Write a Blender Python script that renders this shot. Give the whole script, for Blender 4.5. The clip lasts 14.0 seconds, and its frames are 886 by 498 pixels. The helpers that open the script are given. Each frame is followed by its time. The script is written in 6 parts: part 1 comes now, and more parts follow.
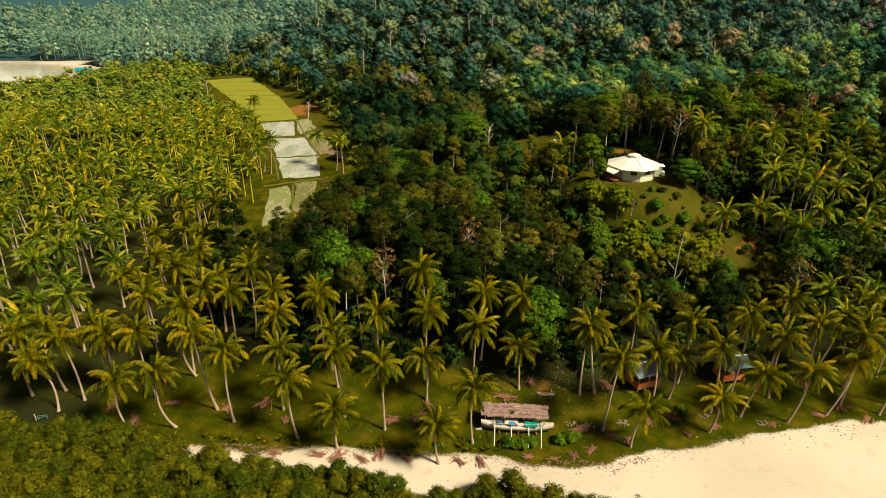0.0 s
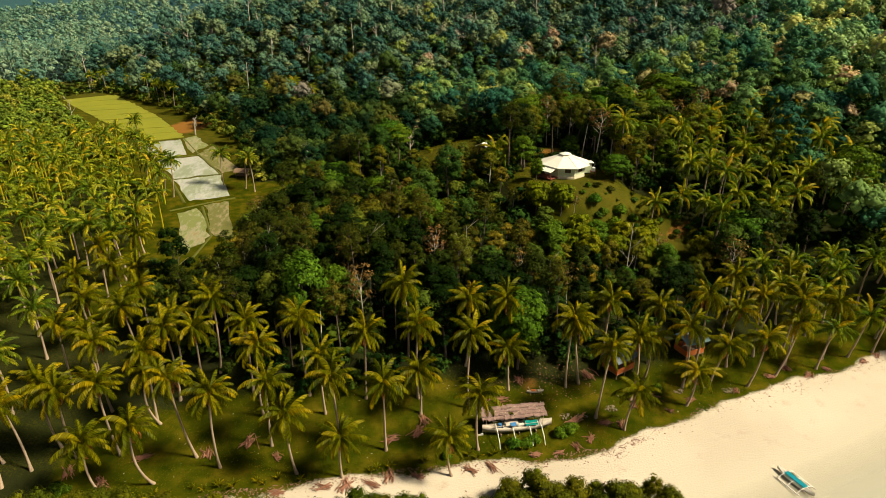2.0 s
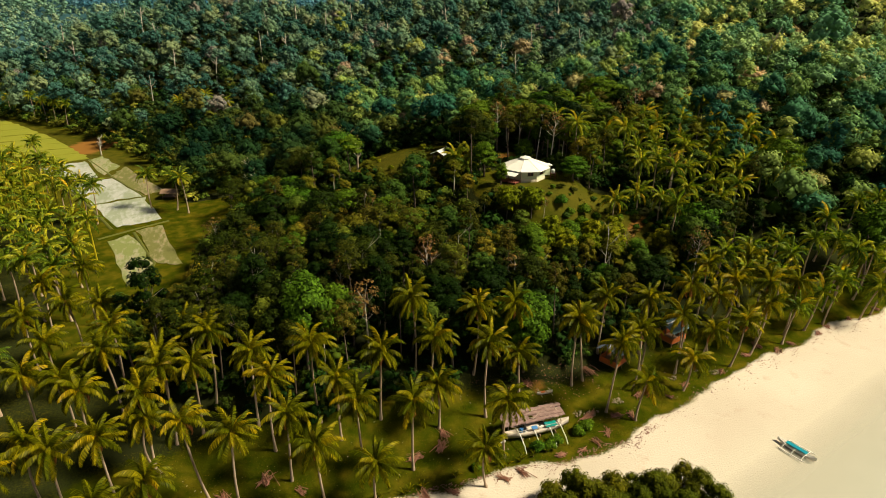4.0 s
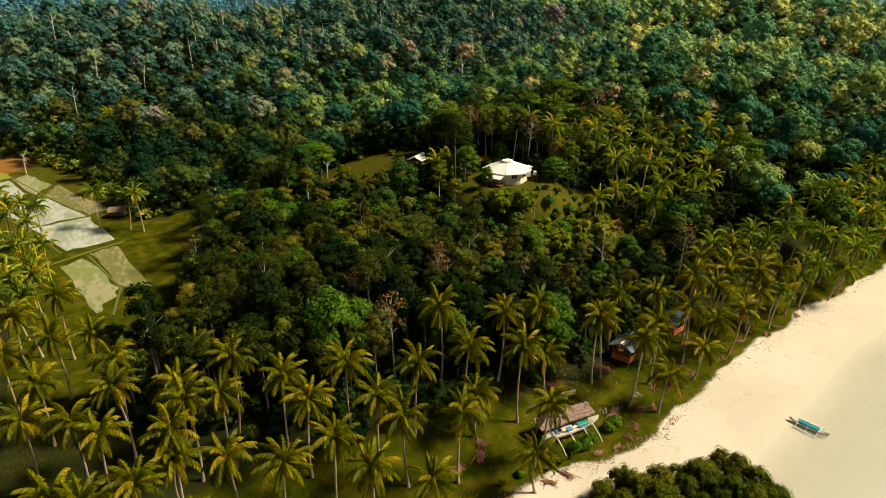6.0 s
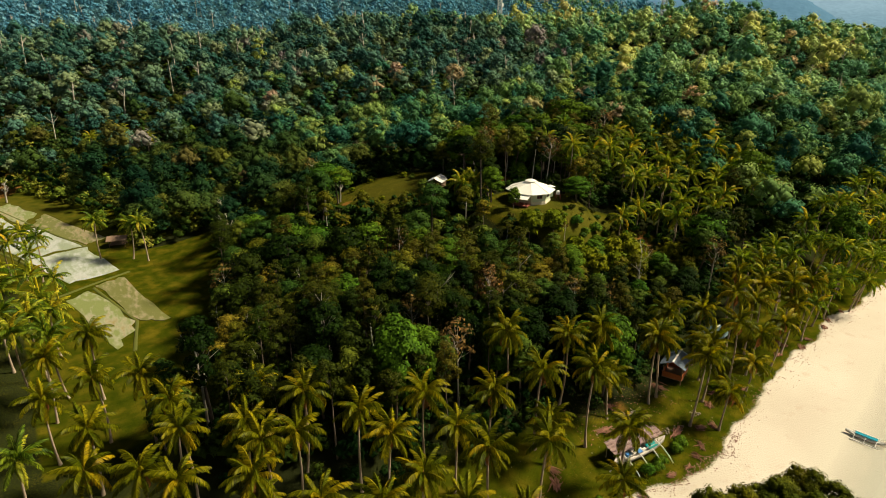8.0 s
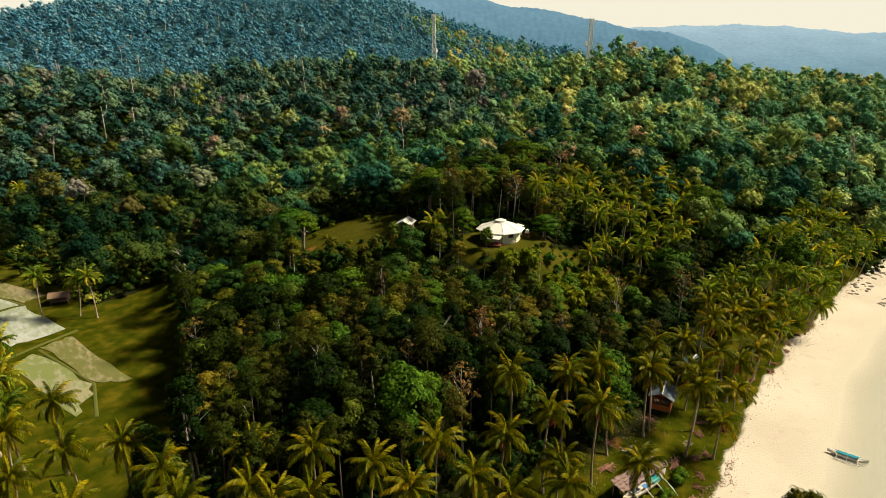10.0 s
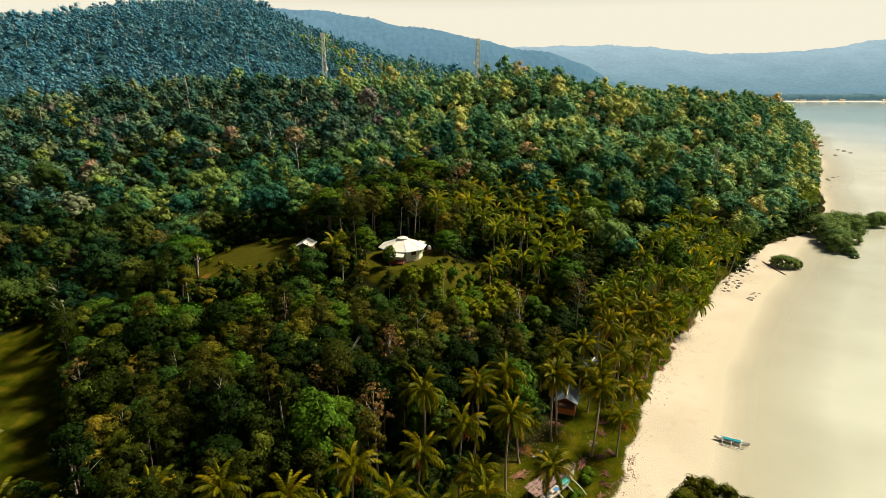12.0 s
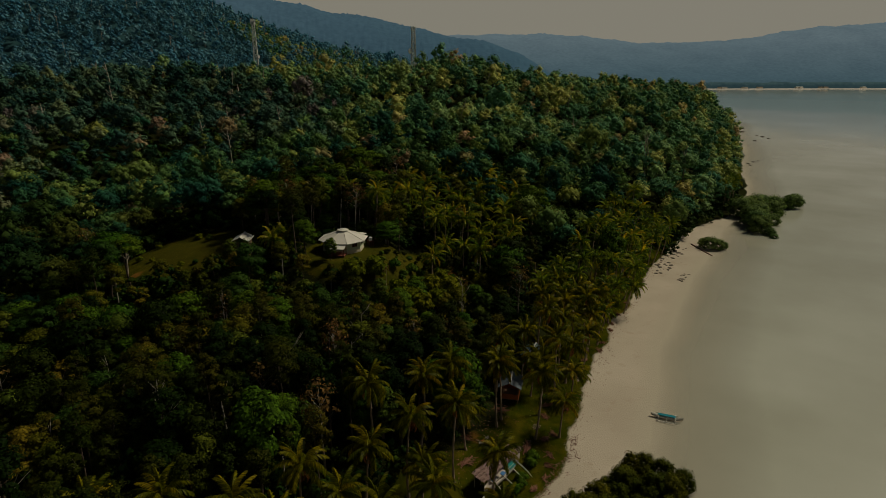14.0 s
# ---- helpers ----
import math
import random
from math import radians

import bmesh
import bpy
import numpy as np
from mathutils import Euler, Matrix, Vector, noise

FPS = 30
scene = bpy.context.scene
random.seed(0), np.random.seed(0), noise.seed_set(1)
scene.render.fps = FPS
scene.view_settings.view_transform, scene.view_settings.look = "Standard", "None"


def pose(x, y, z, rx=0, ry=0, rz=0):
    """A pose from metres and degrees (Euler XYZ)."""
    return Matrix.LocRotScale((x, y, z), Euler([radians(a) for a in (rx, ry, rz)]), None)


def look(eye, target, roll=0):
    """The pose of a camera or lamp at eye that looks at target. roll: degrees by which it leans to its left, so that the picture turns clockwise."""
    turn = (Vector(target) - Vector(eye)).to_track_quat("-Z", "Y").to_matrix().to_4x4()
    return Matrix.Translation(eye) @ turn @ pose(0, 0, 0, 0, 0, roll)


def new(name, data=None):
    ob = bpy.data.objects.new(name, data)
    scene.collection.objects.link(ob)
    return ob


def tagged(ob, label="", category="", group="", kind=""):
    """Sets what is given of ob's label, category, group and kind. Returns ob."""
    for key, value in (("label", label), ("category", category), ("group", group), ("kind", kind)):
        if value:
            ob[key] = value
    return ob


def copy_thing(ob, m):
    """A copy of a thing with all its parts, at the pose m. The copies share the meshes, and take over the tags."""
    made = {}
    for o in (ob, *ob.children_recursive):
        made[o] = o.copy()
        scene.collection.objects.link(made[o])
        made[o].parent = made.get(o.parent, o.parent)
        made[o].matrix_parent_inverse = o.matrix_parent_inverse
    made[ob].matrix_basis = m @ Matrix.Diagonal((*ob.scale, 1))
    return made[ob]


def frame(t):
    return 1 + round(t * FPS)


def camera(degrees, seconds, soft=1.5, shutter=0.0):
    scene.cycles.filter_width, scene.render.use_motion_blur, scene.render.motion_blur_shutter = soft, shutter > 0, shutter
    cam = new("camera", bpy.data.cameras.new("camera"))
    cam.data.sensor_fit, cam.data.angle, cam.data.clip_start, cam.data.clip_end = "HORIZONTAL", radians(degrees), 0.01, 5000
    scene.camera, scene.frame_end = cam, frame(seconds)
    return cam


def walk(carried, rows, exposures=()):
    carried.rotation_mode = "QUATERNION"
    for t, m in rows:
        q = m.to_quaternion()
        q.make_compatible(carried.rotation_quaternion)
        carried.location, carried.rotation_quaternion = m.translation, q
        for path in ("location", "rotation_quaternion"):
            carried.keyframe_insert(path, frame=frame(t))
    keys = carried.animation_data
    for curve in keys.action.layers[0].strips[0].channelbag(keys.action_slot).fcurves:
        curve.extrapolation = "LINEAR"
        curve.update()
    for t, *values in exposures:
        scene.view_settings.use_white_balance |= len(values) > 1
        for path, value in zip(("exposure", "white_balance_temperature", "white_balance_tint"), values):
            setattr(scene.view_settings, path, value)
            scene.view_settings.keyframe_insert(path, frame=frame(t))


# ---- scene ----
cam = camera(71.6, 14.0, 0.35)
METRES, EYE, TILT, LEAN, TURN = 75.0, 63.0, -24.26, 0.0, 0.0
ROWS = [
    (0.0, 0.0, 0.0, 0.0, 0.0, 0.0, -0.0),
    (0.5, -0.0547, 0.0049, 0.0017, -2.82, 0.07, 1.28),
    (1.0, -0.1083, 0.012, 0.0047, -5.61, 0.17, 2.55),
    (1.5, -0.1617, 0.0215, 0.0084, -8.68, 0.18, 3.91),
    (2.0, -0.2149, 0.0335, 0.0138, -11.72, 0.13, 5.26),
    (2.5, -0.2676, 0.049, 0.0207, -14.5, 0.03, 6.47),
    (3.0, -0.3192, 0.0668, 0.0286, -16.95, -0.01, 7.52),
    (3.5, -0.3703, 0.0872, 0.0376, -19.14, -0.17, 8.42),
    (4.0, -0.418, 0.109, 0.0473, -21.32, -0.42, 9.32),
    (6.5, -0.6337, 0.2424, 0.1057, -30.24, -1.56, 12.73),
    (7.0, -0.6738, 0.2726, 0.1194, -31.27, -1.5, 13.1),
    (7.5, -0.7119, 0.3035, 0.1331, -31.97, -1.12, 13.38),
    (10.0, -0.8374, 0.4175, 0.1843, -39.17, 1.57, 15.91),
    (10.5, -0.8423, 0.42, 0.1875, -42.34, 1.43, 16.91),
    (11.0, -0.8464, 0.4218, 0.1897, -44.91, 1.21, 17.66),
    (11.5, -0.8472, 0.4227, 0.191, -47.0, 0.75, 18.28),
    (12.0, -0.8476, 0.4221, 0.1924, -48.97, 0.18, 18.82),
    (12.5, -0.8477, 0.4231, 0.193, -51.09, -0.49, 19.36),
    (13.0, -0.8482, 0.424, 0.1939, -52.65, -0.97, 19.74),
    (13.5, -0.8484, 0.4245, 0.1941, -53.86, -1.65, 20.0),
    (14.0, -0.848, 0.4245, 0.1976, -54.9, -2.83, 20.19),
]
BASE = 0.8
EXPOSURES = [(0.0, BASE, 6500, 10), (4.0, BASE, 6350, 10), (10.0, BASE, 6120, 10), (13.4, BASE, 6120, 10), (13.6, BASE - 0.25, 6120, 10), (13.8, BASE - 1.0, 6120, 10), (14.0, BASE - 2.1, 6120, 10)]
walk(cam, [(t, pose(0, 0, EYE, TILT, LEAN, TURN) @ pose(METRES * x, METRES * y, METRES * z, 90 + pitch, roll, yaw)) for t, x, y, z, yaw, pitch, roll in ROWS], EXPOSURES)

# ---- sky, sun ----
SUN_AZ, SUN_EL = 118.0, 48.0          # degrees clockwise from +y, and above the horizon
world = bpy.data.worlds.new("world")
scene.world = world
world.use_nodes = True
wn = world.node_tree.nodes
wl = world.node_tree.links
sky = wn.new("ShaderNodeTexSky")
sky.sky_type = "NISHITA"
sky.sun_disc = False
sky.sun_elevation = radians(SUN_EL)
sky.sun_rotation = radians(SUN_AZ)
sky.dust_density = 4.0
# bright warm haze low down, thinning to blue overhead
coord, parts = wn.new("ShaderNodeTexCoord"), wn.new("ShaderNodeSeparateXYZ")
wl.new(coord.outputs["Generated"], parts.inputs[0])
veil = wn.new("ShaderNodeMapRange")
for slot, value in ((1, 0.10), (2, 0.25), (3, 1.0), (4, 0.0)):
    veil.inputs[slot].default_value = value
wl.new(parts.outputs[2], veil.inputs[0])
haze = wn.new("ShaderNodeMixRGB")
haze.inputs[2].default_value = (30.5, 27.6, 20.8, 1)
wl.new(veil.outputs[0], haze.inputs[0])
wl.new(sky.outputs[0], haze.inputs[1])
wl.new(haze.outputs[0], wn["Background"].inputs[0])
wn["Background"].inputs[1].default_value = 0.018
sun = new("sun", bpy.data.lights.new("sun", "SUN"))
sun.data.energy = 5.0
sun.data.angle = radians(10)
sun.data.color = (1.0, 0.87, 0.6)
sun_dir = Vector((math.sin(radians(SUN_AZ)) * math.cos(radians(SUN_EL)), math.cos(radians(SUN_AZ)) * math.cos(radians(SUN_EL)), math.sin(radians(SUN_EL))))
sun.matrix_world = look(sun_dir * 400, (0, 0, 0))


# ---- materials ----
def material(name, rough=0.7, metal=0.0, spec=0.3):
    m = bpy.data.materials.new(name)
    m.use_nodes = True
    b = m.node_tree.nodes["Principled BSDF"]
    b.inputs["Roughness"].default_value = rough
    b.inputs["Metallic"].default_value = metal
    b.inputs["Specular IOR Level"].default_value = spec
    return m, m.node_tree.nodes, m.node_tree.links, b


def ramp(n, stops):
    r = n.new("ShaderNodeValToRGB")
    while len(r.color_ramp.elements) < len(stops):
        r.color_ramp.elements.new(0.5)
    for e, (p, c) in zip(r.color_ramp.elements, stops):
        e.position, e.color = p, (*c, 1)
    return r


def noise_tex(n, l, scale, detail=4, coords="Object"):
    c = n.new("ShaderNodeTexCoord")
    t = n.new("ShaderNodeTexNoise")
    t.inputs["Scale"].default_value = scale
    t.inputs["Detail"].default_value = detail
    l.new(c.outputs[coords], t.inputs["Vector"])
    return t


def mixed(n, l, a, b, fac, mode="MIX"):
    m = n.new("ShaderNodeMixRGB")
    m.blend_type = mode
    for i, v in ((0, fac), (1, a), (2, b)):
        if isinstance(v, (int, float)):
            m.inputs[i].default_value = v
        elif isinstance(v, tuple):
            m.inputs[i].default_value = (*v, 1)
        else:
            l.new(v, m.inputs[i])
    return m.outputs[0]


def plain(name, c1, c2, scale=3.0, rough=0.7, metal=0.0, bump=0.2, spec=0.3, fine=25.0):
    """A surface of two tones, mottled at two scales, with a fine relief."""
    m, n, l, b = material(name, rough, metal, spec)
    t1, t2 = noise_tex(n, l, scale), noise_tex(n, l, fine, 3)
    col = mixed(n, l, c1, c2, t1.outputs[0])
    dark = mixed(n, l, col, tuple(v * 0.6 for v in c2), t2.outputs[0])
    l.new(mixed(n, l, col, dark, 0.45), b.inputs["Base Color"])
    bp = n.new("ShaderNodeBump")
    bp.inputs["Strength"].default_value = bump
    bp.inputs["Distance"].default_value = 0.03
    l.new(t2.outputs[0], bp.inputs["Height"])
    l.new(bp.outputs[0], b.inputs["Normal"])
    return m


def foliage(name, tones, rough=0.55, through_light=0.08, tree="object", spec=0.02, spread=1.0):
    """Leaves: tone by tree and by leaf, with some light passing through."""
    m, n, l, b = material(name, rough, 0, spec)
    info, geo = n.new("ShaderNodeObjectInfo"), n.new("ShaderNodeNewGeometry")
    if tree == "object":
        src = info.outputs["Random"]
    else:
        at = n.new("ShaderNodeAttribute")
        at.attribute_name = "tone"
        src = at.outputs["Fac"]
    r = ramp(n, tones)
    l.new(src, r.inputs[0])
    leaf = ramp(n, [(0.0, (1 - 0.62 * spread, 1 - 0.58 * spread, 1 - 0.62 * spread)), (0.55, (0.95, 0.95, 0.95)), (1.0, (1 + 0.75 * spread, 1 + 0.65 * spread, 1 + 0.2 * spread))])
    l.new(geo.outputs["Random Per Island"], leaf.inputs[0])
    col = mixed(n, l, r.outputs[0], leaf.outputs[0], 1.0, "MULTIPLY")
    l.new(col, b.inputs["Base Color"])
    tr = n.new("ShaderNodeBsdfTranslucent")
    l.new(mixed(n, l, col, (1.25, 1.3, 0.5), 1.0, "MULTIPLY"), tr.inputs[0])
    mx = n.new("ShaderNodeMixShader")
    mx.inputs[0].default_value = through_light
    l.new(b.outputs[0], mx.inputs[1])
    l.new(tr.outputs[0], mx.inputs[2])
    l.new(mx.outputs[0], n["Material Output"].inputs[0])
    return m


LEAF = {
    "tidal": foliage("leaf_tidal", [(0, (0.0813, 0.1463, 0.0450)), (1, (0.1625, 0.2275, 0.0600))]),
    "deep": foliage("leaf_deep", [(0, (0.0048, 0.0136, 0.0016)), (0.5, (0.0096, 0.0216, 0.0024)), (1, (0.0224, 0.0320, 0.0032))], 0.5, 0.1),
    "olive": foliage("leaf_olive", [(0, (0.0167, 0.0274, 0.0020)), (0.6, (0.0361, 0.0420, 0.0039)), (1, (0.0704, 0.0606, 0.0068))], 0.5, 0.12),
    "bright": foliage("leaf_bright", [(0, (0.0325, 0.0845, 0.006)), (1, (0.0715, 0.117, 0.006))]),
    "yellow": foliage("leaf_yellow", [(0, (0.09, 0.12, 0.003)), (1, (0.15, 0.15, 0.004))]),
    # olive leaves with warm sunlight painted into their colour
    "gold": foliage("leaf_gold", [(0, (0.05, 0.066, 0.004)), (0.6, (0.1, 0.1, 0.007)), (1, (0.165, 0.125, 0.012))], 0.5, 0.14),
    "rust": foliage("leaf_rust", [(0, (0.11, 0.075, 0.02)), (1, (0.15, 0.08, 0.03))]),
    "mangrove": foliage("leaf_mangrove", [(0, (0.0370, 0.0551, 0.0032)), (1, (0.0870, 0.0848, 0.0041))]),
    "frond": foliage("leaf_frond", [(0, (0.0654, 0.0805, 0.0012)), (0.5, (0.1280, 0.1278, 0.0012)), (0.85, (0.2035, 0.1778, 0.0024)), (1, (0.2908, 0.2083, 0.0024))], 0.42, 0.42, spec=0.06),
    "frond_far": foliage("leaf_frond_far", [(0, (0.0519, 0.0995, 0.0058)), (0.5, (0.1642, 0.2082, 0.0117)), (0.85, (0.3134, 0.3077, 0.0177)), (1, (0.4755, 0.3312, 0.0177))], 0.42, 0.42, "mesh", spec=0.06),
    # distance haze is painted into these leaf colours; shore is lightened most
    "shore": foliage("leaf_shore_hazed", [(0, (0.0500, 0.1480, 0.0860)), (0.4, (0.1150, 0.2420, 0.1120)), (0.75, (0.2600, 0.3660, 0.1330)), (0.95, (0.4200, 0.4300, 0.1200)), (1, (0.4700, 0.3100, 0.1800))], tree="mesh", spread=0.5),
    "ridge": foliage("leaf_ridge_hazed", [(0, (0.0193, 0.0641, 0.0500)), (0.4, (0.0410, 0.1044, 0.0860)), (0.75, (0.0950, 0.1600, 0.0950)), (0.95, (0.1620, 0.2022, 0.0963)), (1, (0.1723, 0.1385, 0.1539))], tree="mesh", spread=0.5),
    # lit and shaded tones of one forest painted into leaves, slightly hazed
    "sunny": foliage("leaf_sun_tone", [(0, (0.0151, 0.0704, 0.0504)), (0.4, (0.0420, 0.1213, 0.0545)), (0.72, (0.1148, 0.2034, 0.0568)), (0.95, (0.2343, 0.2722, 0.0561)), (1, (0.2850, 0.1905, 0.1404))], tree="mesh", spread=0.5),
    "forest": foliage("leaf_shade_tone", [(0, (0.0048, 0.0216, 0.0106)), (0.4, (0.0133, 0.0372, 0.0115)), (0.72, (0.0364, 0.0623, 0.0121)), (0.95, (0.0744, 0.0833, 0.0119)), (1, (0.0906, 0.0583, 0.0297))], tree="mesh", spread=0.5),
    # stronger blue or pale haze painted into the farthest leaves
    "hill": foliage("leaf_hill_hazed", [(0, (0.0562, 0.1791, 0.2733)), (0.6, (0.086, 0.2373, 0.3476)), (1, (0.1406, 0.282, 0.336))], tree="mesh", spread=0.3),
    "flats": foliage("leaf_flats_hazed", [(0, (0.0747, 0.1653, 0.1392)), (0.6, (0.1307, 0.2371, 0.1671)), (1, (0.2116, 0.2874, 0.1856))], tree="mesh", spread=0.5),
    "green": foliage("leaf_green", [(0, (0.0234, 0.0572, 0.009)), (0.5, (0.0468, 0.0832, 0.0105)), (1, (0.0975, 0.117, 0.0105))]),
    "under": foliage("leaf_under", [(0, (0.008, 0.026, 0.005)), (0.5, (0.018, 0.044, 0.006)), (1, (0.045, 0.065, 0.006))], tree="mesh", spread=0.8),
    "lawn": foliage("leaf_lawn", [(0, (0.0285, 0.0415, 0.0012)), (0.55, (0.0711, 0.067, 0.0024)), (0.85, (0.11, 0.085, 0.005)), (1, (0.17, 0.11, 0.012))], tree="mesh", spread=0.8),
    "tussock": foliage("leaf_tussock", [(0, (0.0359, 0.0455, 0.0028)), (0.5, (0.0897, 0.0828, 0.0055)), (1, (0.1704, 0.1242, 0.0138))], tree="mesh", spread=0.8),
    "scrub": foliage("leaf_scrub", [(0, (0.081, 0.133, 0.018)), (0.6, (0.1418, 0.189, 0.021)), (1, (0.2295, 0.217, 0.03))], tree="mesh"),
}
BARK = plain("bark", (0.075, 0.055, 0.04), (0.14, 0.105, 0.08), 1.5, 0.85)
PALE_BARK = plain("pale_bark", (0.5, 0.45, 0.38), (0.36, 0.31, 0.25), 1.2, 0.8)
PALM_BARK = plain("palm_bark", (0.44, 0.34, 0.25), (0.27, 0.19, 0.13), 2.0, 0.85)
COCONUT = plain("coconut_husk", (0.3, 0.16, 0.03), (0.42, 0.24, 0.04), 4.0, 0.5)
DRY = plain("dry_frond", (0.22, 0.08, 0.045), (0.3, 0.15, 0.1), 3.0, 0.8)
ROOF_WHITE = plain("white_metal_roof", (0.78, 0.76, 0.7), (0.7, 0.67, 0.6), 0.6, 0.45, 0, 0.05)
WALL_GREEN = plain("pale_green_wall_paint", (0.58, 0.64, 0.44), (0.5, 0.56, 0.38), 0.8, 0.75, 0, 0.1)
TRIM_CREAM = plain("cream_trim_paint", (0.72, 0.66, 0.5), (0.6, 0.54, 0.4), 2.0, 0.6)
DARK_GLASS = plain("dark_window_glass", (0.03, 0.035, 0.035), (0.05, 0.055, 0.05), 2.0, 0.12, 0, 0.0, 0.6)
TIMBER = plain("weathered_timber", (0.3, 0.2, 0.13), (0.2, 0.12, 0.075), 3.0, 0.85)
PASTURE = foliage("leaf_pasture", [(0, (0.016, 0.026, 0.001)), (0.6, (0.034, 0.04, 0.002)), (1, (0.08, 0.06, 0.004))], tree="mesh", spread=0.8)
LEAF["pasture"] = PASTURE
BAMBOO = plain("grey_bamboo", (0.52, 0.44, 0.33), (0.36, 0.29, 0.21), 3.0, 0.7)
RED_WOOD = plain("red_brown_timber", (0.24, 0.07, 0.04), (0.16, 0.045, 0.03), 3.0, 0.75)
ORANGE = plain("orange_boards", (0.55, 0.16, 0.03), (0.42, 0.11, 0.03), 2.0, 0.7)
THATCH = plain("grey_brown_thatch", (0.34, 0.225, 0.2), (0.19, 0.12, 0.105), 2.0, 0.95, 0, 0.9)
BLUE_ROOF = plain("slate_blue_metal_roof", (0.1, 0.13, 0.17), (0.13, 0.16, 0.2), 1.2, 0.75, 0.0)
TEAL = plain("teal_paint", (0.0, 0.17, 0.24), (0.005, 0.23, 0.3), 1.5, 0.45)
GREY_TEAL = plain("faded_teal_metal_roof", (0.08, 0.15, 0.17), (0.12, 0.19, 0.2), 1.2, 0.55)
TARP = plain("teal_tarpaulin", (0.0, 0.26, 0.22), (0.0, 0.18, 0.17), 2.0, 0.5)
BLUE = plain("blue_plastic", (0.06, 0.22, 0.5), (0.05, 0.16, 0.38), 2.0, 0.5)
BOAT_WHITE = plain("white_boat_paint", (0.8, 0.78, 0.72), (0.66, 0.63, 0.57), 2.5, 0.55)
OLD_PAINT = plain("weathered_white_boat_paint", (0.66, 0.6, 0.52), (0.42, 0.35, 0.28), 2.5, 0.7)
DISH = plain("white_dish_paint", (0.86, 0.86, 0.84), (0.8, 0.8, 0.78), 2.0, 0.25, 0, 0.02, 0.8)
RICE = plain("ripening_rice", (0.25, 0.235, 0.016), (0.15, 0.175, 0.014), 0.12, 0.9, 0, 0.6, 0.2, 2.0)
BUND = plain("grassy_bund", (0.11, 0.105, 0.015), (0.06, 0.075, 0.012), 0.4, 0.95, 0, 0.7, 0.2, 3.0)
DEAD = plain("hanging_dead_frond", (0.42, 0.15, 0.02), (0.3, 0.11, 0.03), 3.0, 0.8)
ROCK = plain("dark_shore_rock", (0.1, 0.085, 0.07), (0.17, 0.14, 0.11), 1.0, 0.85, 0, 0.8)
DEBRIS = plain("washed_up_debris", (0.12, 0.06, 0.045), (0.24, 0.13, 0.1), 2.0, 0.9)


def paddy_cover(name, pale, green, bare, rough, spec, amount):
    """Mottled bed of a paddy: pale mud or water, patches of regrowth and bare soil, in streaks along the field."""
    m, n, l, b = material(name, rough, 0, spec)
    c, mp = n.new("ShaderNodeTexCoord"), n.new("ShaderNodeMapping")
    mp.inputs["Rotation"].default_value = (0, 0, radians(-14))
    mp.inputs["Scale"].default_value = (1.0, 0.35, 1.0)
    l.new(c.outputs["Object"], mp.inputs["Vector"])
    tex = []
    for size, detail in ((0.22, 6), (0.9, 5), (5.0, 3)):
        t = n.new("ShaderNodeTexNoise")
        t.inputs["Scale"].default_value, t.inputs["Detail"].default_value = size, detail
        l.new(mp.outputs[0], t.inputs["Vector"])
        tex.append(t.outputs[0])
    grown, soil = ramp(n, [(0.5 - amount, (1, 1, 1)), (0.62 - amount, (0, 0, 0))]), ramp(n, [(0.56, (0, 0, 0)), (0.68, (1, 1, 1))])
    l.new(mixed(n, l, tex[0], tex[1], 0.45), grown.inputs[0])
    l.new(mixed(n, l, tex[1], tex[0], 0.6), soil.inputs[0])
    col = mixed(n, l, mixed(n, l, pale, tuple(v * 0.72 for v in pale), tex[2]), green, grown.outputs[0])
    col = mixed(n, l, col, bare, soil.outputs[0])
    l.new(mixed(n, l, col, tuple(v * 0.5 for v in green), mixed(n, l, (0, 0, 0), (0.5, 0.5, 0.5), tex[2])), b.inputs["Base Color"])
    bp = n.new("ShaderNodeBump")
    bp.inputs["Strength"].default_value, bp.inputs["Distance"].default_value = 0.4, 0.06
    l.new(tex[2], bp.inputs["Height"])
    l.new(bp.outputs[0], b.inputs["Normal"])
    return m


WATER_WET = paddy_cover("flooded_paddy", (0.56, 0.56, 0.53), (0.27, 0.3, 0.2), (0.4, 0.38, 0.3), 0.35, 0.35, 0.06)
BROWN_STUBBLE = paddy_cover("brown_paddy_stubble", (0.33, 0.27, 0.17), (0.13, 0.13, 0.035), (0.22, 0.14, 0.045), 0.9, 0.2, 0.03)
STUBBLE = paddy_cover("paddy_stubble", (0.4, 0.37, 0.28), (0.17, 0.19, 0.06), (0.24, 0.18, 0.07), 0.9, 0.2, 0.0)


# ---- mesh helpers ----
def fast_mesh(name, V, F):
    """A mesh from arrays: V (n, 3), F (m, k)."""
    V, F = np.asarray(V, dtype=np.float32), np.asarray(F, dtype=np.int32)
    me = bpy.data.meshes.new(name)
    k = F.shape[1]
    me.vertices.add(len(V))
    me.vertices.foreach_set("co", V.ravel())
    me.loops.add(F.size)
    me.loops.foreach_set("vertex_index", F.ravel())
    me.polygons.add(len(F))
    me.polygons.foreach_set("loop_start", np.arange(0, F.size, k, dtype=np.int32))
    me.update(calc_edges=True)
    return me


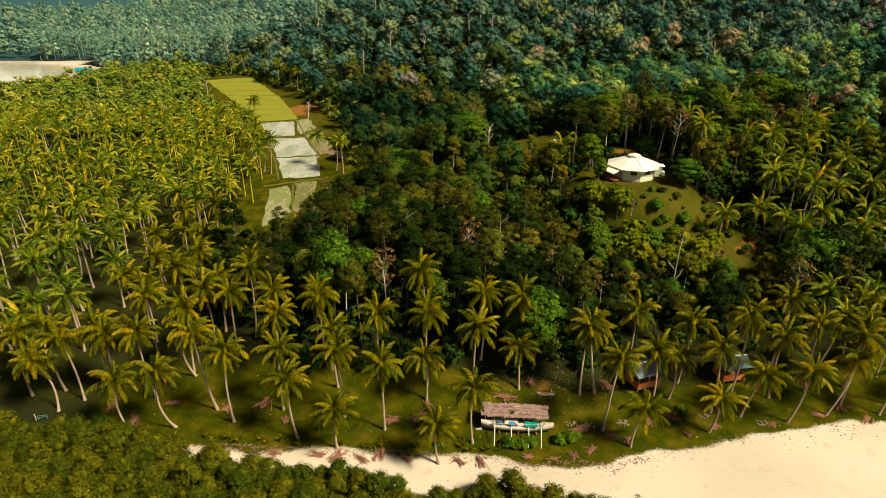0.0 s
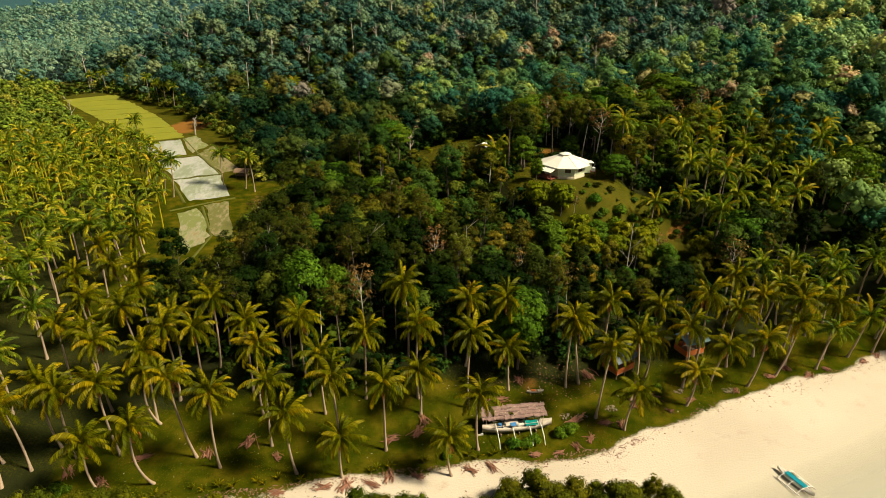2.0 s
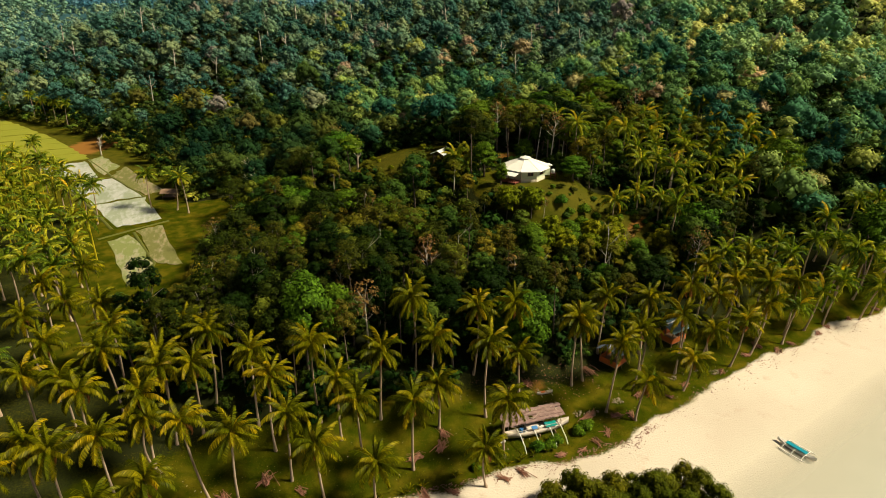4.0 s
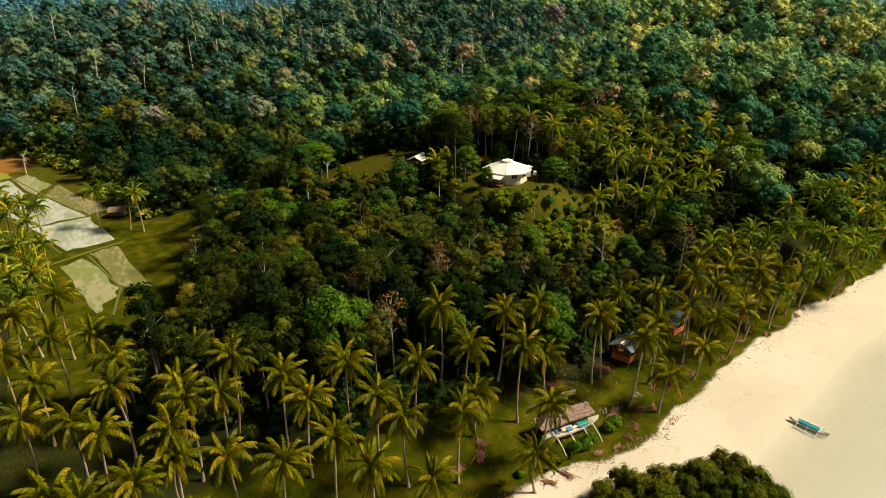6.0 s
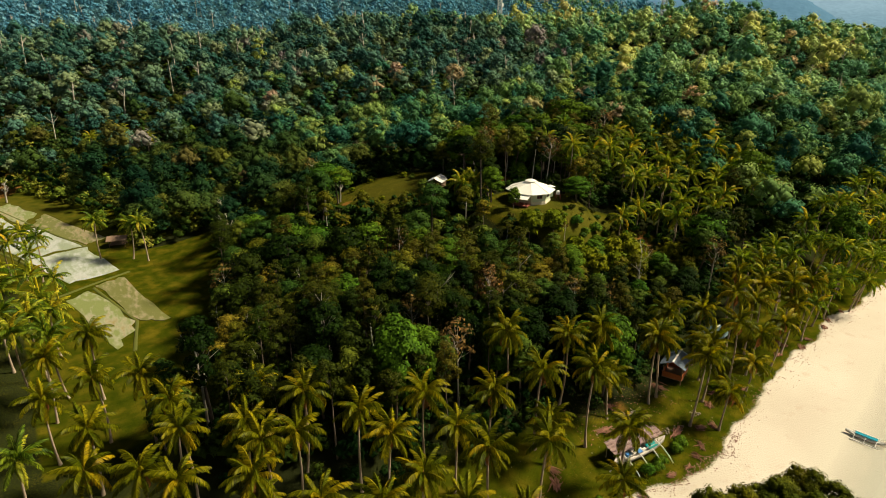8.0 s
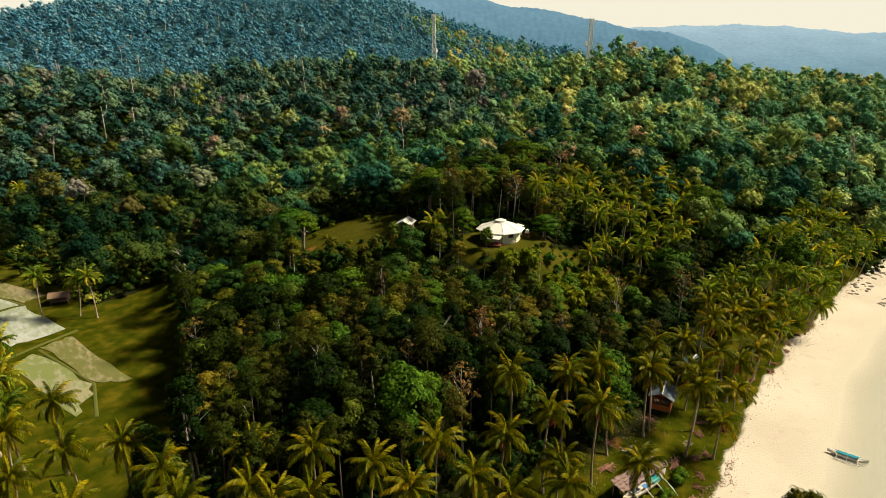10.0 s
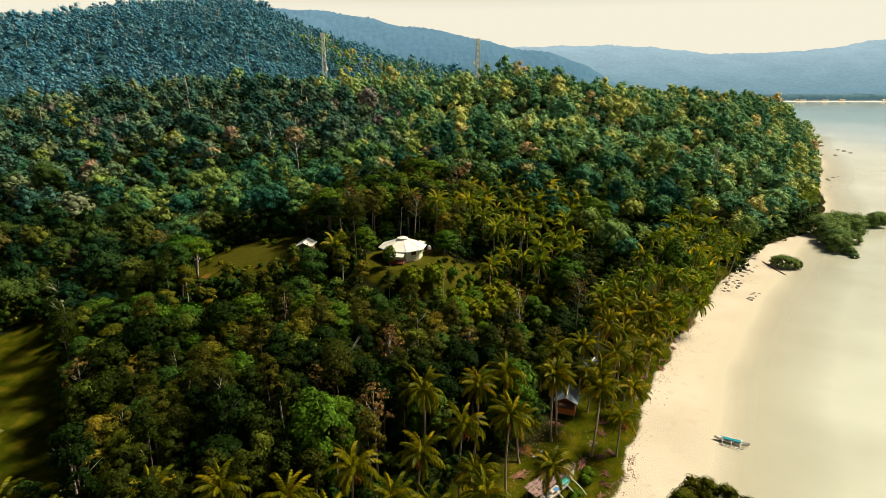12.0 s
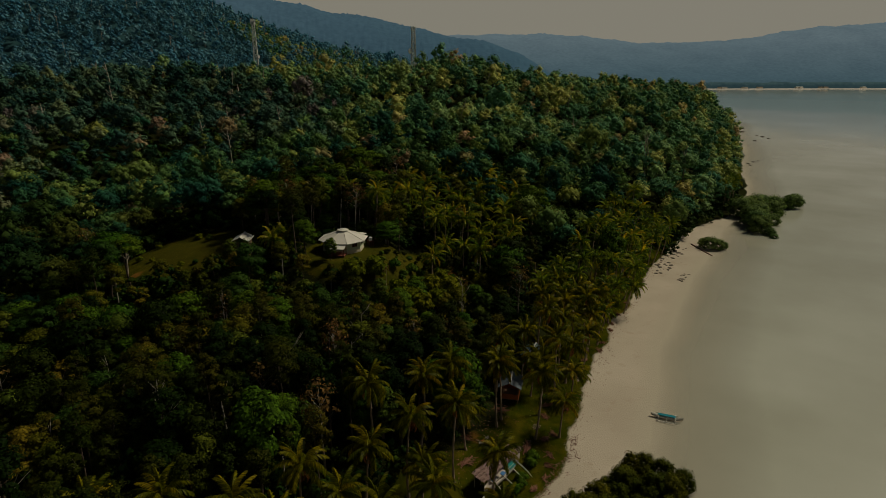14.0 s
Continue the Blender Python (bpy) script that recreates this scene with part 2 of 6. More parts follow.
def part(name, me, mat, parent=None, label="", m=None):
    """A mesh object (from a mesh or a bmesh) under a thing or a part."""
    if isinstance(me, bmesh.types.BMesh):
        bm, me = me, bpy.data.meshes.new(name)
        bm.to_mesh(me)
        bm.free()
    if mat and not me.materials:
        me.materials.append(mat)
    ob = new(name, me)
    if parent is not None:
        ob.parent = parent
    if m is not None:
        ob.matrix_local = m
    if label:
        ob["label"] = label
    return ob


def tube(points, radii, sides=7):
    """Vertices and quads of a tapered round tube along points."""
    P = [Vector(p) for p in points]
    V, F = [], []
    for i, p in enumerate(P):
        d = (P[min(i + 1, len(P) - 1)] - P[max(i - 1, 0)]).normalized()
        a = d.cross(Vector((0.31, 0.95, 0.1))).normalized()
        b = d.cross(a)
        for s in range(sides):
            w = 2 * math.pi * s / sides
            V.append(p + (a * math.cos(w) + b * math.sin(w)) * radii[i])
    for i in range(len(P) - 1):
        for s in range(sides):
            t = (s + 1) % sides
            F.append((i * sides + s, i * sides + t, (i + 1) * sides + t, (i + 1) * sides + s))
    return V, F


def joined(pieces):
    """Joins (vertices, faces) pairs with faces of one size."""
    V, F, o = [], [], 0
    for v, f in pieces:
        V.append(np.asarray(v, dtype=float).reshape(-1, 3))
        F.append(np.asarray(f, dtype=int) + o)
        o += len(v)
    return np.vstack(V), np.vstack(F)


def box(bm, size, at=(0, 0, 0), bevel=0.0, m=None):
    r = bmesh.ops.create_cube(bm, size=1.0, matrix=(m or Matrix()) @ Matrix.Translation(at) @ Matrix.Diagonal((*size, 1)))
    if bevel:
        e = list({e for v in r["verts"] for e in v.link_edges})
        bmesh.ops.bevel(bm, geom=e, offset=bevel, segments=1, affect="EDGES")
    return bm


def boxed(size, at=(0, 0, 0), bevel=0.0, m=None):
    return box(bmesh.new(), size, at, bevel, m)


def rod(bm, a, b, r, r2=None, sides=8):
    a, b = Vector(a), Vector(b)
    d = b - a
    m = Matrix.Translation((a + b) / 2) @ d.to_track_quat("Z", "Y").to_matrix().to_4x4()
    bmesh.ops.create_cone(bm, cap_ends=True, segments=sides, radius1=r, radius2=r if r2 is None else r2, depth=d.length, matrix=m)
    return bm


def rodded(a, b, r, r2=None, sides=8):
    return rod(bmesh.new(), a, b, r, r2, sides)


# ---- the lie of the land ----
COAST_X = [-4000, -120, -60, -30, 0, 10, 24, 44, 57, 76, 95, 131, 167, 200, 242, 300, 360, 500, 750, 950, 1010, 1040, 1060]
COAST_Y = [66, 66, 66, 64, 60, 57, 55.5, 59, 61.5, 65.5, 66.5, 69.5, 70, 72, 72, 75, 86, 105, 148, 220, 300, 700, 6000]
HILLS = [(-40, 108, 22, 0.3), (-8, 106, 20, 9.0), (25, 98, 18, 1.7), (40, 128, 20, 9.7), (15, 165, 24, 8.9), (20, 140, 20, 2.2),
         (62, 150, 28, 6.2), (55, 190, 30, 10.6), (100, 120, 26, 8.7), (110, 175, 34, 11.6), (160, 150, 34, 14.2), (160, 215, 45, 15.1),
         (215, 130, 40, 9.7)]
FAR_HILLS = [(20, 330, 50, -5.3), (90, 310, 50, 12.0), (-60, 420, 60, 5.8), (70, 400, 80, 13.5), (200, 300, 70, 2.7), (230, 410, 90, 35.0),
             (280, 210, 60, 15.3), (340, 320, 90, 23.6), (330, 130, 50, 3.6), (450, 280, 90, 19.9), (500, 180, 60, -2.0), (545, 150, 50, 12.0), (650, 190, 60, 16.0), (600, 330, 110, 28.0),
             (780, 280, 100, 5.6), (-10, 460, 70, 30.4)]
# ridges by bearing from a point off the beach: (distance, width, bearings in degrees, crest heights)
RIDGES = [(430, 110, [-30, -13, -7, 0, 12, 16.6, 20.5, 26, 33, 37.5, 41, 45, 50, 54.8, 60, 65, 69.6, 76.4, 80, 84], [0, 3, 14, 30, 33, 36, 38, 46, 50, 47, 44, 46, 42.5, 50.5, 56, 48.5, 39, 34, 32, 2]),
          (950, 260, [-25, -15, -5, 5, 13.5, 20, 27, 31, 35.4, 36.7, 39.8, 42.6, 46.5, 49.4, 54.5, 62, 70], [8, 20, 60, 95, 125, 129, 147, 155, 154, 146, 123, 103, 84, 74, 57, 28, 0])]
FIELD_LINE = [(-46, 152), (-46, 185), (-52, 218), (-62, 262), (-100, 335), (-134, 397)]


def smooth(a, b, v):
    t = np.clip((v - a) / (b - a), 0, 1)
    return t * t * (3 - 2 * t)


def line_distance(x, y, line):
    best = np.full(np.shape(x), 1e9)
    for (ax, ay), (bx, by) in zip(line, line[1:]):
        u = np.clip(((x - ax) * (bx - ax) + (y - ay) * (by - ay)) / ((bx - ax) ** 2 + (by - ay) ** 2), 0, 1)
        best = np.minimum(best, np.hypot(x - ax - u * (bx - ax), y - ay - u * (by - ay)))
    return best


def wobble(x, y, scale, seed=0.0):
    return (np.sin(x / scale + seed) * np.cos(y / scale * 1.27 + 1.3 * seed) + 0.5 * np.sin((x + y) / scale * 2.1 + seed) * np.sin((x - 0.6 * y) / scale * 1.9 - seed)) / 1.5


def inland(x, y):
    """Metres from the waterline, inland positive."""
    x, y = np.asarray(x, float), np.asarray(y, float)
    d = y - np.interp(x, COAST_X, COAST_Y)
    d = d + 0.5 * wobble(x, y, 5.0) + 2.2 * wobble(x, y, 40.0, 2.0) * smooth(150, 320, x)
    lagoon = np.hypot((x + 335) / 95, (y - 415) / 75)
    d = np.minimum(d, (lagoon - 1) * 60)
    across = (x + 64) * 0.805 + (y - 35) * 0.593 - 1850
    return np.maximum(d, across + 12 * wobble(x, y, 130.0, 4.0))


def ground_height(x, y):
    x, y = np.asarray(x, float), np.asarray(y, float)
    d = inland(x, y)
    z = np.where(d < 0, np.maximum(d * 0.05, -4.0), 0.9 * (1 - np.exp(-np.maximum(d, 0) * 0.13)) + 0.8 * smooth(15, 60, d))
    rise = smooth(8, 30, d)
    for a, b, r, k in HILLS + FAR_HILLS:
        z = z + rise * k * np.exp(-((x - a) ** 2 + (y - b) ** 2) / (2 * r * r))
    away, bearing = np.hypot(x + 64, y - 35), np.degrees(np.arctan2(x + 64, y - 35))
    for dist, w, az, crest in RIDGES:
        h = np.interp(bearing, az, crest) * (1 + 0.05 * wobble(x, y, 37.0, dist))
        z = z + np.maximum(0, smooth(2, 60, d) * h * np.exp(-((away - dist) / w) ** 2) - z) * (d > 2)
    z = z + 0.25 * wobble(x, y, 9.0, 1.0) * smooth(14, 40, d)
    flat = 1 - smooth(0, 1, (line_distance(x, y, FIELD_LINE) - 16) / np.interp(y, [200, 300], [18, 55]))
    z = z + (2.0 - z) * flat
    plateau = 1 - smooth(9, 17, np.hypot(x - 41, y - 129))
    return z + (21.9 - z) * plateau


def ground_at(x, y):
    return float(ground_height(np.array([x]), np.array([y]))[0])


def oval(x, y, cx, cy, rx, ry, turn=0.0):
    c, s = math.cos(turn), math.sin(turn)
    u, v = (x - cx) * c + (y - cy) * s, -(x - cx) * s + (y - cy) * c
    return np.hypot(u / rx, v / ry)


def clearing(x, y):
    """Under 1 where the ground is open."""
    q = np.minimum(oval(x, y, 41, 127.5, 12, 10.5), oval(x, y, 47.5, 118.5, 13.5, 7))
    q = np.minimum(q, oval(x, y, 25, 166, 13, 17, 0.35))
    q = np.minimum(q, oval(x, y, 57, 109, 9, 9.5))
    edge = 1 + (x + 62 - (y - 35) * 0.294) / 9
    q = np.minimum(q, np.where((y > 116) & (y < 206) & (x > -62), np.maximum(edge, 0.4), 9.0))
    q = np.minimum(q, oval(x, y, 46, 146, 8, 4))
    q = np.minimum(q, oval(x, y, -31, 179, 9, 17, 0.15))
    return np.minimum(q, line_distance(x, y, FIELD_LINE) / np.interp(y, [150, 170, 200, 260, 340, 400], [6, 9, 15, 17, 20, 12]))


def axis(stops):
    """Grid lines: (from, to, step) runs."""
    out = []
    for a, b, s in stops:
        out += list(np.arange(a, b, s))
    return np.array(out + [stops[-1][1]])


# ---- ground and water ----
def grid_mesh(name, gx, gy, zf):
    X, Y = np.meshgrid(gx, gy)
    Z = zf(X, Y)
    V = np.stack([X.ravel(), Y.ravel(), Z.ravel()], 1)
    nx, ny = len(gx), len(gy)
    i = (np.arange(ny - 1)[:, None] * nx + np.arange(nx - 1)[None, :]).ravel()
    me = fast_mesh(name, V, np.stack([i, i + 1, i + nx + 1, i + nx], 1))
    me.polygons.foreach_set("use_smooth", np.ones(len(i), dtype=bool))
    return me, X.ravel(), Y.ravel(), Z.ravel()


def put_values(me, name, values):
    a = me.attributes.new(name, "FLOAT", "POINT")
    a.data.foreach_set("value", np.asarray(values, dtype=np.float32))


def ground_material():
    m, n, l, b = material("ground_cover", 0.95, 0, 0.0)
    fine, mid, big = noise_tex(n, l, 3.5, 5), noise_tex(n, l, 0.35, 4), noise_tex(n, l, 0.06, 3)

    def attr(name):
        a = n.new("ShaderNodeAttribute")
        a.attribute_name = name
        return a.outputs["Fac"]

    def edge(value, by, lo=0.4, hi=0.6):
        """A ragged edge where a mapped cover ends."""
        add = n.new("ShaderNodeMath")
        add.operation = "MULTIPLY_ADD"
        l.new(by, add.inputs[0])
        add.inputs[1].default_value = 0.5
        l.new(value, add.inputs[2])
        r = n.new("ShaderNodeMapRange")
        for i, v in ((1, lo + 0.25), (2, hi + 0.25)):
            r.inputs[i].default_value = v
        l.new(add.outputs[0], r.inputs[0])
        return r.outputs[0]

    # leaf litter, its tones darkened to paint in shade beneath the trees
    litter = mixed(n, l, (0.01, 0.014, 0.004), (0.026, 0.028, 0.009), fine.outputs[0])
    grass_r = ramp(n, [(0.3, (0.022, 0.033, 0.001)), (0.5, (0.045, 0.05, 0.002)), (0.72, (0.1, 0.08, 0.005))])
    l.new(mid.outputs[0], grass_r.inputs[0])
    grass = mixed(n, l, grass_r.outputs[0], (0.5, 0.5, 0.42), fine.outputs[0], "MULTIPLY")
    grass = mixed(n, l, grass, grass_r.outputs[0], 0.55)
    sand_r = ramp(n, [(0.35, (0.425, 0.37, 0.295)), (0.65, (0.49, 0.43, 0.35))])
    l.new(big.outputs[0], sand_r.inputs[0])
    sand = mixed(n, l, sand_r.outputs[0], (0.35, 0.27, 0.2), edge(mid.outputs[0], fine.outputs[0], 0.6, 0.95))
    wet = mixed(n, l, sand, (0.44, 0.395, 0.315), attr("wet"))
    grass = mixed(n, l, grass, mixed(n, l, (0.03, 0.04, 0.004), (0.085, 0.07, 0.008), mid.outputs[0]), attr("dry"))
    col = mixed(n, l, litter, grass, edge(attr("grass"), fine.outputs[0]))
    col = mixed(n, l, col, (0.19, 0.09, 0.02), edge(attr("soil"), mid.outputs[0], 0.5, 0.8))
    # teal haze painted into the ground colour where it lies far off
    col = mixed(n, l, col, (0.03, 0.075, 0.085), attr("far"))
    col = mixed(n, l, col, wet, edge(attr("sand"), fine.outputs[0]))
    l.new(col, b.inputs["Base Color"])
    bp = n.new("ShaderNodeBump")
    bp.inputs["Strength"].default_value = 0.6
    bp.inputs["Distance"].default_value = 0.12
    l.new(fine.outputs[0], bp.inputs["Height"])
    l.new(bp.outputs[0], b.inputs["Normal"])
    return m


GX = axis([(-4500, -1000, 250), (-1000, -260, 40), (-260, -70, 5), (-70, 190, 1.5), (190, 420, 6), (420, 1200, 25), (1200, 4900, 90)])
GY = axis([(-1500, -100, 200), (-100, 40, 20), (40, 210, 1.5), (210, 480, 6), (480, 1200, 25), (1200, 4900, 100)])
gme, gx, gy, gz = grid_mesh("ground", GX, GY, ground_height)
gd = inland(gx, gy)
edge_w = 9.0 + 1.3 * wobble(gx, gy, 3.5, 3.0) + np.interp(gx, [-40, 10, 40, 90, 130, 178, 200, 214, 240], [-5.0, -0.5, 3.0, 1.5, 2.0, 1.5, -1.0, -6.0, -11])
put_values(gme, "sand", np.clip((edge_w - gd) / 3 + 0.5, 0, 1) * (gx < 1500))
put_values(gme, "wet", np.clip((2.6 - gd) / 3.5, 0, 1))
open_ground = np.maximum(np.clip((1.25 - clearing(gx, gy)) / 0.3, 0, 1), (line_distance(gx, gy, FIELD_LINE) < 60) & (gy > 210))
strip = np.clip((27 - gd) / 8, 0, 1) * smooth(-60, -48, gx) * (1 - smooth(150, 190, gx))
grove = (1 - smooth(-50, -42, gx)) * (1 - smooth(240, 260, gy)) * smooth(8, 14, gd) * 0.42
put_values(gme, "grass", np.clip(np.maximum(np.maximum(open_ground, strip), grove), 0, 1))
soil = np.maximum(1.2 - oval(gx, gy, 12, 170, 4, 2.5), np.maximum(1.2 - oval(gx, gy, 62, 113, 7, 2.2, 0.5), 1.2 - oval(gx, gy, 45, 147, 8, 3.5)))
soil = np.maximum(soil, np.maximum(1.45 - oval(gx, gy, -66, 304, 11, 30, -0.45), 0.8 - oval(gx, gy, 16, 79.5, 9, 3.5)))
meadow = np.clip(1.3 - clearing(gx, gy), 0, 1) * 1.3 * np.where((gx < 0) & (gy < 215), 0.05, 1.0)
put_values(gme, "dry", np.clip(meadow, 0, 1))
put_values(gme, "soil", np.clip(soil, 0, 1))
# strength of the painted haze tint, by distance
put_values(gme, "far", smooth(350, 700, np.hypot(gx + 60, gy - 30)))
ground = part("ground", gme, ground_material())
tagged(ground, "sandy shore, grass and forest floor rising to wooded hills", "ground", kind="structure")


def water_material():
    m, n, l, b = material("shallow_sea", 0.09, 0, 0.5)
    at = n.new("ShaderNodeAttribute")
    at.attribute_name = "offshore"
    # milky water; the 0.4 stop is paled further to paint sky glare
    r = ramp(n, [(0.0, (0.6, 0.58, 0.46)), (0.1, (0.66, 0.68, 0.6)), (0.4, (0.76, 0.8, 0.78)), (1.0, (0.42, 0.57, 0.54))])
    l.new(at.outputs["Fac"], r.inputs[0])
    big = noise_tex(n, l, 0.02, 4)
    l.new(mixed(n, l, r.outputs[0], (0.3, 0.3, 0.22), big.outputs[0], "MIX"), b.inputs["Base Color"])
    b.inputs["Base Color"].links[0].from_node.inputs[0].default_value = 0.2
    a = ramp(n, [(0.008, (0, 0, 0)), (0.03, (0.45, 0.45, 0.45)), (0.09, (0.9, 0.9, 0.9))])
    l.new(at.outputs["Fac"], a.inputs[0])
    l.new(a.outputs[0], b.inputs["Alpha"])
    rip = noise_tex(n, l, 0.9, 3)
    bp = n.new("ShaderNodeBump")
    bp.inputs["Strength"].default_value = 0.06
    bp.inputs["Distance"].default_value = 0.1
    l.new(rip.outputs[0], bp.inputs["Height"])
    l.new(bp.outputs[0], b.inputs["Normal"])
    return m


WX = axis([(-4500, -400, 400), (-400, -60, 12), (-60, 200, 2), (200, 420, 8), (420, 1200, 40), (1200, 4900, 200)])
WY = axis([(-1500, -100, 200), (-100, 20, 15), (20, 90, 2), (90, 480, 12), (480, 4900, 150)])
wme, wx, wy, wz = grid_mesh("sea", WX, WY, lambda x, y: np.zeros_like(x))
off = -inland(wx, wy)
put_values(wme, "offshore", np.clip(np.where(off < 100, off / 250, 0.4 + (off - 100) / 800), 0, 1))
sea = part("water", wme, water_material())
tagged(sea, "calm milky shallow sea over pale sand", "sea", kind="structure")


# ---- plants: shapes ----
def rng_of(k):
    return np.random.default_rng(k)


def leaf_cloud(rng, blobs, per_blob, size, up=0.15, shell=0.8, ruffle=0.3):
    """Many small pointed leaf faces on the outer part of round masses: blobs are (x, y, z, rx, rz)."""
    Vs, n_all = [], 0
    mid = min(b[2] for b in blobs) * 0.6 + max(b[2] for b in blobs) * 0.4
    for x, y, z, rx, rz in blobs:
        k = max(4, int(per_blob * (0.7 + 0.6 * rng.random())))
        d = rng.normal(size=(k, 3))
        d[:, 2] = np.where(d[:, 2] < -0.35, -d[:, 2], d[:, 2])
        d /= np.linalg.norm(d, axis=1)[:, None]
        rad = shell + (1.1 - shell) * rng.random(k) ** 0.7
        c = np.stack([x + d[:, 0] * rx * rad, y + d[:, 1] * rx * rad, z + d[:, 2] * rz * rad], 1)
        away = c - np.array([0.0, 0.0, mid])
        away /= np.linalg.norm(away, axis=1)[:, None] + 1e-6
        nrm = d * 0.55 + away * 0.75 + rng.normal(size=(k, 3)) * ruffle
        nrm[:, 2] += up
        nrm /= np.linalg.norm(nrm, axis=1)[:, None]
        a = np.cross(nrm, rng.normal(size=(k, 3)))
        a /= np.linalg.norm(a, axis=1)[:, None]
        b = np.cross(nrm, a)
        s = size * (0.65 + 0.7 * rng.random(k))[:, None]
        w = s * (0.55 + 0.3 * rng.random(k))[:, None]
        Vs.append(np.stack([c - a * s * 0.6 - b * w, c + a * s * 1.2, c - a * s * 0.6 + b * w], 1))
        n_all += k
    V = np.vstack(Vs).reshape(-1, 3)
    return V, np.arange(n_all * 3).reshape(-1, 3)


ICO = bmesh.new()
bmesh.ops.create_icosphere(ICO, subdivisions=1, radius=1.0)
ICO_V = np.array([tuple(v.co) for v in ICO.verts])
ICO_F = np.array([[v.index for v in f.verts] for f in ICO.faces])
ICO.free()
OCT_V = np.array([(1, 0, 0), (0, 1, 0), (-1, 0, 0), (0, -1, 0), (0, 0, 1), (0, 0, -1)]) * 1.15
OCT_F = np.array([(0, 1, 4), (1, 2, 4), (2, 3, 4), (3, 0, 4), (1, 0, 5), (2, 1, 5), (3, 2, 5), (0, 3, 5)])


def inner_masses(blobs, size, shape=(ICO_V, ICO_F)):
    """Uneven solid cores inside the leaf masses."""
    out = []
    for k, (x, y, z, rx, rz) in enumerate(blobs):
        p = shape[0] * np.array([rx, rx, rz]) * size
        p = p * (1 + 0.2 * np.sin(p[:, :1] * 3.1 + k) * np.cos(p[:, 1:2] * 2.7 + 2 * k) + 0.1 * np.sin(p[:, 2:] * 5 + k))
        out.append((p + np.array([x, y, z]), shape[1]))
    return joined(out)


def soft_mesh(name, V, F):
    me = fast_mesh(name, V, F)
    me.polygons.foreach_set("use_smooth", np.ones(len(F), dtype=bool))
    return me


def crown_blobs(rng, height, radius, base, count, flat=0.75):
    """Round masses over a dome from base to height, smaller towards the rim."""
    out = []
    mid, half = (base + height) / 2, (height - base) / 2
    for i in range(count):
        t = (i + 0.5) / count
        up = 1 - 1.55 * t
        w = 2.4 * i + rng.random() * 0.9
        r = radius * (0.27 + 0.16 * rng.random()) * (1.1 - 0.25 * t) * (1.0 if count > 14 else 1.3)
        reach = math.sqrt(max(0.0, 1 - up * up)) * (radius - r * 0.75) * (0.75 + 0.4 * rng.random())
        out.append((reach * math.cos(w), reach * math.sin(w), mid + up * (half - r * 0.5) + rng.normal() * 0.25, r, r * flat))
    return out


def limbs(rng, height, girth, blobs, bend=0.5, every=1):
    """Trunk and limbs reaching into the masses."""
    dx, dy = rng.normal(size=2) * bend
    top = height * 0.82
    pts = [(0, 0, -0.4), (dx * 0.2, dy * 0.2, top * 0.3), (dx * 0.6, dy * 0.6, top * 0.65), (dx, dy, top)]
    out = [tube(pts, [girth * 1.25, girth, girth * 0.75, girth * 0.3], 7)]
    for x, y, z, r, _ in blobs[::every]:
        t = min(0.95, max(0.35, (z - 0.35 * math.hypot(x, y)) / top * 0.9))
        o = Vector((dx * t, dy * t, top * t))
        mid = o.lerp(Vector((x, y, z)), 0.55) + Vector((0, 0, -0.12 * r))
        out.append(tube([o, mid, (x * 0.97, y * 0.97, z)], [girth * 0.3, girth * 0.2, girth * 0.06], 4))
    return joined(out)


def broad_tree(name, seed, height, radius, base, count, per_blob, leaf, mat, bark=None, girth=0.2, flat=0.75, shell=0.78, every=1):
    """A broadleaf tree: tapered trunk with limbs, crown of many leaves."""
    rng = rng_of(seed)
    blobs = crown_blobs(rng, height, radius, base, count, flat)
    root = new(name)
    part("trunk", fast_mesh("trunk", *limbs(rng, height, girth, blobs, 0.5, every)), bark or BARK, root)
    pieces = [leaf_cloud(rng, blobs, per_blob, leaf, shell=shell)]
    if shell > 0.7:
        pieces.append(inner_masses(blobs, 0.62))
    part("crown", soft_mesh("crown", *joined(pieces)), mat, root)
    return root


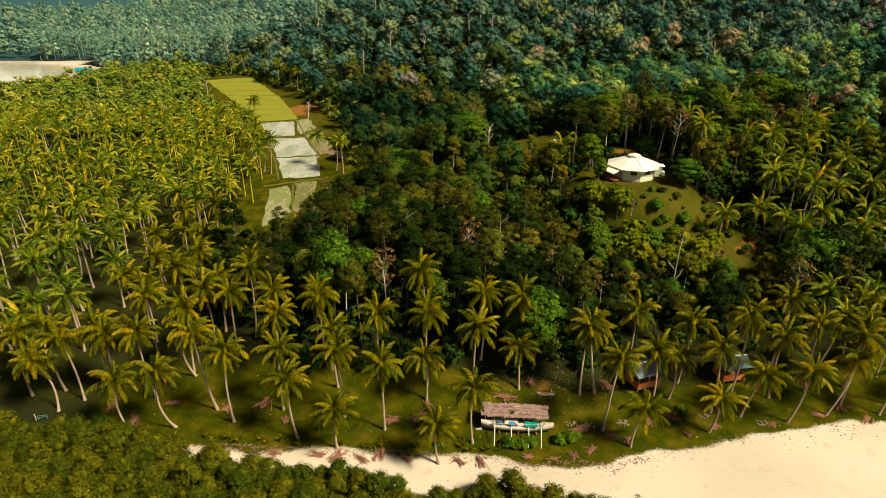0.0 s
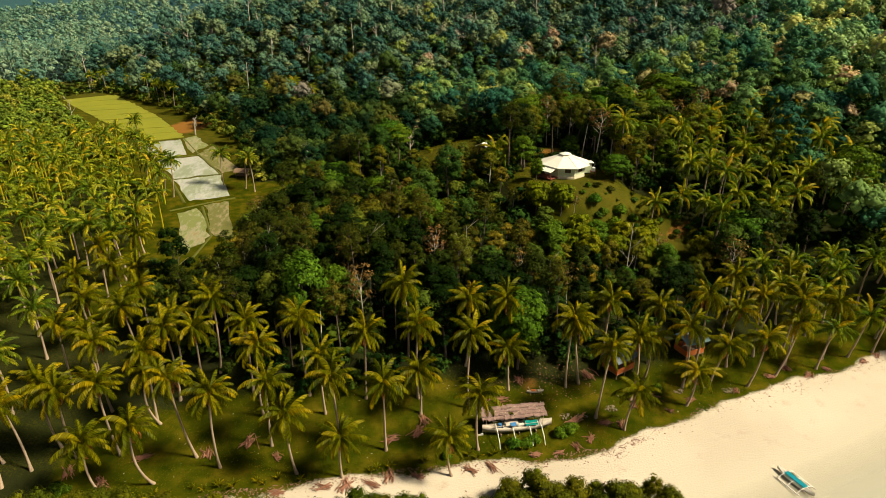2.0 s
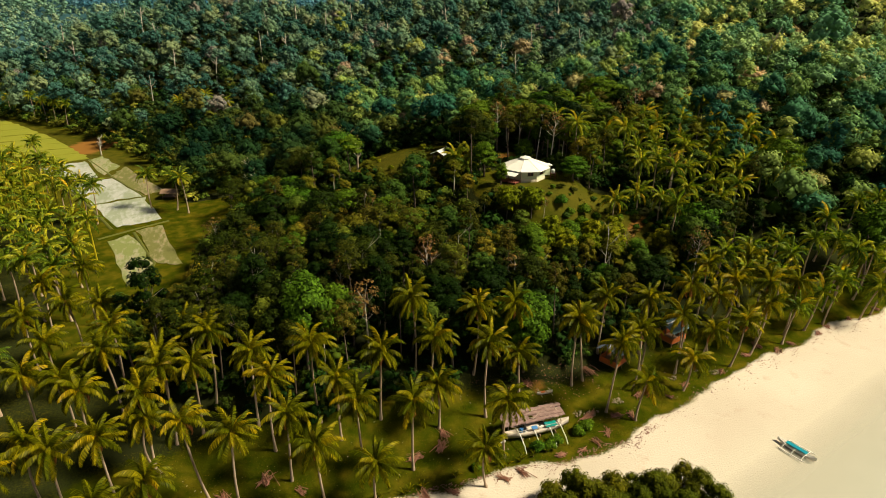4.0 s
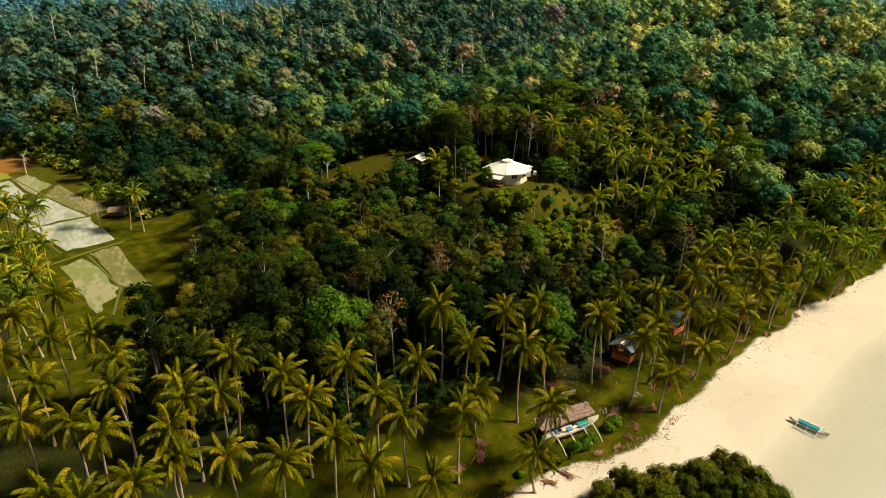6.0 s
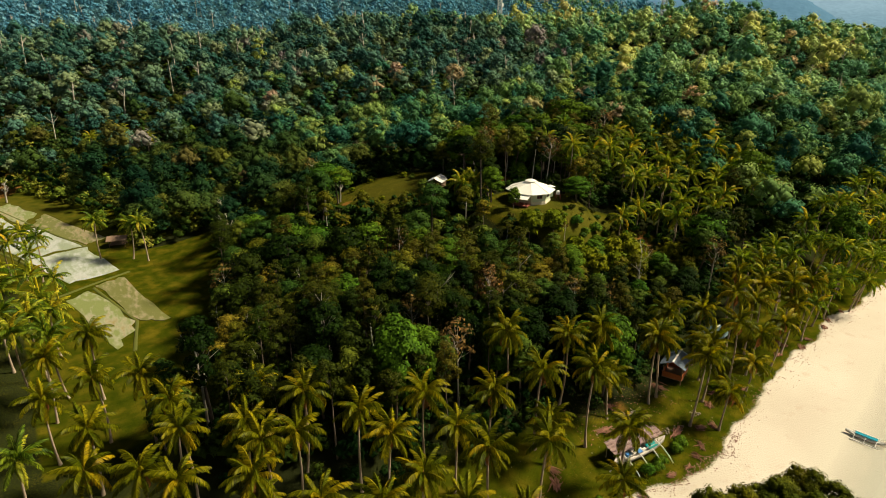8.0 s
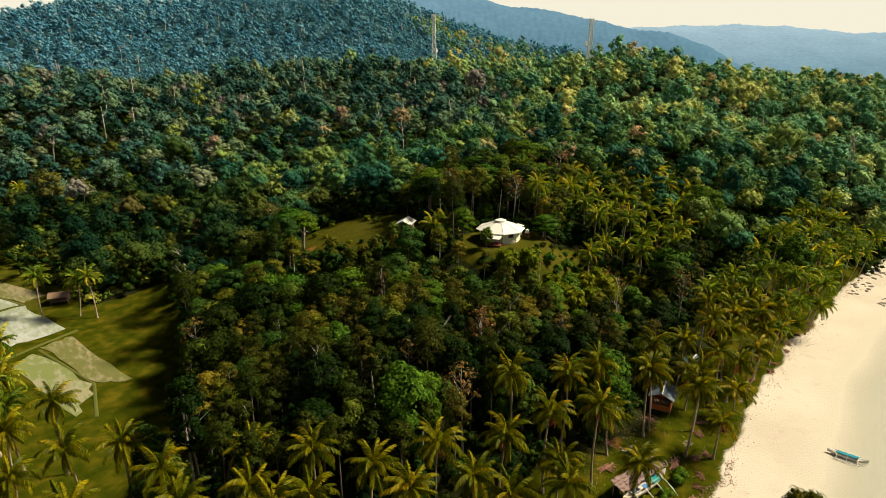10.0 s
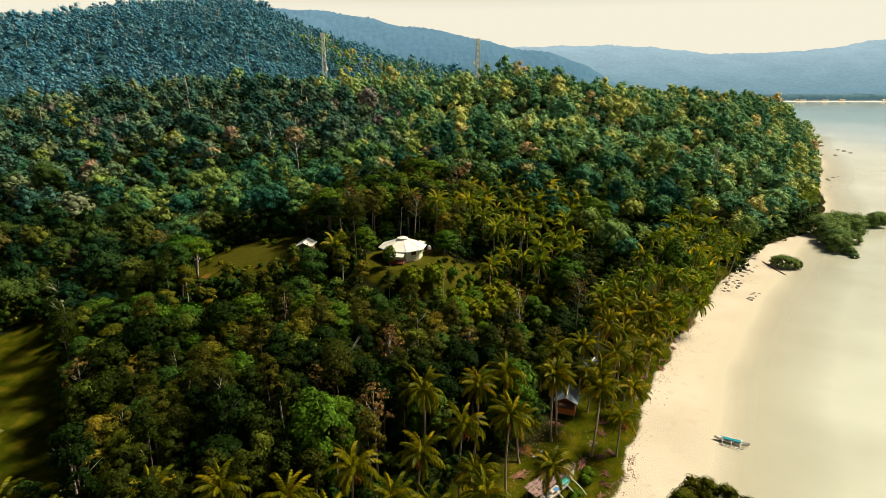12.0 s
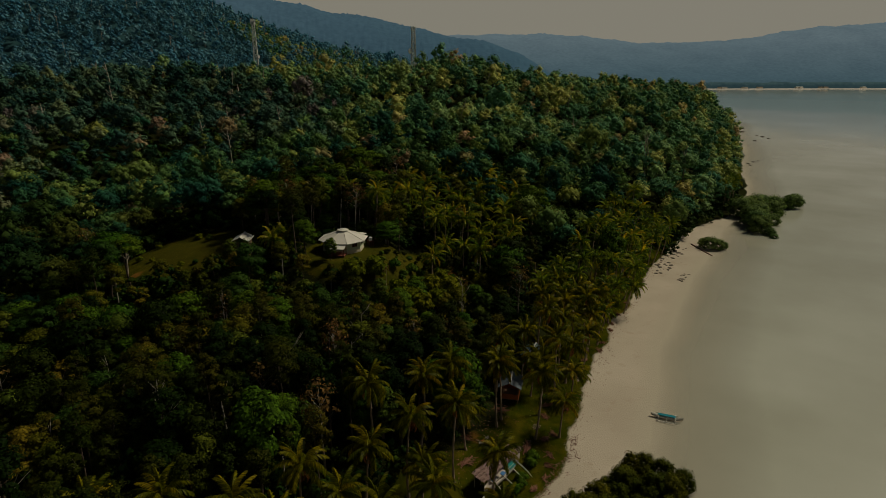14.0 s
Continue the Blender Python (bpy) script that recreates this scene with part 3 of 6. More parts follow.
def frond_mesh(seed, length=4.3, droop=0.9, rise=0.7, pairs=17, width=0.085, fine=True):
    """One palm frond along +x: an arched midrib with two rows of hanging leaflets."""
    rng = rng_of(seed)
    T = np.linspace(0, 1, 9)
    ang = rise - (rise + droop) * T ** 1.25
    seg = length / 8
    px = np.concatenate([[0], np.cumsum(np.cos(ang[:-1]) * seg)])
    pz = np.concatenate([[0], np.cumsum(np.sin(ang[:-1]) * seg)])
    step = 1 if fine else 2
    rib = tube([(x, 0, z) for x, z in zip(px[::step], pz[::step])], list(np.linspace(0.08, 0.02, 9)[::step]), 3)
    V, F = [], []
    for i in range(pairs):
        t = 0.12 + 0.87 * i / (pairs - 1)
        x, z, a = np.interp(t, T, px), np.interp(t, T, pz), np.interp(t, T, ang)
        reach = length * 0.175 * math.sin(math.pi * (0.12 + 0.8 * t)) ** 0.6 * (0.85 + 0.3 * rng.random())
        for side in (-1, 1):
            fwd = 0.55 + 0.5 * t
            hang = -0.5 - 0.9 * rng.random()
            d = Vector((math.cos(a) * fwd, side * 1.0, math.sin(a) * fwd + hang)).normalized()
            w = Vector((math.cos(a), 0, math.sin(a))) * width * (1.0 + 0.3 * rng.random())
            o = Vector((x, 0, z))
            mid = o + d * reach * 0.55
            tip = o + d * reach + Vector((0, 0, -0.22 * reach))
            k = len(V)
            if not fine:
                V += [o - w * 0.6, mid + w, tip, mid - w]
                F.append((k, k + 1, k + 2, k + 3))
                continue
            V += [o - w * 0.6, o + w * 0.6, mid + w, mid - w, tip + w * 0.25, tip - w * 0.25]
            F += [(k, k + 1, k + 2, k + 3), (k + 3, k + 2, k + 4, k + 5)]
    return joined([rib, (V, F)])


def frond_turns(seed, count):
    """How the fronds of one crown stand: (turn round, lift, roll, size)."""
    rng = rng_of(seed)
    return [(i * 137.5 + rng.normal() * 9, 62 - 112 * (i / count) ** 0.9 + rng.normal() * 7, rng.normal() * 14, 0.84 + 0.24 * rng.random()) for i in range(count)]


def place_frond(turn, lift, roll, size):
    return pose(0, 0, 0, 0, 0, turn) @ pose(0.1, 0, 0.0, 0, -lift, 0) @ pose(0, 0, 0, roll, 0, 0) @ Matrix.Scale(size, 4)


def moved(vf, m):
    v = np.asarray([tuple(p) for p in vf[0]], dtype=float)
    r = np.array(m)
    return v @ r[:3, :3].T + r[:3, 3], vf[1]


def palm_trunk(seed, height):
    rng = rng_of(seed)
    bx, by = rng.normal(size=2) * 0.35
    T = np.linspace(0, 1, 9)
    pts = [(bx * (4 * t * (1 - t)), by * (4 * t * (1 - t)), -0.4 + (height + 0.4) * t) for t in T]
    return fast_mesh("trunk", *tube(pts, [0.36, 0.215, 0.185, 0.178, 0.17, 0.165, 0.158, 0.15, 0.165], 8))


def palm_heart(seed):
    """Leaf bases with a ring of nuts below them."""
    rng = rng_of(seed)
    bm = bmesh.new()
    bmesh.ops.create_cone(bm, cap_ends=True, segments=8, radius1=0.2, radius2=0.1, depth=0.9, matrix=Matrix.Translation((0, 0, 0.2)))
    for i in range(9):
        w = i * 0.7 + rng.random() * 0.3
        bmesh.ops.create_icosphere(bm, subdivisions=1, radius=0.13 + 0.03 * rng.random(), matrix=Matrix.Translation((0.3 * math.cos(w), 0.3 * math.sin(w), -0.3 - 0.25 * rng.random())))
    return bm


FRONDS_FINE = [frond_mesh(70 + i, 4.2 + 0.15 * i, 0.95 + 0.15 * i, 0.35 + 0.12 * i, 32, 0.06) for i in range(3)]
FRONDS_PLAIN = [frond_mesh(80 + i, 4.2 + 0.15 * i, 0.95 + 0.15 * i, 0.35 + 0.12 * i, 22, 0.1, False) for i in range(3)]
FRONDS_FAR = [frond_mesh(90 + i, 4.2 + 0.15 * i, 0.95 + 0.15 * i, 0.35 + 0.12 * i, 11, 0.2, False) for i in range(3)]


FROND_MESHES = [fast_mesh("frond", *f) for f in FRONDS_FINE]
DEAD_FRONDS = [fast_mesh("dead_frond", *f) for f in FRONDS_FINE]


def fine_palm(seed, height, count=21):
    """A palm whose fronds are parts of their own."""
    root = new("coconut_palm")
    part("trunk", palm_trunk(seed, height), PALM_BARK, root)
    part("heart", palm_heart(seed), COCONUT, root, "leaf bases with clustered orange nuts", Matrix.Translation((0, 0, height)))
    for k, (turn, lift, roll, size) in enumerate(frond_turns(seed, count)):
        part("frond", FROND_MESHES[k % 3], LEAF["frond"], root, "", Matrix.Translation((0, 0, height + 0.3)) @ place_frond(turn, lift, roll, size))
    for turn, lift in ((40 + 70 * (seed % 3), -66), (190 + 50 * (seed % 2), -74), (290, -80)):
        part("dead_frond", DEAD_FRONDS[seed % 3], DEAD, root, "hanging orange-brown dead frond", Matrix.Translation((0, 0, height + 0.1)) @ place_frond(turn, lift, 0, 0.62))
    return root


def plain_palm(seed, height, count=20):
    root = new("coconut_palm")
    part("trunk", palm_trunk(seed, height), PALM_BARK, root)
    crown = joined([moved(FRONDS_PLAIN[k % 3], Matrix.Translation((0, 0, height + 0.3)) @ place_frond(*f)) for k, f in enumerate(frond_turns(seed, count))])
    me = fast_mesh("crown", *crown)
    rng = rng_of(seed + 500)
    put_values(me, "tone", np.concatenate([np.full(len(FRONDS_PLAIN[k % 3][0]), rng.random()) for k in range(count)]))
    part("crown", me, LEAF["frond_far"], root)
    return root


def stand(x, y, turn=0.0, scale=1.0, lean=(0.0, 0.0), sink=0.0, tall=1.0):
    """A pose on the ground, leaning by metres of shift per metre of height."""
    z = ground_at(x, y) - sink
    tilt = pose(0, 0, 0, -math.degrees(math.atan(lean[1])), math.degrees(math.atan(lean[0])), 0)
    return Matrix.Translation((x, y, z)) @ tilt @ pose(0, 0, 0, 0, 0, turn) @ Matrix.Diagonal((scale, scale, scale * tall, 1))


# ---- palms ----
PALM_LABEL = "slender coconut palm with yellow-green arching fronds"
rnd = random.Random(5)
fine_kinds = [(h, fine_palm(11 + i, h, 25 + i % 4)) for i, h in enumerate((7.2, 8.6, 10.0, 10.8, 11.8, 12.8, 13.6, 14.6))]
plain_kinds = [(h, plain_palm(31 + i, h, 23 + i % 4)) for i, h in enumerate((4.8, 6.4, 8.0, 9.4, 10.4, 11.4, 12.4, 13.6))]
used_kinds = set()
palm_spots = []


def set_palm(kinds, x, y, height, lean=(0.0, 0.0), label="", group="shore palms", crown=0.9):
    h, k = rnd.choice(sorted(kinds, key=lambda q: abs(q[0] * crown - height))[:2])
    m = stand(x, y, rnd.uniform(0, 360), crown, lean, 0.05, height / (h * crown))
    if k not in used_kinds:
        used_kinds.add(k)
        k.matrix_basis, ob = m, k
    else:
        ob = copy_thing(k, m @ Matrix.Diagonal((1 / k.scale[0], 1 / k.scale[1], 1 / k.scale[2], 1)))
    palm_spots.append((x, y))
    return tagged(ob, label or PALM_LABEL, "palm", group)


# front rows: x, y of the foot, crown height, sideways lean
FRONT_PALMS = [(-40.1, 73.4, 9.5, -0.14), (-45.2, 71.7, 9.3, -0.17), (-57.1, 79.3, 11, -0.1), (-59.9, 76.7, 9.2, -0.17), (-35.1, 77, 13.4, -0.13),
               (-41, 84.7, 9, -0.06), (-31.7, 74.3, 12.7, 0.03), (-21.3, 70.9, 9.8, -0.06), (-15.2, 68.8, 7, 0.02), (-8.7, 72.4, 12.1, 0),
               (-2.6, 77.6, 8, -0.03), (4.3, 69.6, 9.8, -0.01), (-0.5, 65.8, 6.5, -0.06), (11.9, 79, 7.5, -0.04), (21.4, 78.3, 12, 0.04),
               (23.8, 78.7, 11.8, -0.15), (23.7, 71.9, 12.4, 0.08), (27, 68.8, 6.6, 0.18), (35.3, 78.3, 7.5, 0.05), (39.3, 71.8, 6.2, 0.11),
               (45.4, 75, 8, 0.22), (52.1, 74.1, 9, 0.16), (58.7, 75.6, 10, 0.24), (-35.6, 102.2, 9.5, 0)]
BACK_PALMS = [(-18.6, 84), (-10.3, 81.5), (-2.5, 86.7), (-2.3, 80.2), (5.9, 84), (5.3, 77), (30.1, 83.2), (37.9, 81.5), (-17, 80.5), (45.8, 79.8), (51.4, 79),
              (57.8, 80.6), (64.8, 81.5), (-27.7, 86.7), (-38.9, 88.6), (-24.6, 76.7), (31, 74.5), (-26, 82.2), (-33, 92.3), (12.5, 82.8), (54.5, 85.5), (68, 87),
              (62.2, 77.4), (70.5, 78), (-45.6, 79.8), (-54.2, 83.2), (-61.4, 81.8), (-66.3, 80.5), (-51.5, 94.5), (-45.8, 97), (-52.5, 132.5), (-59.7, 129.7), (-53, 118.5), (-47.3, 113.6), (-59.5, 118), (-55.7, 107.8), (-46.2, 105),
              (-57, 98.5), (-48.8, 89.4), (-39.5, 95.4), (-41.7, 85.5), (-35.4, 88.5), (-15.2, 75), (41, 75.7), (-51.6, 80.5)]
for x, y, h, lx in FRONT_PALMS:
    set_palm(fine_kinds, x, y, h, (lx, rnd.uniform(-0.06, 0.03)), "leaning coconut palm with yellow-green fronds on beachside grass" if abs(lx) > 0.1 else "")
for x, y in BACK_PALMS:
    set_palm(fine_kinds, x + rnd.uniform(-0.4, 0.4), y, rnd.uniform(10.5, 13.5), (rnd.uniform(-0.05, 0.05), rnd.uniform(-0.06, 0.02)))


def free_of(spots, x, y, gap):
    return all((x - a) ** 2 + (y - b) ** 2 > gap * gap for a, b in spots)


# plantation on the flat ground
far_palms = []
for j in range(24):
    for i in range(24):
        x, y = -196 + i * 7.8 + (j % 2) * 3.9 + rnd.uniform(-1.7, 1.7), 78 + j * 7.4 + rnd.uniform(-1.4, 1.4)
        east = float(np.interp(y, [78, 120, 150, 185, 220, 260], [-47, -48, -52, -57, -65, -82]))
        if x > east or x < -0.8 * y - 14 or not free_of(palm_spots, x, y, 5.2) or line_distance(np.array([x]), np.array([y]), FIELD_LINE)[0] < 7.5:
            continue
        if y > 158:
            far_palms.append((x, y, rnd.uniform(9.5, 13.0)))
            palm_spots.append((x, y))
            continue
        set_palm(plain_kinds, x, y, rnd.uniform(9.5, 13.5), (rnd.uniform(-0.08, 0.06), rnd.uniform(-0.06, 0.05)), group="plantation palms", crown=0.98)
# strip behind the beach
for j in range(4):
    for i in range(26):
        x = 62 + i * 4.6 + rnd.uniform(-1.4, 1.4)
        y = float(np.interp(x, [60, 80, 100, 120, 130, 165, 200], [75.2, 76.6, 79, 81.5, 82.2, 82.4, 82.4])) + j * 4.6 + rnd.uniform(-1.5, 1.5)
        if x > 150 + j * 4 or not free_of(palm_spots, x, y, 3.8):
            continue
        set_palm(plain_kinds, x, y, rnd.uniform(8.0, 12.0), (rnd.uniform(-0.02, 0.16), rnd.uniform(-0.27, -0.06) if j == 0 else rnd.uniform(-0.15, 0.0)))
# group on the slope beside the house
for x, y, h in [(56.3, 115.2, 4.6), (63.8, 116, 5.2), (67.5, 112.8, 6), (66.5, 101.4, 5.2), (78.3, 123, 8), (86, 129, 8.5), (72.9, 129, 8), (77, 128.2, 8.5), (86.5, 118.2, 8), (73, 103, 7),
                (27.3, 139.3, 5.6), (30, 141, 5.2), (29, 136, 4.2), (31.5, 138.5, 4.8), (56.5, 141.5, 11.5), (56, 132.6, 12.6), (60.5, 134, 10), (68.6, 161.3, 8.5), (73.3, 158.6, 8.5), (82, 112, 7.5), (91, 123, 8), (80, 134, 9)]:
    set_palm(plain_kinds, x, y, h, (rnd.uniform(-0.06, 0.08), rnd.uniform(-0.08, 0.03)), group="hillside palms")
for j in range(7):
    for i in range(8):
        x, y = 68 + i * 5.4 + rnd.uniform(-1.6, 1.6), 104 + j * 6 + i * 1.0 + rnd.uniform(-1.6, 1.6)
        if rnd.random() < 0.12 or clearing(np.array([x]), np.array([y]))[0] < 1.15 or not free_of(palm_spots, x, y, 4.2):
            continue
        set_palm(plain_kinds, x, y, rnd.uniform(7.5, 10.5), (rnd.uniform(-0.05, 0.1), rnd.uniform(-0.1, 0.03)), group="hillside palms", crown=1.0)
for x, y in [(75, 152), (66, 150), (-43, 205), (-36, 200), (-33, 196), (-57, 196), (-60, 199), (-63, 203), (-66, 208),
             (246, 75), (252, 77), (259, 76), (266, 78), (262, 75), (275, 77), (282, 78), (290, 79), (239, 76), (255, 80), (270, 80), (-80, 262), (-74, 235), (-30, 310), (-22, 304), (-12, 298), (-18, 312), (-70, 372), (-128, 410), (-112, 398), (-98, 376), (-92, 367), (-86, 357), (-80, 346), (-136, 412)]:
    set_palm(plain_kinds, x, y, rnd.uniform(9, 12), (rnd.uniform(-0.08, 0.08), rnd.uniform(-0.08, 0.05)), group="scattered palms")

# ---- broadleaf trees near by ----
KINDS = {
    "round": [broad_tree("broadleaf_tree", 101 + i, 13.5, 2.3 + 0.28 * i, 3.5, 24, 100, 0.17, LEAF["deep"], None, 0.2, 0.85, every=3) for i in range(4)],
    "green": [broad_tree("leafy_tree", 111 + i, 12.0, 2.4 + 0.35 * i, 3.5, 22, 105, 0.175, LEAF["green"], None, 0.18, 0.8, every=3) for i in range(3)],
    "olive": [broad_tree("slender_tree", 121 + i, 15.0, 1.75 + 0.25 * i, 8.0, 18, 90, 0.16, LEAF["olive"], BARK if i else PALE_BARK, 0.13, 0.75, 0.6, every=3) for i in range(4)],
    "gold": [broad_tree("sunlit_tree", 131 + i, 11.5, 2.2 + 0.35 * i, 3.5, 20, 100, 0.17, LEAF["gold"], PALE_BARK if i == 1 else BARK, 0.14, 0.78, every=3) for i in range(3)],
    "bright": [broad_tree("big_leaf_tree", 141 + i, 11, 3.2, 1.5, 26, 150, 0.2, LEAF["bright"], None, 0.18, 0.85, every=3) for i in range(2)],
    "layered": [broad_tree("spreading_tree", 151 + i, 14, 5.0, 7.0, 22, 90, 0.3, LEAF["bright" if i else "deep"], None, 0.22, 0.32, 0.4, every=2) for i in range(2)],
    "yellow": [broad_tree("small_tree", 161, 6, 2.4, 1.2, 14, 56, 0.28, LEAF["yellow"], None, 0.1, every=2)],
    "bare": [broad_tree("sparse_tree", 171 + i, 13, 2.8, 6.0, 15, 22, 0.22, LEAF["rust"], PALE_BARK, 0.14, 0.8, 0.2) for i in range(2)],
    "shrub": [broad_tree("shrub", 181 + i, 2.6, 1.7, 0.2, 12, 50, 0.22, LEAF["green" if i else "olive"], None, 0.06, every=3) for i in range(2)],
    "bush": [broad_tree("bush", 186 + i, 2.0, 1.5, 0.1, 13, 60, 0.2, LEAF["yellow" if i else "bright"], None, 0.05, every=3) for i in range(2)],
    "mangrove": [broad_tree("mangrove_tree", 191 + i, 4.6, 2.6, -0.6, 26, 84, 0.145, LEAF["mangrove"], None, 0.1, 0.85, every=4) for i in range(3)],
    "tidal": [broad_tree("mangrove_tree", 196, 4.6, 2.8, -0.4, 26, 84, 0.16, LEAF["tidal"], None, 0.1, 0.85, every=4)],
}
LABELS = {
    "round": ("dense dark green broadleaf tree on the wooded slope", "tree", "woodland trees"),
    "green": ("full mid-green broadleaf tree catching the sun", "tree", "woodland trees"),
    "olive": ("tall slim tree with pale trunk and olive-brown foliage", "tree", "woodland trees"),
    "gold": ("broadleaf tree with warm sunlight tinted into olive-gold foliage", "tree", "woodland trees"),
    "bright": ("leafy tree with large bright green leaves", "tree", "woodland trees"),
    "layered": ("spreading tree with flat layered green foliage", "tree", "woodland trees"),
    "yellow": ("small tree with sunlit yellow-green leaves", "tree", "woodland trees"),
    "bare": ("sparse tree with pale branches and rusty leaves", "tree", "woodland trees"),
    "shrub": ("low rounded green shrub in rough grass", "shrub", "shrubs"),
    "bush": ("waist-high bush with bright yellow-green leaves", "bush", "shrubs"),
    "tidal": ("pale green mangrove standing in shallow tidal water", "mangrove", "tidal mangroves"),
    "mangrove": ("low mangrove with dense rounded green foliage", "mangrove", "mangroves"),
}
tree_spots = []


def set_tree(kind, x, y, scale=1.0, tall=1.0, label="", which=None):
    k = rnd.choice(KINDS[kind]) if which is None else KINDS[kind][which]
    m = stand(x, y, rnd.uniform(0, 360), scale, (rnd.uniform(-0.05, 0.05), rnd.uniform(-0.05, 0.05)), 0.1, tall)
    if k not in used_kinds:
        used_kinds.add(k)
        k.matrix_basis, ob = m, k
    else:
        ob = copy_thing(k, m @ Matrix.Diagonal((1 / k.scale[0], 1 / k.scale[1], 1 / k.scale[2], 1)))
    tree_spots.append((x, y))
    lab, cat, grp = LABELS[kind]
    return tagged(ob, label or lab, cat, grp)


def woods_start(x):
    """How far inland the woodland begins."""
    return float(np.interp(x, [-46, -40, -30, -20, 15, 30, 60, 90, 150, 200], [108, 101, 92, 87, 84, 86, 93, 97, 99, 84]))


# picked trees
set_tree("bright", -18.7, 92.4, 1.25, 1.2, "vine-covered tree with large bright green leaves")
set_tree("bright", -13.5, 93.5, 1.0, 1.1)
set_tree("bright", 14.5, 82.5, 1.25, 1.05)
set_tree("round", 18, 84.5, 1.0, 0.95)
set_tree("round", -40, 110, 1.25, 1.15, "big dark green tree with a bare branch beside the palms")
set_tree("bright", 33, 134.5, 0.95, 0.8)
set_tree("round", 34.5, 137.5, 1.0, 0.75)
set_tree("bright", 33.6, 127.2, 0.48, 0.95, "small leafy green tree beside the house wall")
set_tree("bright", 51.8, 125.2, 1.05, 0.52, "low spreading bright green tree beside the house")
set_tree("yellow", 35.1, 116, 1.15)
set_tree("bare", 37.6, 114.9, 0.42, 1.0)
set_tree("bush", 42.9, 116.6, 1.0, 0.9)
set_tree("bush", 44.6, 115.2, 0.8, 0.9)
set_tree("bush", 48.8, 116.1, 1.1, 0.9)
set_tree("bush", 46.5, 113.6, 1.0)
set_tree("bush", 52, 115.5, 0.7)
set_tree("bush", 40.2, 110.8, 1.0)
set_tree("round", 66.8, 126.3, 0.95, 0.36, "low dense dark green tree on the grassy slope")
set_tree("olive", 64.4, 130.5, 1.0, 0.85)
set_tree("bright", 60.8, 131.5, 0.85, 0.85)
set_tree("bright", 69.5, 133.5, 1.0, 0.8)
set_tree("bare", 74.9, 108.3, 0.75, 0.8)
set_tree("bright", 39.7, 108.6, 0.8, 0.7)
set_tree("yellow", 48.2, 105.1, 1.25)
set_tree("bright", 28.4, 104.8, 1.05, 0.85)
set_tree("bright", 45.8, 111.5, 0.55, 0.6)
set_tree("bare", 51.2, 103.6, 0.6)
set_tree("olive", 25.8, 120.4, 0.75, 0.6)
set_tree("yellow", 30.5, 118.5, 1.2)
set_tree("yellow", 52.5, 109.5, 0.9)
set_tree("yellow", 61, 104, 1.0)
set_tree("bright", 58.5, 147, 0.6, 0.6)
set_tree("bright", 47.5, 141.5, 0.75, 0.7)
set_tree("bare", 66.4, 186.2, 1.0, 0.9, "rust-brown sparse tree among the green woods")
set_tree("bare", 9, 184.2, 1.15, 1.0, "rust-brown sparse tree among the green woods")
set_tree("layered", 100.1, 108.5, 1.1, 1.1, "tall tree with flat layers of bright green leaves", 1)
set_tree("bright", 101.6, 84.5, 1.35, 1.25, "tall dense bright green tree above the beach palms")
set_tree("round", 29.5, 143.5, 0.9, 0.62, "round dark green tree behind the short palms")
for j in range(30):
    for i in range(58):
        x, y = -46 + i * 3.7 + (j % 2) * 1.85 + rnd.uniform(-1.3, 1.3), 82 + j * 3.6 + rnd.uniform(-1.3, 1.3)
        if x > 92 or y < woods_start(x) or y > 168 or clearing(np.array([x]), np.array([y]))[0] < 1.12 or (x < -40 and y < 102):
            continue
        near_palm = not free_of(palm_spots, x, y, 2.0) or (oval(x, y, 84, 118, 25, 19) < 1 and rnd.random() < 0.9)
        if near_palm or not free_of(tree_spots, x, y, 2.5):
            continue
        u = rnd.random()
        knoll = x < 60 and y < 130
        if oval(x, y, 48, 112, 16, 9) < 1.1 or oval(x, y, 33, 117, 10, 7) < 1:
            set_tree("yellow" if u < 0.5 else "shrub", x, y, rnd.uniform(0.8, 1.25))
        elif oval(x, y, 14, 147, 21, 15) < 1 or oval(x, y, 24, 122, 17, 11) < 1:
            if u < 0.4:
                set_tree("shrub", x, y, rnd.uniform(1.0, 1.6))
            else:
                set_tree("gold" if u < 0.75 else "green" if u < 0.88 else "yellow", x, y, rnd.uniform(0.45, 0.65), rnd.uniform(0.8, 1.0))
        elif oval(x, y, 42, 106, 24, 14) < 1:
            set_tree("green" if u < 0.22 else "gold" if u < 0.75 else "yellow" if u < 0.88 else "bright", x, y, rnd.uniform(0.6, 0.85), rnd.uniform(0.75, 1.0))
        elif knoll:
            if (x > 4 and y > 97) or y > 112:
                kind = "olive" if u < 0.38 else "green" if u < 0.56 else "bright" if u < 0.62 else "gold" if u < 0.95 else "bare"
                set_tree(kind, x, y, rnd.uniform(0.8, 1.1), rnd.uniform(0.85, 1.1))
                continue
            kind = "round" if u < 0.5 else "olive" if u < 0.82 else "green" if u < 0.9 else "bright" if u < 0.95 else "bare"
            set_tree(kind, x, y, rnd.uniform(0.8, 1.12), rnd.uniform(0.85, 1.1))
        else:
            kind = "round" if u < 0.12 else "green" if u < 0.36 else "gold" if u < 0.5 else "olive" if u < 0.64 else "layered" if u < 0.8 else "bright" if u < 0.95 else "bare"
            set_tree(kind, x, y, rnd.uniform(0.85, 1.15), rnd.uniform(0.85, 1.1))
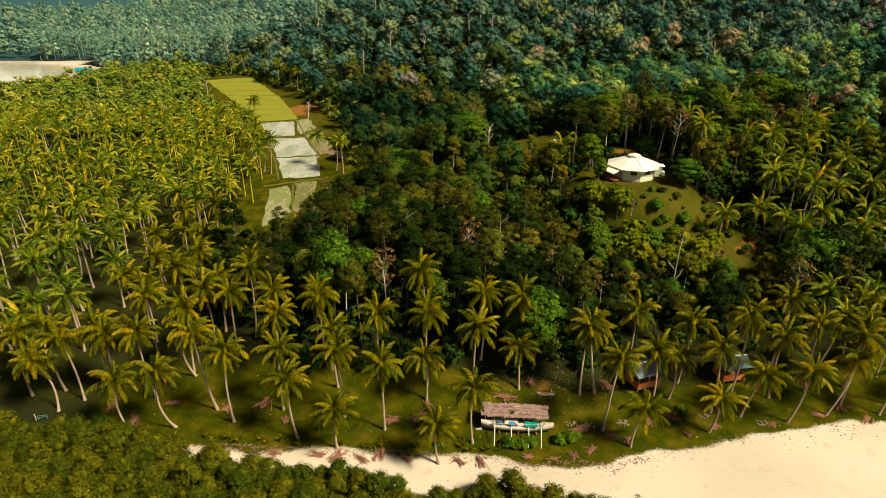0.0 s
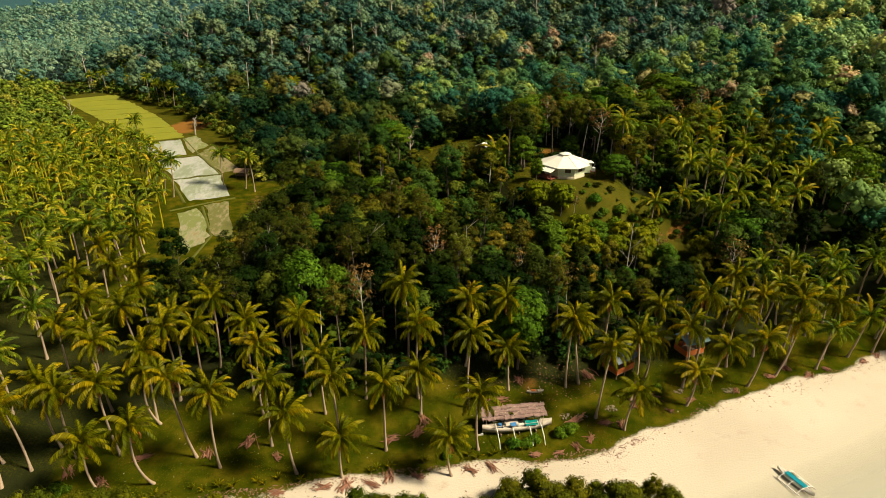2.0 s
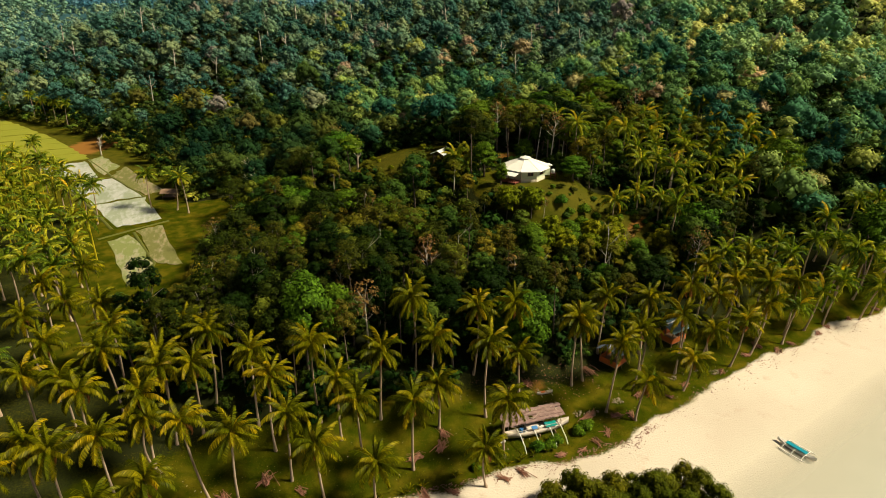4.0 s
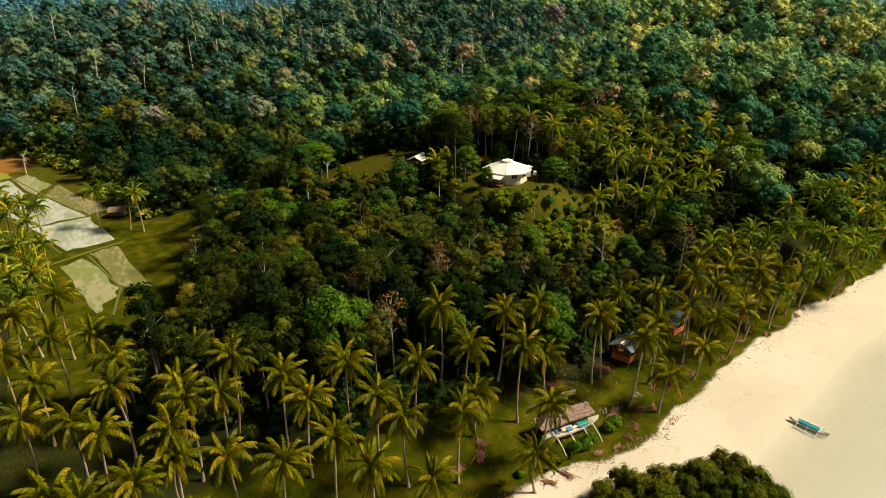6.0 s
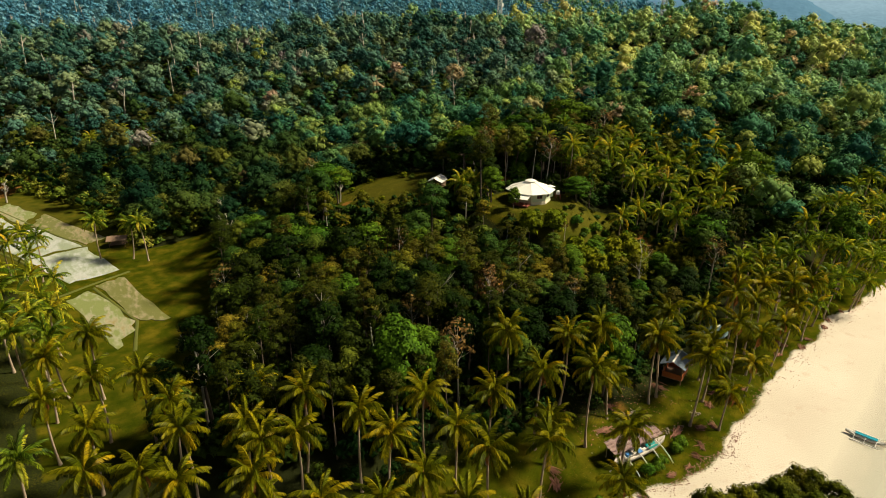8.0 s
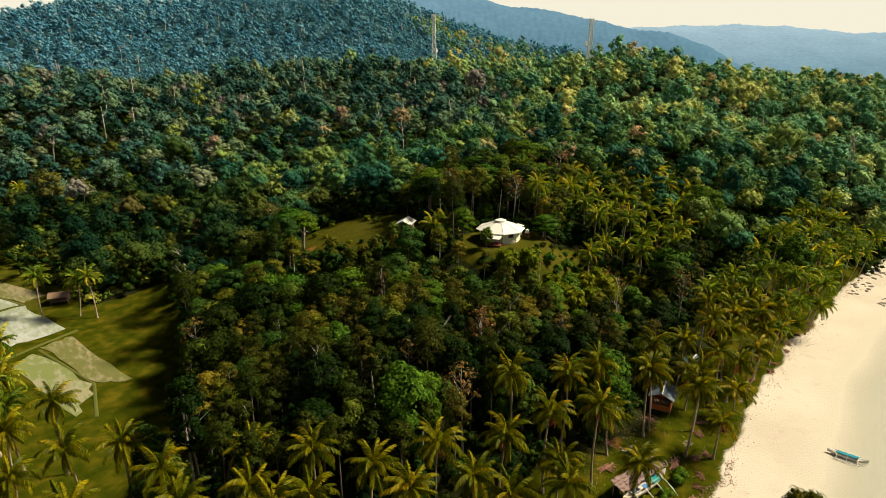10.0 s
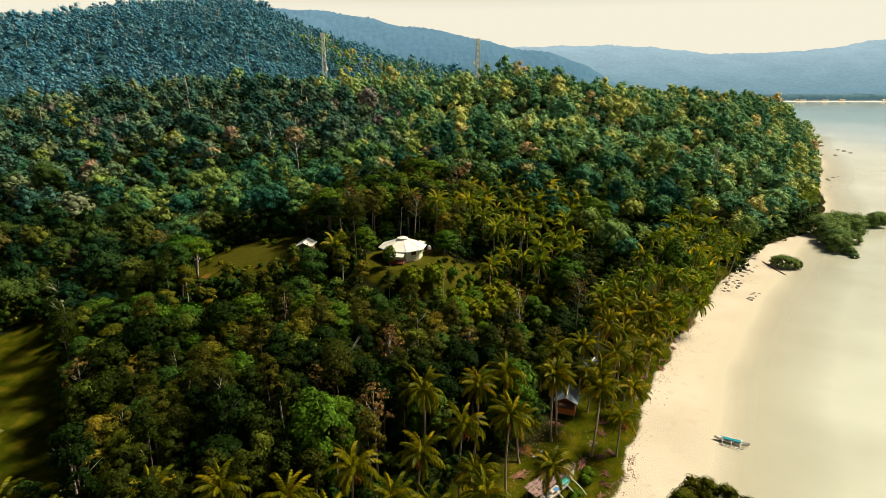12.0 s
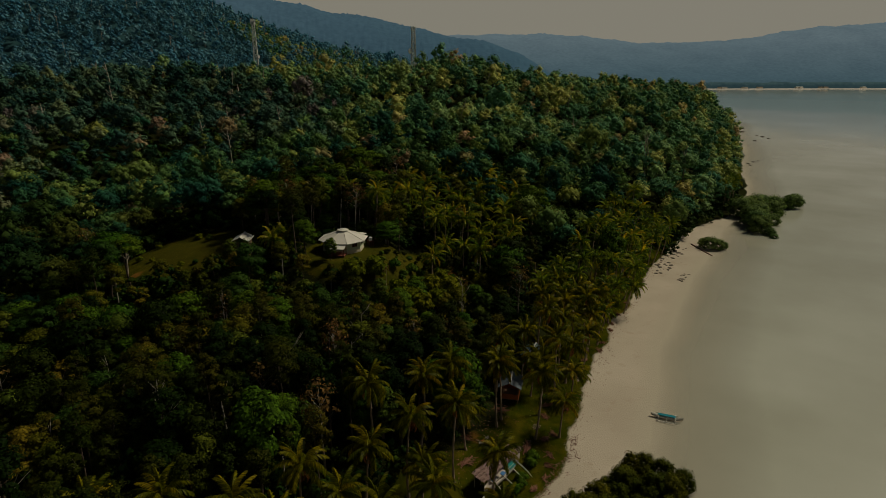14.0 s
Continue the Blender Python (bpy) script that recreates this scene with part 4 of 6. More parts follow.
for k in range(420):
    x, y = rnd.uniform(8, 70), rnd.uniform(99, 116) if k % 3 else rnd.uniform(99, 185)
    c = clearing(np.array([x]), np.array([y]))[0]
    if (0.5 < c < 1.15 or 99 < y < 115) and math.hypot(x - 41, y - 129) > 10 and oval(x, y, 57, 109, 6, 6) > 1 and free_of(tree_spots, x, y, 1.3):
        set_tree(rnd.choice(("shrub", "bush", "bush")), x, y, rnd.uniform(0.35, 0.75))
for k in range(150):
    x, y = rnd.uniform(34, 66), rnd.uniform(102, 122)
    if clearing(np.array([x]), np.array([y]))[0] < 1.0 and math.hypot(x - 41, y - 129) > 8.5 and free_of(tree_spots, x, y, 1.7):
        set_tree(rnd.choice(("shrub", "shrub", "bush")), x, y, rnd.uniform(0.25, 0.6), rnd.uniform(0.6, 1.1))
# mangroves along the water
for j in range(18):
    for i in range(46):
        x, y = -82 + i * 2.45 + rnd.uniform(-0.8, 0.8), 36 + j * 2.4 + rnd.uniform(-0.8, 0.8)
        north = np.interp(x, [-90, -64, -50, -38, -25, -10, -4, 0, 3, 8, 16, 24, 28], [74, 72.5, 71, 68, 64.2, 62.7, 60.4, 58.4, 59.2, 60.8, 58.8, 55.3, 51])
        south = np.interp(x, [-90, -60, -20, 0, 6, 28], [55, 55, 52, 50, 48, 46])
        if x > 27 or y > north or y < south:
            continue
        set_tree("mangrove", x, y, rnd.uniform(0.56, 0.84), rnd.uniform(1.1, 1.5))
for x, y, s in [(170, 71.4, 0.62), (169.3, 69.2, 0.8), (170.3, 66.8, 0.72), (172.6, 65, 0.5), (206, 57, 1.3), (212, 59, 1.4), (220, 62, 1.5), (228, 60, 1.5), (236, 64, 1.6), (246, 62, 1.5), (240, 55, 1.4), (254, 56, 1.3), (262, 50, 1.3), (270, 49, 1.2), (203, 53, 0.7), (199, 51, 0.5), (231, 68, 1.5), (222, 54, 1.0)]:
    set_tree("tidal", x, y, s * 1.3, 0.95)


# ---- woods farther off ----
def woodland(name, seed, kinds, spots, mat, label):
    """One mesh of many trees: each has a trunk-less crown of leaf masses down to the ground, with a tone of its own."""
    rng = rng_of(seed)
    Vs, Fs, tones, n = [], [], [], 0
    pick = rng.integers(0, len(kinds), len(spots))
    turn = rng.random(len(spots)) * 6.283
    size = 0.66 + 0.6 * rng.random(len(spots)) ** 1.3 + 0.4 * (rng.random(len(spots)) < 0.07)
    tall = 0.82 + 0.36 * rng.random(len(spots))
    tone = rng.random(len(spots))
    for (x, y, z), k, w, s, h, c in zip(spots, pick, turn, size, tall, tone):
        v, f = kinds[k]
        cw, sw = math.cos(w) * s, math.sin(w) * s
        Vs.append(np.stack([v[:, 0] * cw - v[:, 1] * sw + x, v[:, 0] * sw + v[:, 1] * cw + y, v[:, 2] * s * h + z], 1))
        Fs.append(f + n)
        n += len(v)
        tones.append(np.full(len(v), c))
    me = soft_mesh(name, np.vstack(Vs), np.vstack(Fs))
    put_values(me, "tone", np.concatenate(tones))
    return tagged(part(name, me, mat), label, "forest", kind="stuff")


def far_kind(seed, height, radius, base, count, per_blob, leaf, flat=0.75, core=0.62, shape=(OCT_V, OCT_F)):
    rng = rng_of(seed)
    blobs = crown_blobs(rng, height, radius, base, count, flat)
    return joined([leaf_cloud(rng, blobs, per_blob, leaf, 0.2, 0.72, 0.3), inner_masses(blobs, core, shape)])


def scatter(seed, x0, x1, y0, y1, gap, keep):
    rng = rng_of(seed)
    X, Y = np.meshgrid(np.arange(x0, x1, gap), np.arange(y0, y1, gap))
    X = X.ravel() + rng.uniform(-0.45, 0.45, X.size) * gap
    Y = Y.ravel() + rng.uniform(-0.45, 0.45, Y.size) * gap
    k = keep(X, Y)
    X, Y = X[k], Y[k]
    return np.stack([X, Y, ground_height(X, Y) - 0.5], 1)


def west_flat(x, y):
    """The low ground west of the fields."""
    return (x < np.interp(y, [60, 110, 150, 185, 218, 262, 335, 397, 420, 600], [-44, -48, -58, -60, -66, -78, -118, -150, -150, -210]))


def bank_start(x):
    """Metres from the water to the first trees above the eastern beach."""
    return np.interp(x, [150, 178, 200, 212, 232], [11.0, 10.5, 8.0, 4.0, 2.5])


def mid_woods(x, y):
    near = (x > -48) & (x < 92) & (y < 168)
    start = np.interp(x, [92, 120, 145, 160, 180], [98, 98, 92, 80, 60])
    away = np.hypot(x + 60, y - 30)
    right = (x + 64) * 0.593 - (y - 35) * 0.805     # to the right of the last view's axis
    ahead = (x + 64) * 0.805 + (y - 35) * 0.593
    ok = (inland(x, y) > np.where(x > 150, bank_start(x), 12)) & ~near & (clearing(x, y) > 1.12) & (away < np.where(x < -60, 470, np.where(x > 450, 860, 620))) & ((y > start) | (x < 92))
    ok &= ~west_flat(x, y)
    return ok & (y > 66) & (right < ahead * 0.75 + 40) & (x > -0.85 * y - 30)


def mixed_away(x, y):
    """Distance from the shore point, with the stands of trees interlocking."""
    return np.hypot(x + 60, y - 30) + 0.5 * np.maximum(x - 90, 0) + 45 * np.sin(x * 12.9 + y * 78.2) + 25 * wobble(x, y, 22.0, 6.0)


def nearer(x, y):
    return mid_woods(x, y) & (mixed_away(x, y) < 290)


def farther(x, y):
    away = mixed_away(x, y)
    return mid_woods(x, y) & (away >= 290) & (away < 490)


def farthest(x, y):
    return mid_woods(x, y) & (mixed_away(x, y) >= 490) & (x > 60) & ((np.arctan2(x + 64, y - 35) > 0.7) | (ground_height(x, y) > 34))


def under_trees(x, y):
    start = np.interp(x, [-46, -40, -30, -20, 15, 30, 60, 90, 150, 200], [104, 97, 88, 83.5, 81.5, 83, 90, 92, 90, 82])
    bank = (x > 150) & (x < 420) & (inland(x, y) > bank_start(x) - 1.2) & (inland(x, y) < 18)
    return ((x > -46) & (x < 170) & (y > start) & (y < 200) & ((clearing(x, y) > 1.08) | ((y < 113) & (x < 48)))) | bank


BUSH = [far_kind(231 + i, 3.4, 2.3, 0.0, 6, 16, 0.3) for i in range(4)]
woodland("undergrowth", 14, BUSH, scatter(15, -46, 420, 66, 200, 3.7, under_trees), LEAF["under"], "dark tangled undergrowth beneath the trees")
SLOPE = [far_kind(201 + i, 10.5 + 1.4 * (i % 4), (2.3, 3.2, 4.3)[i % 3], 5.0 + 0.9 * (i % 4), (8, 10, 13)[i % 3], 48, 0.26, 0.7 + 0.1 * (i % 3), 0.6) for i in range(9)]
# left stand takes the leaf colour darkened to imitate shade
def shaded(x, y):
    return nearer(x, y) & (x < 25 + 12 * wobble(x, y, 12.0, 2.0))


# right stand takes the leaf colour lightened to imitate sunlight
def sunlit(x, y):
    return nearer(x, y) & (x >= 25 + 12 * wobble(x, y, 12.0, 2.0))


woodland("forest_trees", 1, SLOPE, scatter(2, -420, 60, 84, 440, 5.9, shaded), LEAF["forest"], "mixed dark green rainforest covering the hillside, shade painted into leaves")
woodland("sunny_forest", 20, SLOPE, scatter(21, 0, 480, 84, 440, 5.9, sunlit), LEAF["sunny"], "mixed green rainforest covering the hillside, sunlight painted into leaves")
RIDGE = [far_kind(211 + i, 11.5 + 1.3 * (i % 3), (2.6, 3.4, 4.4)[i % 3], 5.0 + i % 3, (7, 8, 10)[i % 3], 26, 0.4, 0.8, 0.6) for i in range(9)]
# bearing where leaves turn lighter, painting in sun and haze
RIGHT = 0.82


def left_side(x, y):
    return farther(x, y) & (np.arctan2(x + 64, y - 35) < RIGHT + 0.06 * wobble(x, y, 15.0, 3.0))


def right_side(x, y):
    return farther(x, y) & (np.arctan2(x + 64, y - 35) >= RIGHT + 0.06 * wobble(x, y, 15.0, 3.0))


woodland("ridge_forest", 12, RIDGE, scatter(13, -480, 600, 70, 700, 6.2, left_side), LEAF["ridge"], "dense green rainforest along the ridge, haze tinted into leaves")
woodland("shore_forest", 18, RIDGE, scatter(19, -60, 600, 70, 500, 6.2, right_side), LEAF["shore"], "green rainforest towards the headland, sun and haze painted into leaves")
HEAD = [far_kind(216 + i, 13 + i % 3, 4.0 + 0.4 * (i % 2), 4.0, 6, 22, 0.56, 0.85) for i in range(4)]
# the headland reuses the haze-tinted shore leaves
woodland("headland_forest", 16, HEAD, scatter(17, -480, 800, 70, 700, 7.6, farthest), LEAF["shore"], "pale green forest on the far ridge and headland, haze painted in")


def low_woods(x, y):
    return (inland(x, y) > 14) & (y > 205) & west_flat(x, y) & (x > -0.85 * y - 40) & (y <= 420) & (clearing(x, y) > 1.35) & ~((y < 246) & (x > -160))


THICKET = [far_kind(251 + i, 4.5 + i, 3.2, 0.0, 3, 12, 0.42, 0.85, 0.75) for i in range(3)]
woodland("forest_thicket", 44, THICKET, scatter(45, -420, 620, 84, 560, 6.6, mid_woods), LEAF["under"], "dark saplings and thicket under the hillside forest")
LOW = [far_kind(221 + i, 7 + i % 2, 3.0, 1.0, 8, 18, 0.38) for i in range(4)]
def field_edge(x, y):
    d = line_distance(x, y, FIELD_LINE)
    return (clearing(x, y) > 1.02) & (d < 62) & (y > 205) & ~west_flat(x, y) & (x > -160) & (x < 20)


woodland("field_edge_bushes", 25, BUSH, scatter(26, -170, 20, 200, 450, 4.6, field_edge), LEAF["scrub"], "low green bushes along the edge of the fields")
woodland("scrub_trees", 3, LOW, scatter(4, -420, -40, 205, 425, 4.6, low_woods), LEAF["scrub"], "low yellow-green swamp woodland beside the plantation")


def back_woods(x, y):
    return (np.arctan2(x + 60, y - 30) >= -0.08) & all_back(x, y) & (ground_height(x, y) > 40)


def flat_woods(x, y):
    behind = (np.arctan2(x + 60, y - 30) >= -0.08) & (np.arctan2(x + 60, y - 30) < 0.4) & all_back(x, y) & (ground_height(x, y) <= 40)
    low = west_flat(x, y) & (y > 415) & (inland(x, y) > 6) & (y < 700) & (x > -0.85 * y - 40)
    return ((np.arctan2(x + 60, y - 30) < -0.08) & all_back(x, y)) | low | behind


def all_back(x, y):
    away = np.hypot(x + 60, y - 30)
    return (inland(x, y) > 6) & (away >= np.where(x < -60, 470, 620)) & (away < 1020) & (np.abs(np.arctan2(x + 60, y - 30) - 0.3) < 1.05)


BACK = [far_kind(241 + i, 14 + i % 2, 4.6 + 0.6 * (i % 2), 1.5, 5, 16, 0.8, 0.85, 0.62) for i in range(4)]
# the blue of these hills is haze put into the leaf colour
woodland("hill_forest", 5, BACK, scatter(6, -900, 1300, 150, 1300, 8.8, back_woods), LEAF["hill"], "blue-green forest on the distant hills, haze painted into leaves")

woodland("flats_forest", 7, BACK, scatter(8, -900, 100, 300, 1300, 12.0, flat_woods), LEAF["flats"], "pale green woodland on the coastal flats, haze painted in")

PALM_FAR = [joined([moved(FRONDS_FAR[k % 3], Matrix.Translation((0, 0, 0.3)) @ place_frond(*f)) for k, f in enumerate(frond_turns(261 + i, 14))]) for i in range(3)]


def palm_woods(name, spots, label, mat):
    """One mesh of many palms with their trunks."""
    rng = rng_of(9)
    pieces, tones = [], []
    for x, y, h in spots:
        z = ground_at(x, y)
        crown = moved(PALM_FAR[rng.integers(3)], Matrix.Translation((x, y, z + h)) @ pose(0, 0, 0, 0, 0, rng.random() * 360) @ Matrix.Scale(1.0, 4))
        trunk = tube([(x, y, z - 0.3), (x, y, z + h)], [0.2, 0.15], 5)
        pieces += [crown, trunk]
        tones += [np.repeat(rng.random(14), [len(FRONDS_FAR[k % 3][0]) for k in range(14)]), np.full(len(trunk[0]), 0.9)]
    V, F = joined(pieces)
    me = fast_mesh(name, V, F)
    put_values(me, "tone", np.concatenate(tones))
    return tagged(part(name, me, mat), label, "palm grove", kind="stuff")


rg = rng_of(31)
lagoon_palms = []
for gx0, gy0 in zip(rg.uniform(-320, -150, 110), rg.uniform(446, 540, 110)):
    if inland(gx0, gy0) > 6:
        lagoon_palms.append((gx0, gy0, 15 + 4 * rg.random()))
palm_woods("palm_grove", far_palms, "coconut plantation of many yellow-green palms on flat ground", LEAF["frond_far"])
# these palms borrow the haze-paled leaf colour of the flats
palm_woods("lagoon_palms", lagoon_palms, "grove of tall palms beside the lagoon, haze painted into fronds", LEAF["flats"])


def tussocks(seed, spots, size, label, leaf="tussock"):
    """Rough grass: one mesh of small tufts of blades."""
    rng = rng_of(seed)
    n = len(spots)
    base = np.repeat(np.asarray(spots), 6, axis=0)
    w = rng.random(6 * n) * 6.283
    s = size * (0.5 + rng.random(6 * n))
    out = np.stack([np.cos(w), np.sin(w), np.zeros(6 * n)], 1)
    side = np.stack([-np.sin(w), np.cos(w), np.zeros(6 * n)], 1)
    tip = base + out * (s * (0.4 + 0.7 * rng.random(6 * n)))[:, None] + np.array([0, 0, 1.0]) * (s * 0.75)[:, None]
    V = np.stack([base - side * (s * 0.3)[:, None], base + side * (s * 0.3)[:, None], tip], 1).reshape(-1, 3)
    me = fast_mesh("rough_grass", V, np.arange(len(V)).reshape(-1, 3))
    put_values(me, "tone", np.repeat(np.clip(0.5 + 0.35 * wobble(base[:, 0], base[:, 1], 2.2, 1.0) + rng.normal(0, 0.15, 6 * n), 0, 1), 3))
    return tagged(part("rough_grass", me, LEAF[leaf]), label, "grass", kind="stuff")


tx, ty = rg.uniform(5, 72, 44000), rg.uniform(98, 186, 44000)
ok = (clearing(tx, ty) < 1.2) & (np.hypot(tx - 41, ty - 129.6) > 6.5)
gx1, gy1 = rg.uniform(-46, 75, 24000), rg.uniform(64, 90, 24000)
lawn = (inland(gx1, gy1) > np.interp(gx1, [-40, 10, 40, 90], [5.5, 9.5, 13, 11])) & (gy1 < np.interp(gx1, [-46, 0, 60, 75], [90, 84, 86, 90]))
tussocks(42, np.stack([gx1, gy1, ground_height(gx1, gy1) - 0.02], 1)[lawn], 0.13, "short green grass and weeds beneath the palms", "lawn")
gx2, gy2 = rg.uniform(-62, -18, 16000), rg.uniform(116, 215, 16000)
pasture = (clearing(gx2, gy2) < 1.25) & (line_distance(gx2, gy2, FIELD_LINE[:3]) > 8)
tussocks(43, np.stack([gx2, gy2, ground_height(gx2, gy2) - 0.02], 1)[pasture], 0.1, "rough green pasture beside the harvested paddies", "pasture")
tussocks(41, np.stack([tx, ty, ground_height(tx, ty) - 0.03], 1)[ok], 0.11, "rough yellow-green grass on the open slope and meadow")


# pale trunks and bare crowns showing among the woods of the far slopes
def bare_trunks(seed, spots, label):
    rng = rng_of(seed)
    pieces = []
    for x, y, z in spots:
        h, k = 15 + 7 * rng.random(), 0.25 + 0.15 * rng.random()
        bx, by = rng.normal(size=2) * 1.2
        pieces.append(tube([(x, y, z), (x + bx * 0.4, y + by * 0.4, z + h * 0.6), (x + bx, y + by, z + h)], [k, k * 0.8, k * 0.4], 4))
        for w in rng.random(3) * 6.283:
            o = Vector((x + bx * 0.6, y + by * 0.6, z + h * (0.7 + 0.15 * rng.random())))
            pieces.append(tube([o, o + Vector((math.cos(w) * 1.3, math.sin(w) * 1.3, 1.0)), o + Vector((math.cos(w) * 2.4, math.sin(w) * 2.4, 2.6))], [k * 0.5, k * 0.35, k * 0.15], 4))
    return tagged(part("bare_trunks", fast_mesh("bare_trunks", *joined(pieces)), PALE_BARK), label, "dead trees", kind="stuff")


def some(x, y):
    pick = np.sin(x * 3.7 + y * 9.1) > 0.6
    return (left_side(x, y) | right_side(x, y) | (back_woods(x, y) & (np.hypot(x + 60, y - 30) < 960))) & pick


bare_trunks(51, scatter(52, -300, 900, 100, 1000, 22.0, some), "pale slender trunks and bare boughs among the forest")


# ---- hills across the bay, haze painted in as glow ----
def haze_glow_material(name, tone, glow, low_glow, low):
    """Far wooded slopes with haze painted in as emission, graded by height."""
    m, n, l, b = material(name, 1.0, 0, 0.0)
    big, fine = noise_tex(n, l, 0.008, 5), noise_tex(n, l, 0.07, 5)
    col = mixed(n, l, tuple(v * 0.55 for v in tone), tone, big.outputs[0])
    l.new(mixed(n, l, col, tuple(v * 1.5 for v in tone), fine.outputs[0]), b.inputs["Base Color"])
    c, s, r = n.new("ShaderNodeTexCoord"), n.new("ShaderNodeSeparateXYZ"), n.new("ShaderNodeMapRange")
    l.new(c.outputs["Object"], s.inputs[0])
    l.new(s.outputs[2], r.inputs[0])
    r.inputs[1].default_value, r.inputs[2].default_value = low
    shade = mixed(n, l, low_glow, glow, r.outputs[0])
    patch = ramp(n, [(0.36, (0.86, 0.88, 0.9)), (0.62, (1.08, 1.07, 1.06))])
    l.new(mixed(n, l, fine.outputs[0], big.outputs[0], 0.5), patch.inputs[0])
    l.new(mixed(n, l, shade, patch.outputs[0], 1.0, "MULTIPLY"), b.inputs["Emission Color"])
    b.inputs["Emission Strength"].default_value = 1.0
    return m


def hill_range(name, near, far, bearings, crests, mat, seed, label, square=False):
    """A range of hills from its foot to its crest and down behind."""
    A = np.radians(np.linspace(bearings[0], bearings[-1], 260))
    crest = np.interp(np.degrees(A), bearings, crests)
    stretch = 1 / np.cos(np.clip(A - radians(53.65), -1.1, 1.1)) if square else np.ones(260)
    crest = 63 + (crest - 63) * stretch
    rows = np.linspace(0, 1.25, 30)
    D = stretch * near + stretch * (far - near) * rows[:, None]
    X, Y = -64 + np.sin(A) * D, 35 + np.cos(A) * D
    rise = np.sin(np.clip(rows, 0, 1.25)[:, None] * math.pi / 2) ** 1.4
    Z = crest * rise * (1 + 0.10 * wobble(X, Y, 140.0, seed) * (1 - rows[:, None] ** 6).clip(0) + 0.03 * wobble(X, Y, 47.0, seed)) - 3 + 1.3 * rng_of(int(seed)).normal(size=X.shape) * (rows[:, None] > 0.3)
    V = np.stack([X.ravel(), Y.ravel(), Z.ravel()], 1)
    i = (np.arange(29)[:, None] * 260 + np.arange(259)[None, :]).ravel()
    me = fast_mesh(name, V, np.stack([i, i + 1, i + 261, i + 260], 1))
    me.polygons.foreach_set("use_smooth", np.ones(len(i), dtype=bool))
    return tagged(part(name, me, mat), label, "hills", kind="structure")


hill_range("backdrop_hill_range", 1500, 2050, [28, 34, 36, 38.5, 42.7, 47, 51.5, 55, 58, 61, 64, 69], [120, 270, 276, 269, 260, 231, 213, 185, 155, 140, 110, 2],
           haze_glow_material("hazy_blue_slopes", (0.03, 0.06, 0.075), (0.075, 0.125, 0.165), (0.04, 0.08, 0.115), (30, 260)), 3.0, "blue wooded mountain ridge beyond the headland, glowing with painted haze")
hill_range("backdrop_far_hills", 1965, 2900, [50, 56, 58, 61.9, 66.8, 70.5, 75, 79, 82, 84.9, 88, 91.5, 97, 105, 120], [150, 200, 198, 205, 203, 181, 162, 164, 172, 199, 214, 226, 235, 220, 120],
           haze_glow_material("pale_hazy_slopes", (0.03, 0.05, 0.06), (0.21, 0.27, 0.29), (0.075, 0.135, 0.165), (5, 190)), 5.0, "pale hills across the bay, glowing with painted haze", True)

def shore_strip(name, depth0, depth1, z0, z1, bumps, mat, label):
    """A long low strip of the far shore, square to the bay."""
    U = np.linspace(-420, 2100, 500)
    rows = []
    for d, z, k in ((depth0, z0, 0.0), (depth0 + 1, (z0 + z1) / 2, 0.4), (depth0 + 4, z1, 1.0), (depth1, z1, 1.0)):
        x, y = -64 + 0.805 * d + 0.593 * U, 35 + 0.593 * d - 0.805 * U
        rows.append(np.stack([x, y, z + k * bumps * (wobble(U, U * 0.3, 5.0, 1.0) + 0.8 * wobble(U, U * 0.2, 19.0, 2.0))], 1))
    i = (np.arange(3)[:, None] * 500 + np.arange(499)[None, :]).ravel()
    me = fast_mesh(name, np.vstack(rows), np.stack([i, i + 1, i + 501, i + 500], 1))
    return tagged(part(name, me, mat), label, "shore", kind="structure")


# far beach and tree line glow too, standing in for haze
shore_strip("backdrop_far_beach", 1846, 1872, -0.2, 1.7, 0.2, haze_glow_material("hazed_far_sand", (0.3, 0.26, 0.2), (0.36, 0.32, 0.25), (0.36, 0.32, 0.25), (0, 3)), "thin pale beach on the far shore, glowing as if hazed")
shore_strip("backdrop_far_shore_trees", 1870, 1960, 0.0, 17.0, 3.0, haze_glow_material("hazy_shore_trees", (0.05, 0.08, 0.08), (0.045, 0.085, 0.092), (0.03, 0.065, 0.072), (0, 22)), "tree line along the far shore, glowing with painted haze")

# ---- rice paddies on the flat ----
def paddy(corners, mat, z, name="paddy", parent=None):
    """A levelled field of its own inside its bunds, slightly raised, with an uneven rim."""
    rng = rng_of(int(abs(corners[0][0] * 10 + corners[0][1])))
    c = [Vector((x, y, 0)) for x, y in corners]
    ring = []
    for i in range(4):
        for k in range(6):
            p = c[i].lerp(c[(i + 1) % 4], k / 6)
            ring.append(p + Vector((rng.normal(), rng.normal(), 0)) * (0.35 if k else 0.2))
    mid = sum(c, Vector()) / 4
    bm = bmesh.new()
    lower = [bm.verts.new((p.x, p.y, z - 0.35)) for p in ring]
    rim = [bm.verts.new((p.x, p.y, z)) for p in ring]
    inner = [bm.verts.new((mid.x + (p.x - mid.x) * 0.55, mid.y + (p.y - mid.y) * 0.55, z + 0.01)) for p in ring]
    hub = bm.verts.new((mid.x, mid.y, z + 0.012))
    for i in range(24):
        j = (i + 1) % 24
        bm.faces.new((lower[i], lower[j], rim[j], rim[i]))
        bm.faces.new((rim[i], rim[j], inner[j], inner[i]))
        bm.faces.new((inner[i], inner[j], hub))
    bmesh.ops.recalc_face_normals(bm, faces=bm.faces)
    return part(name, bm, mat, parent)


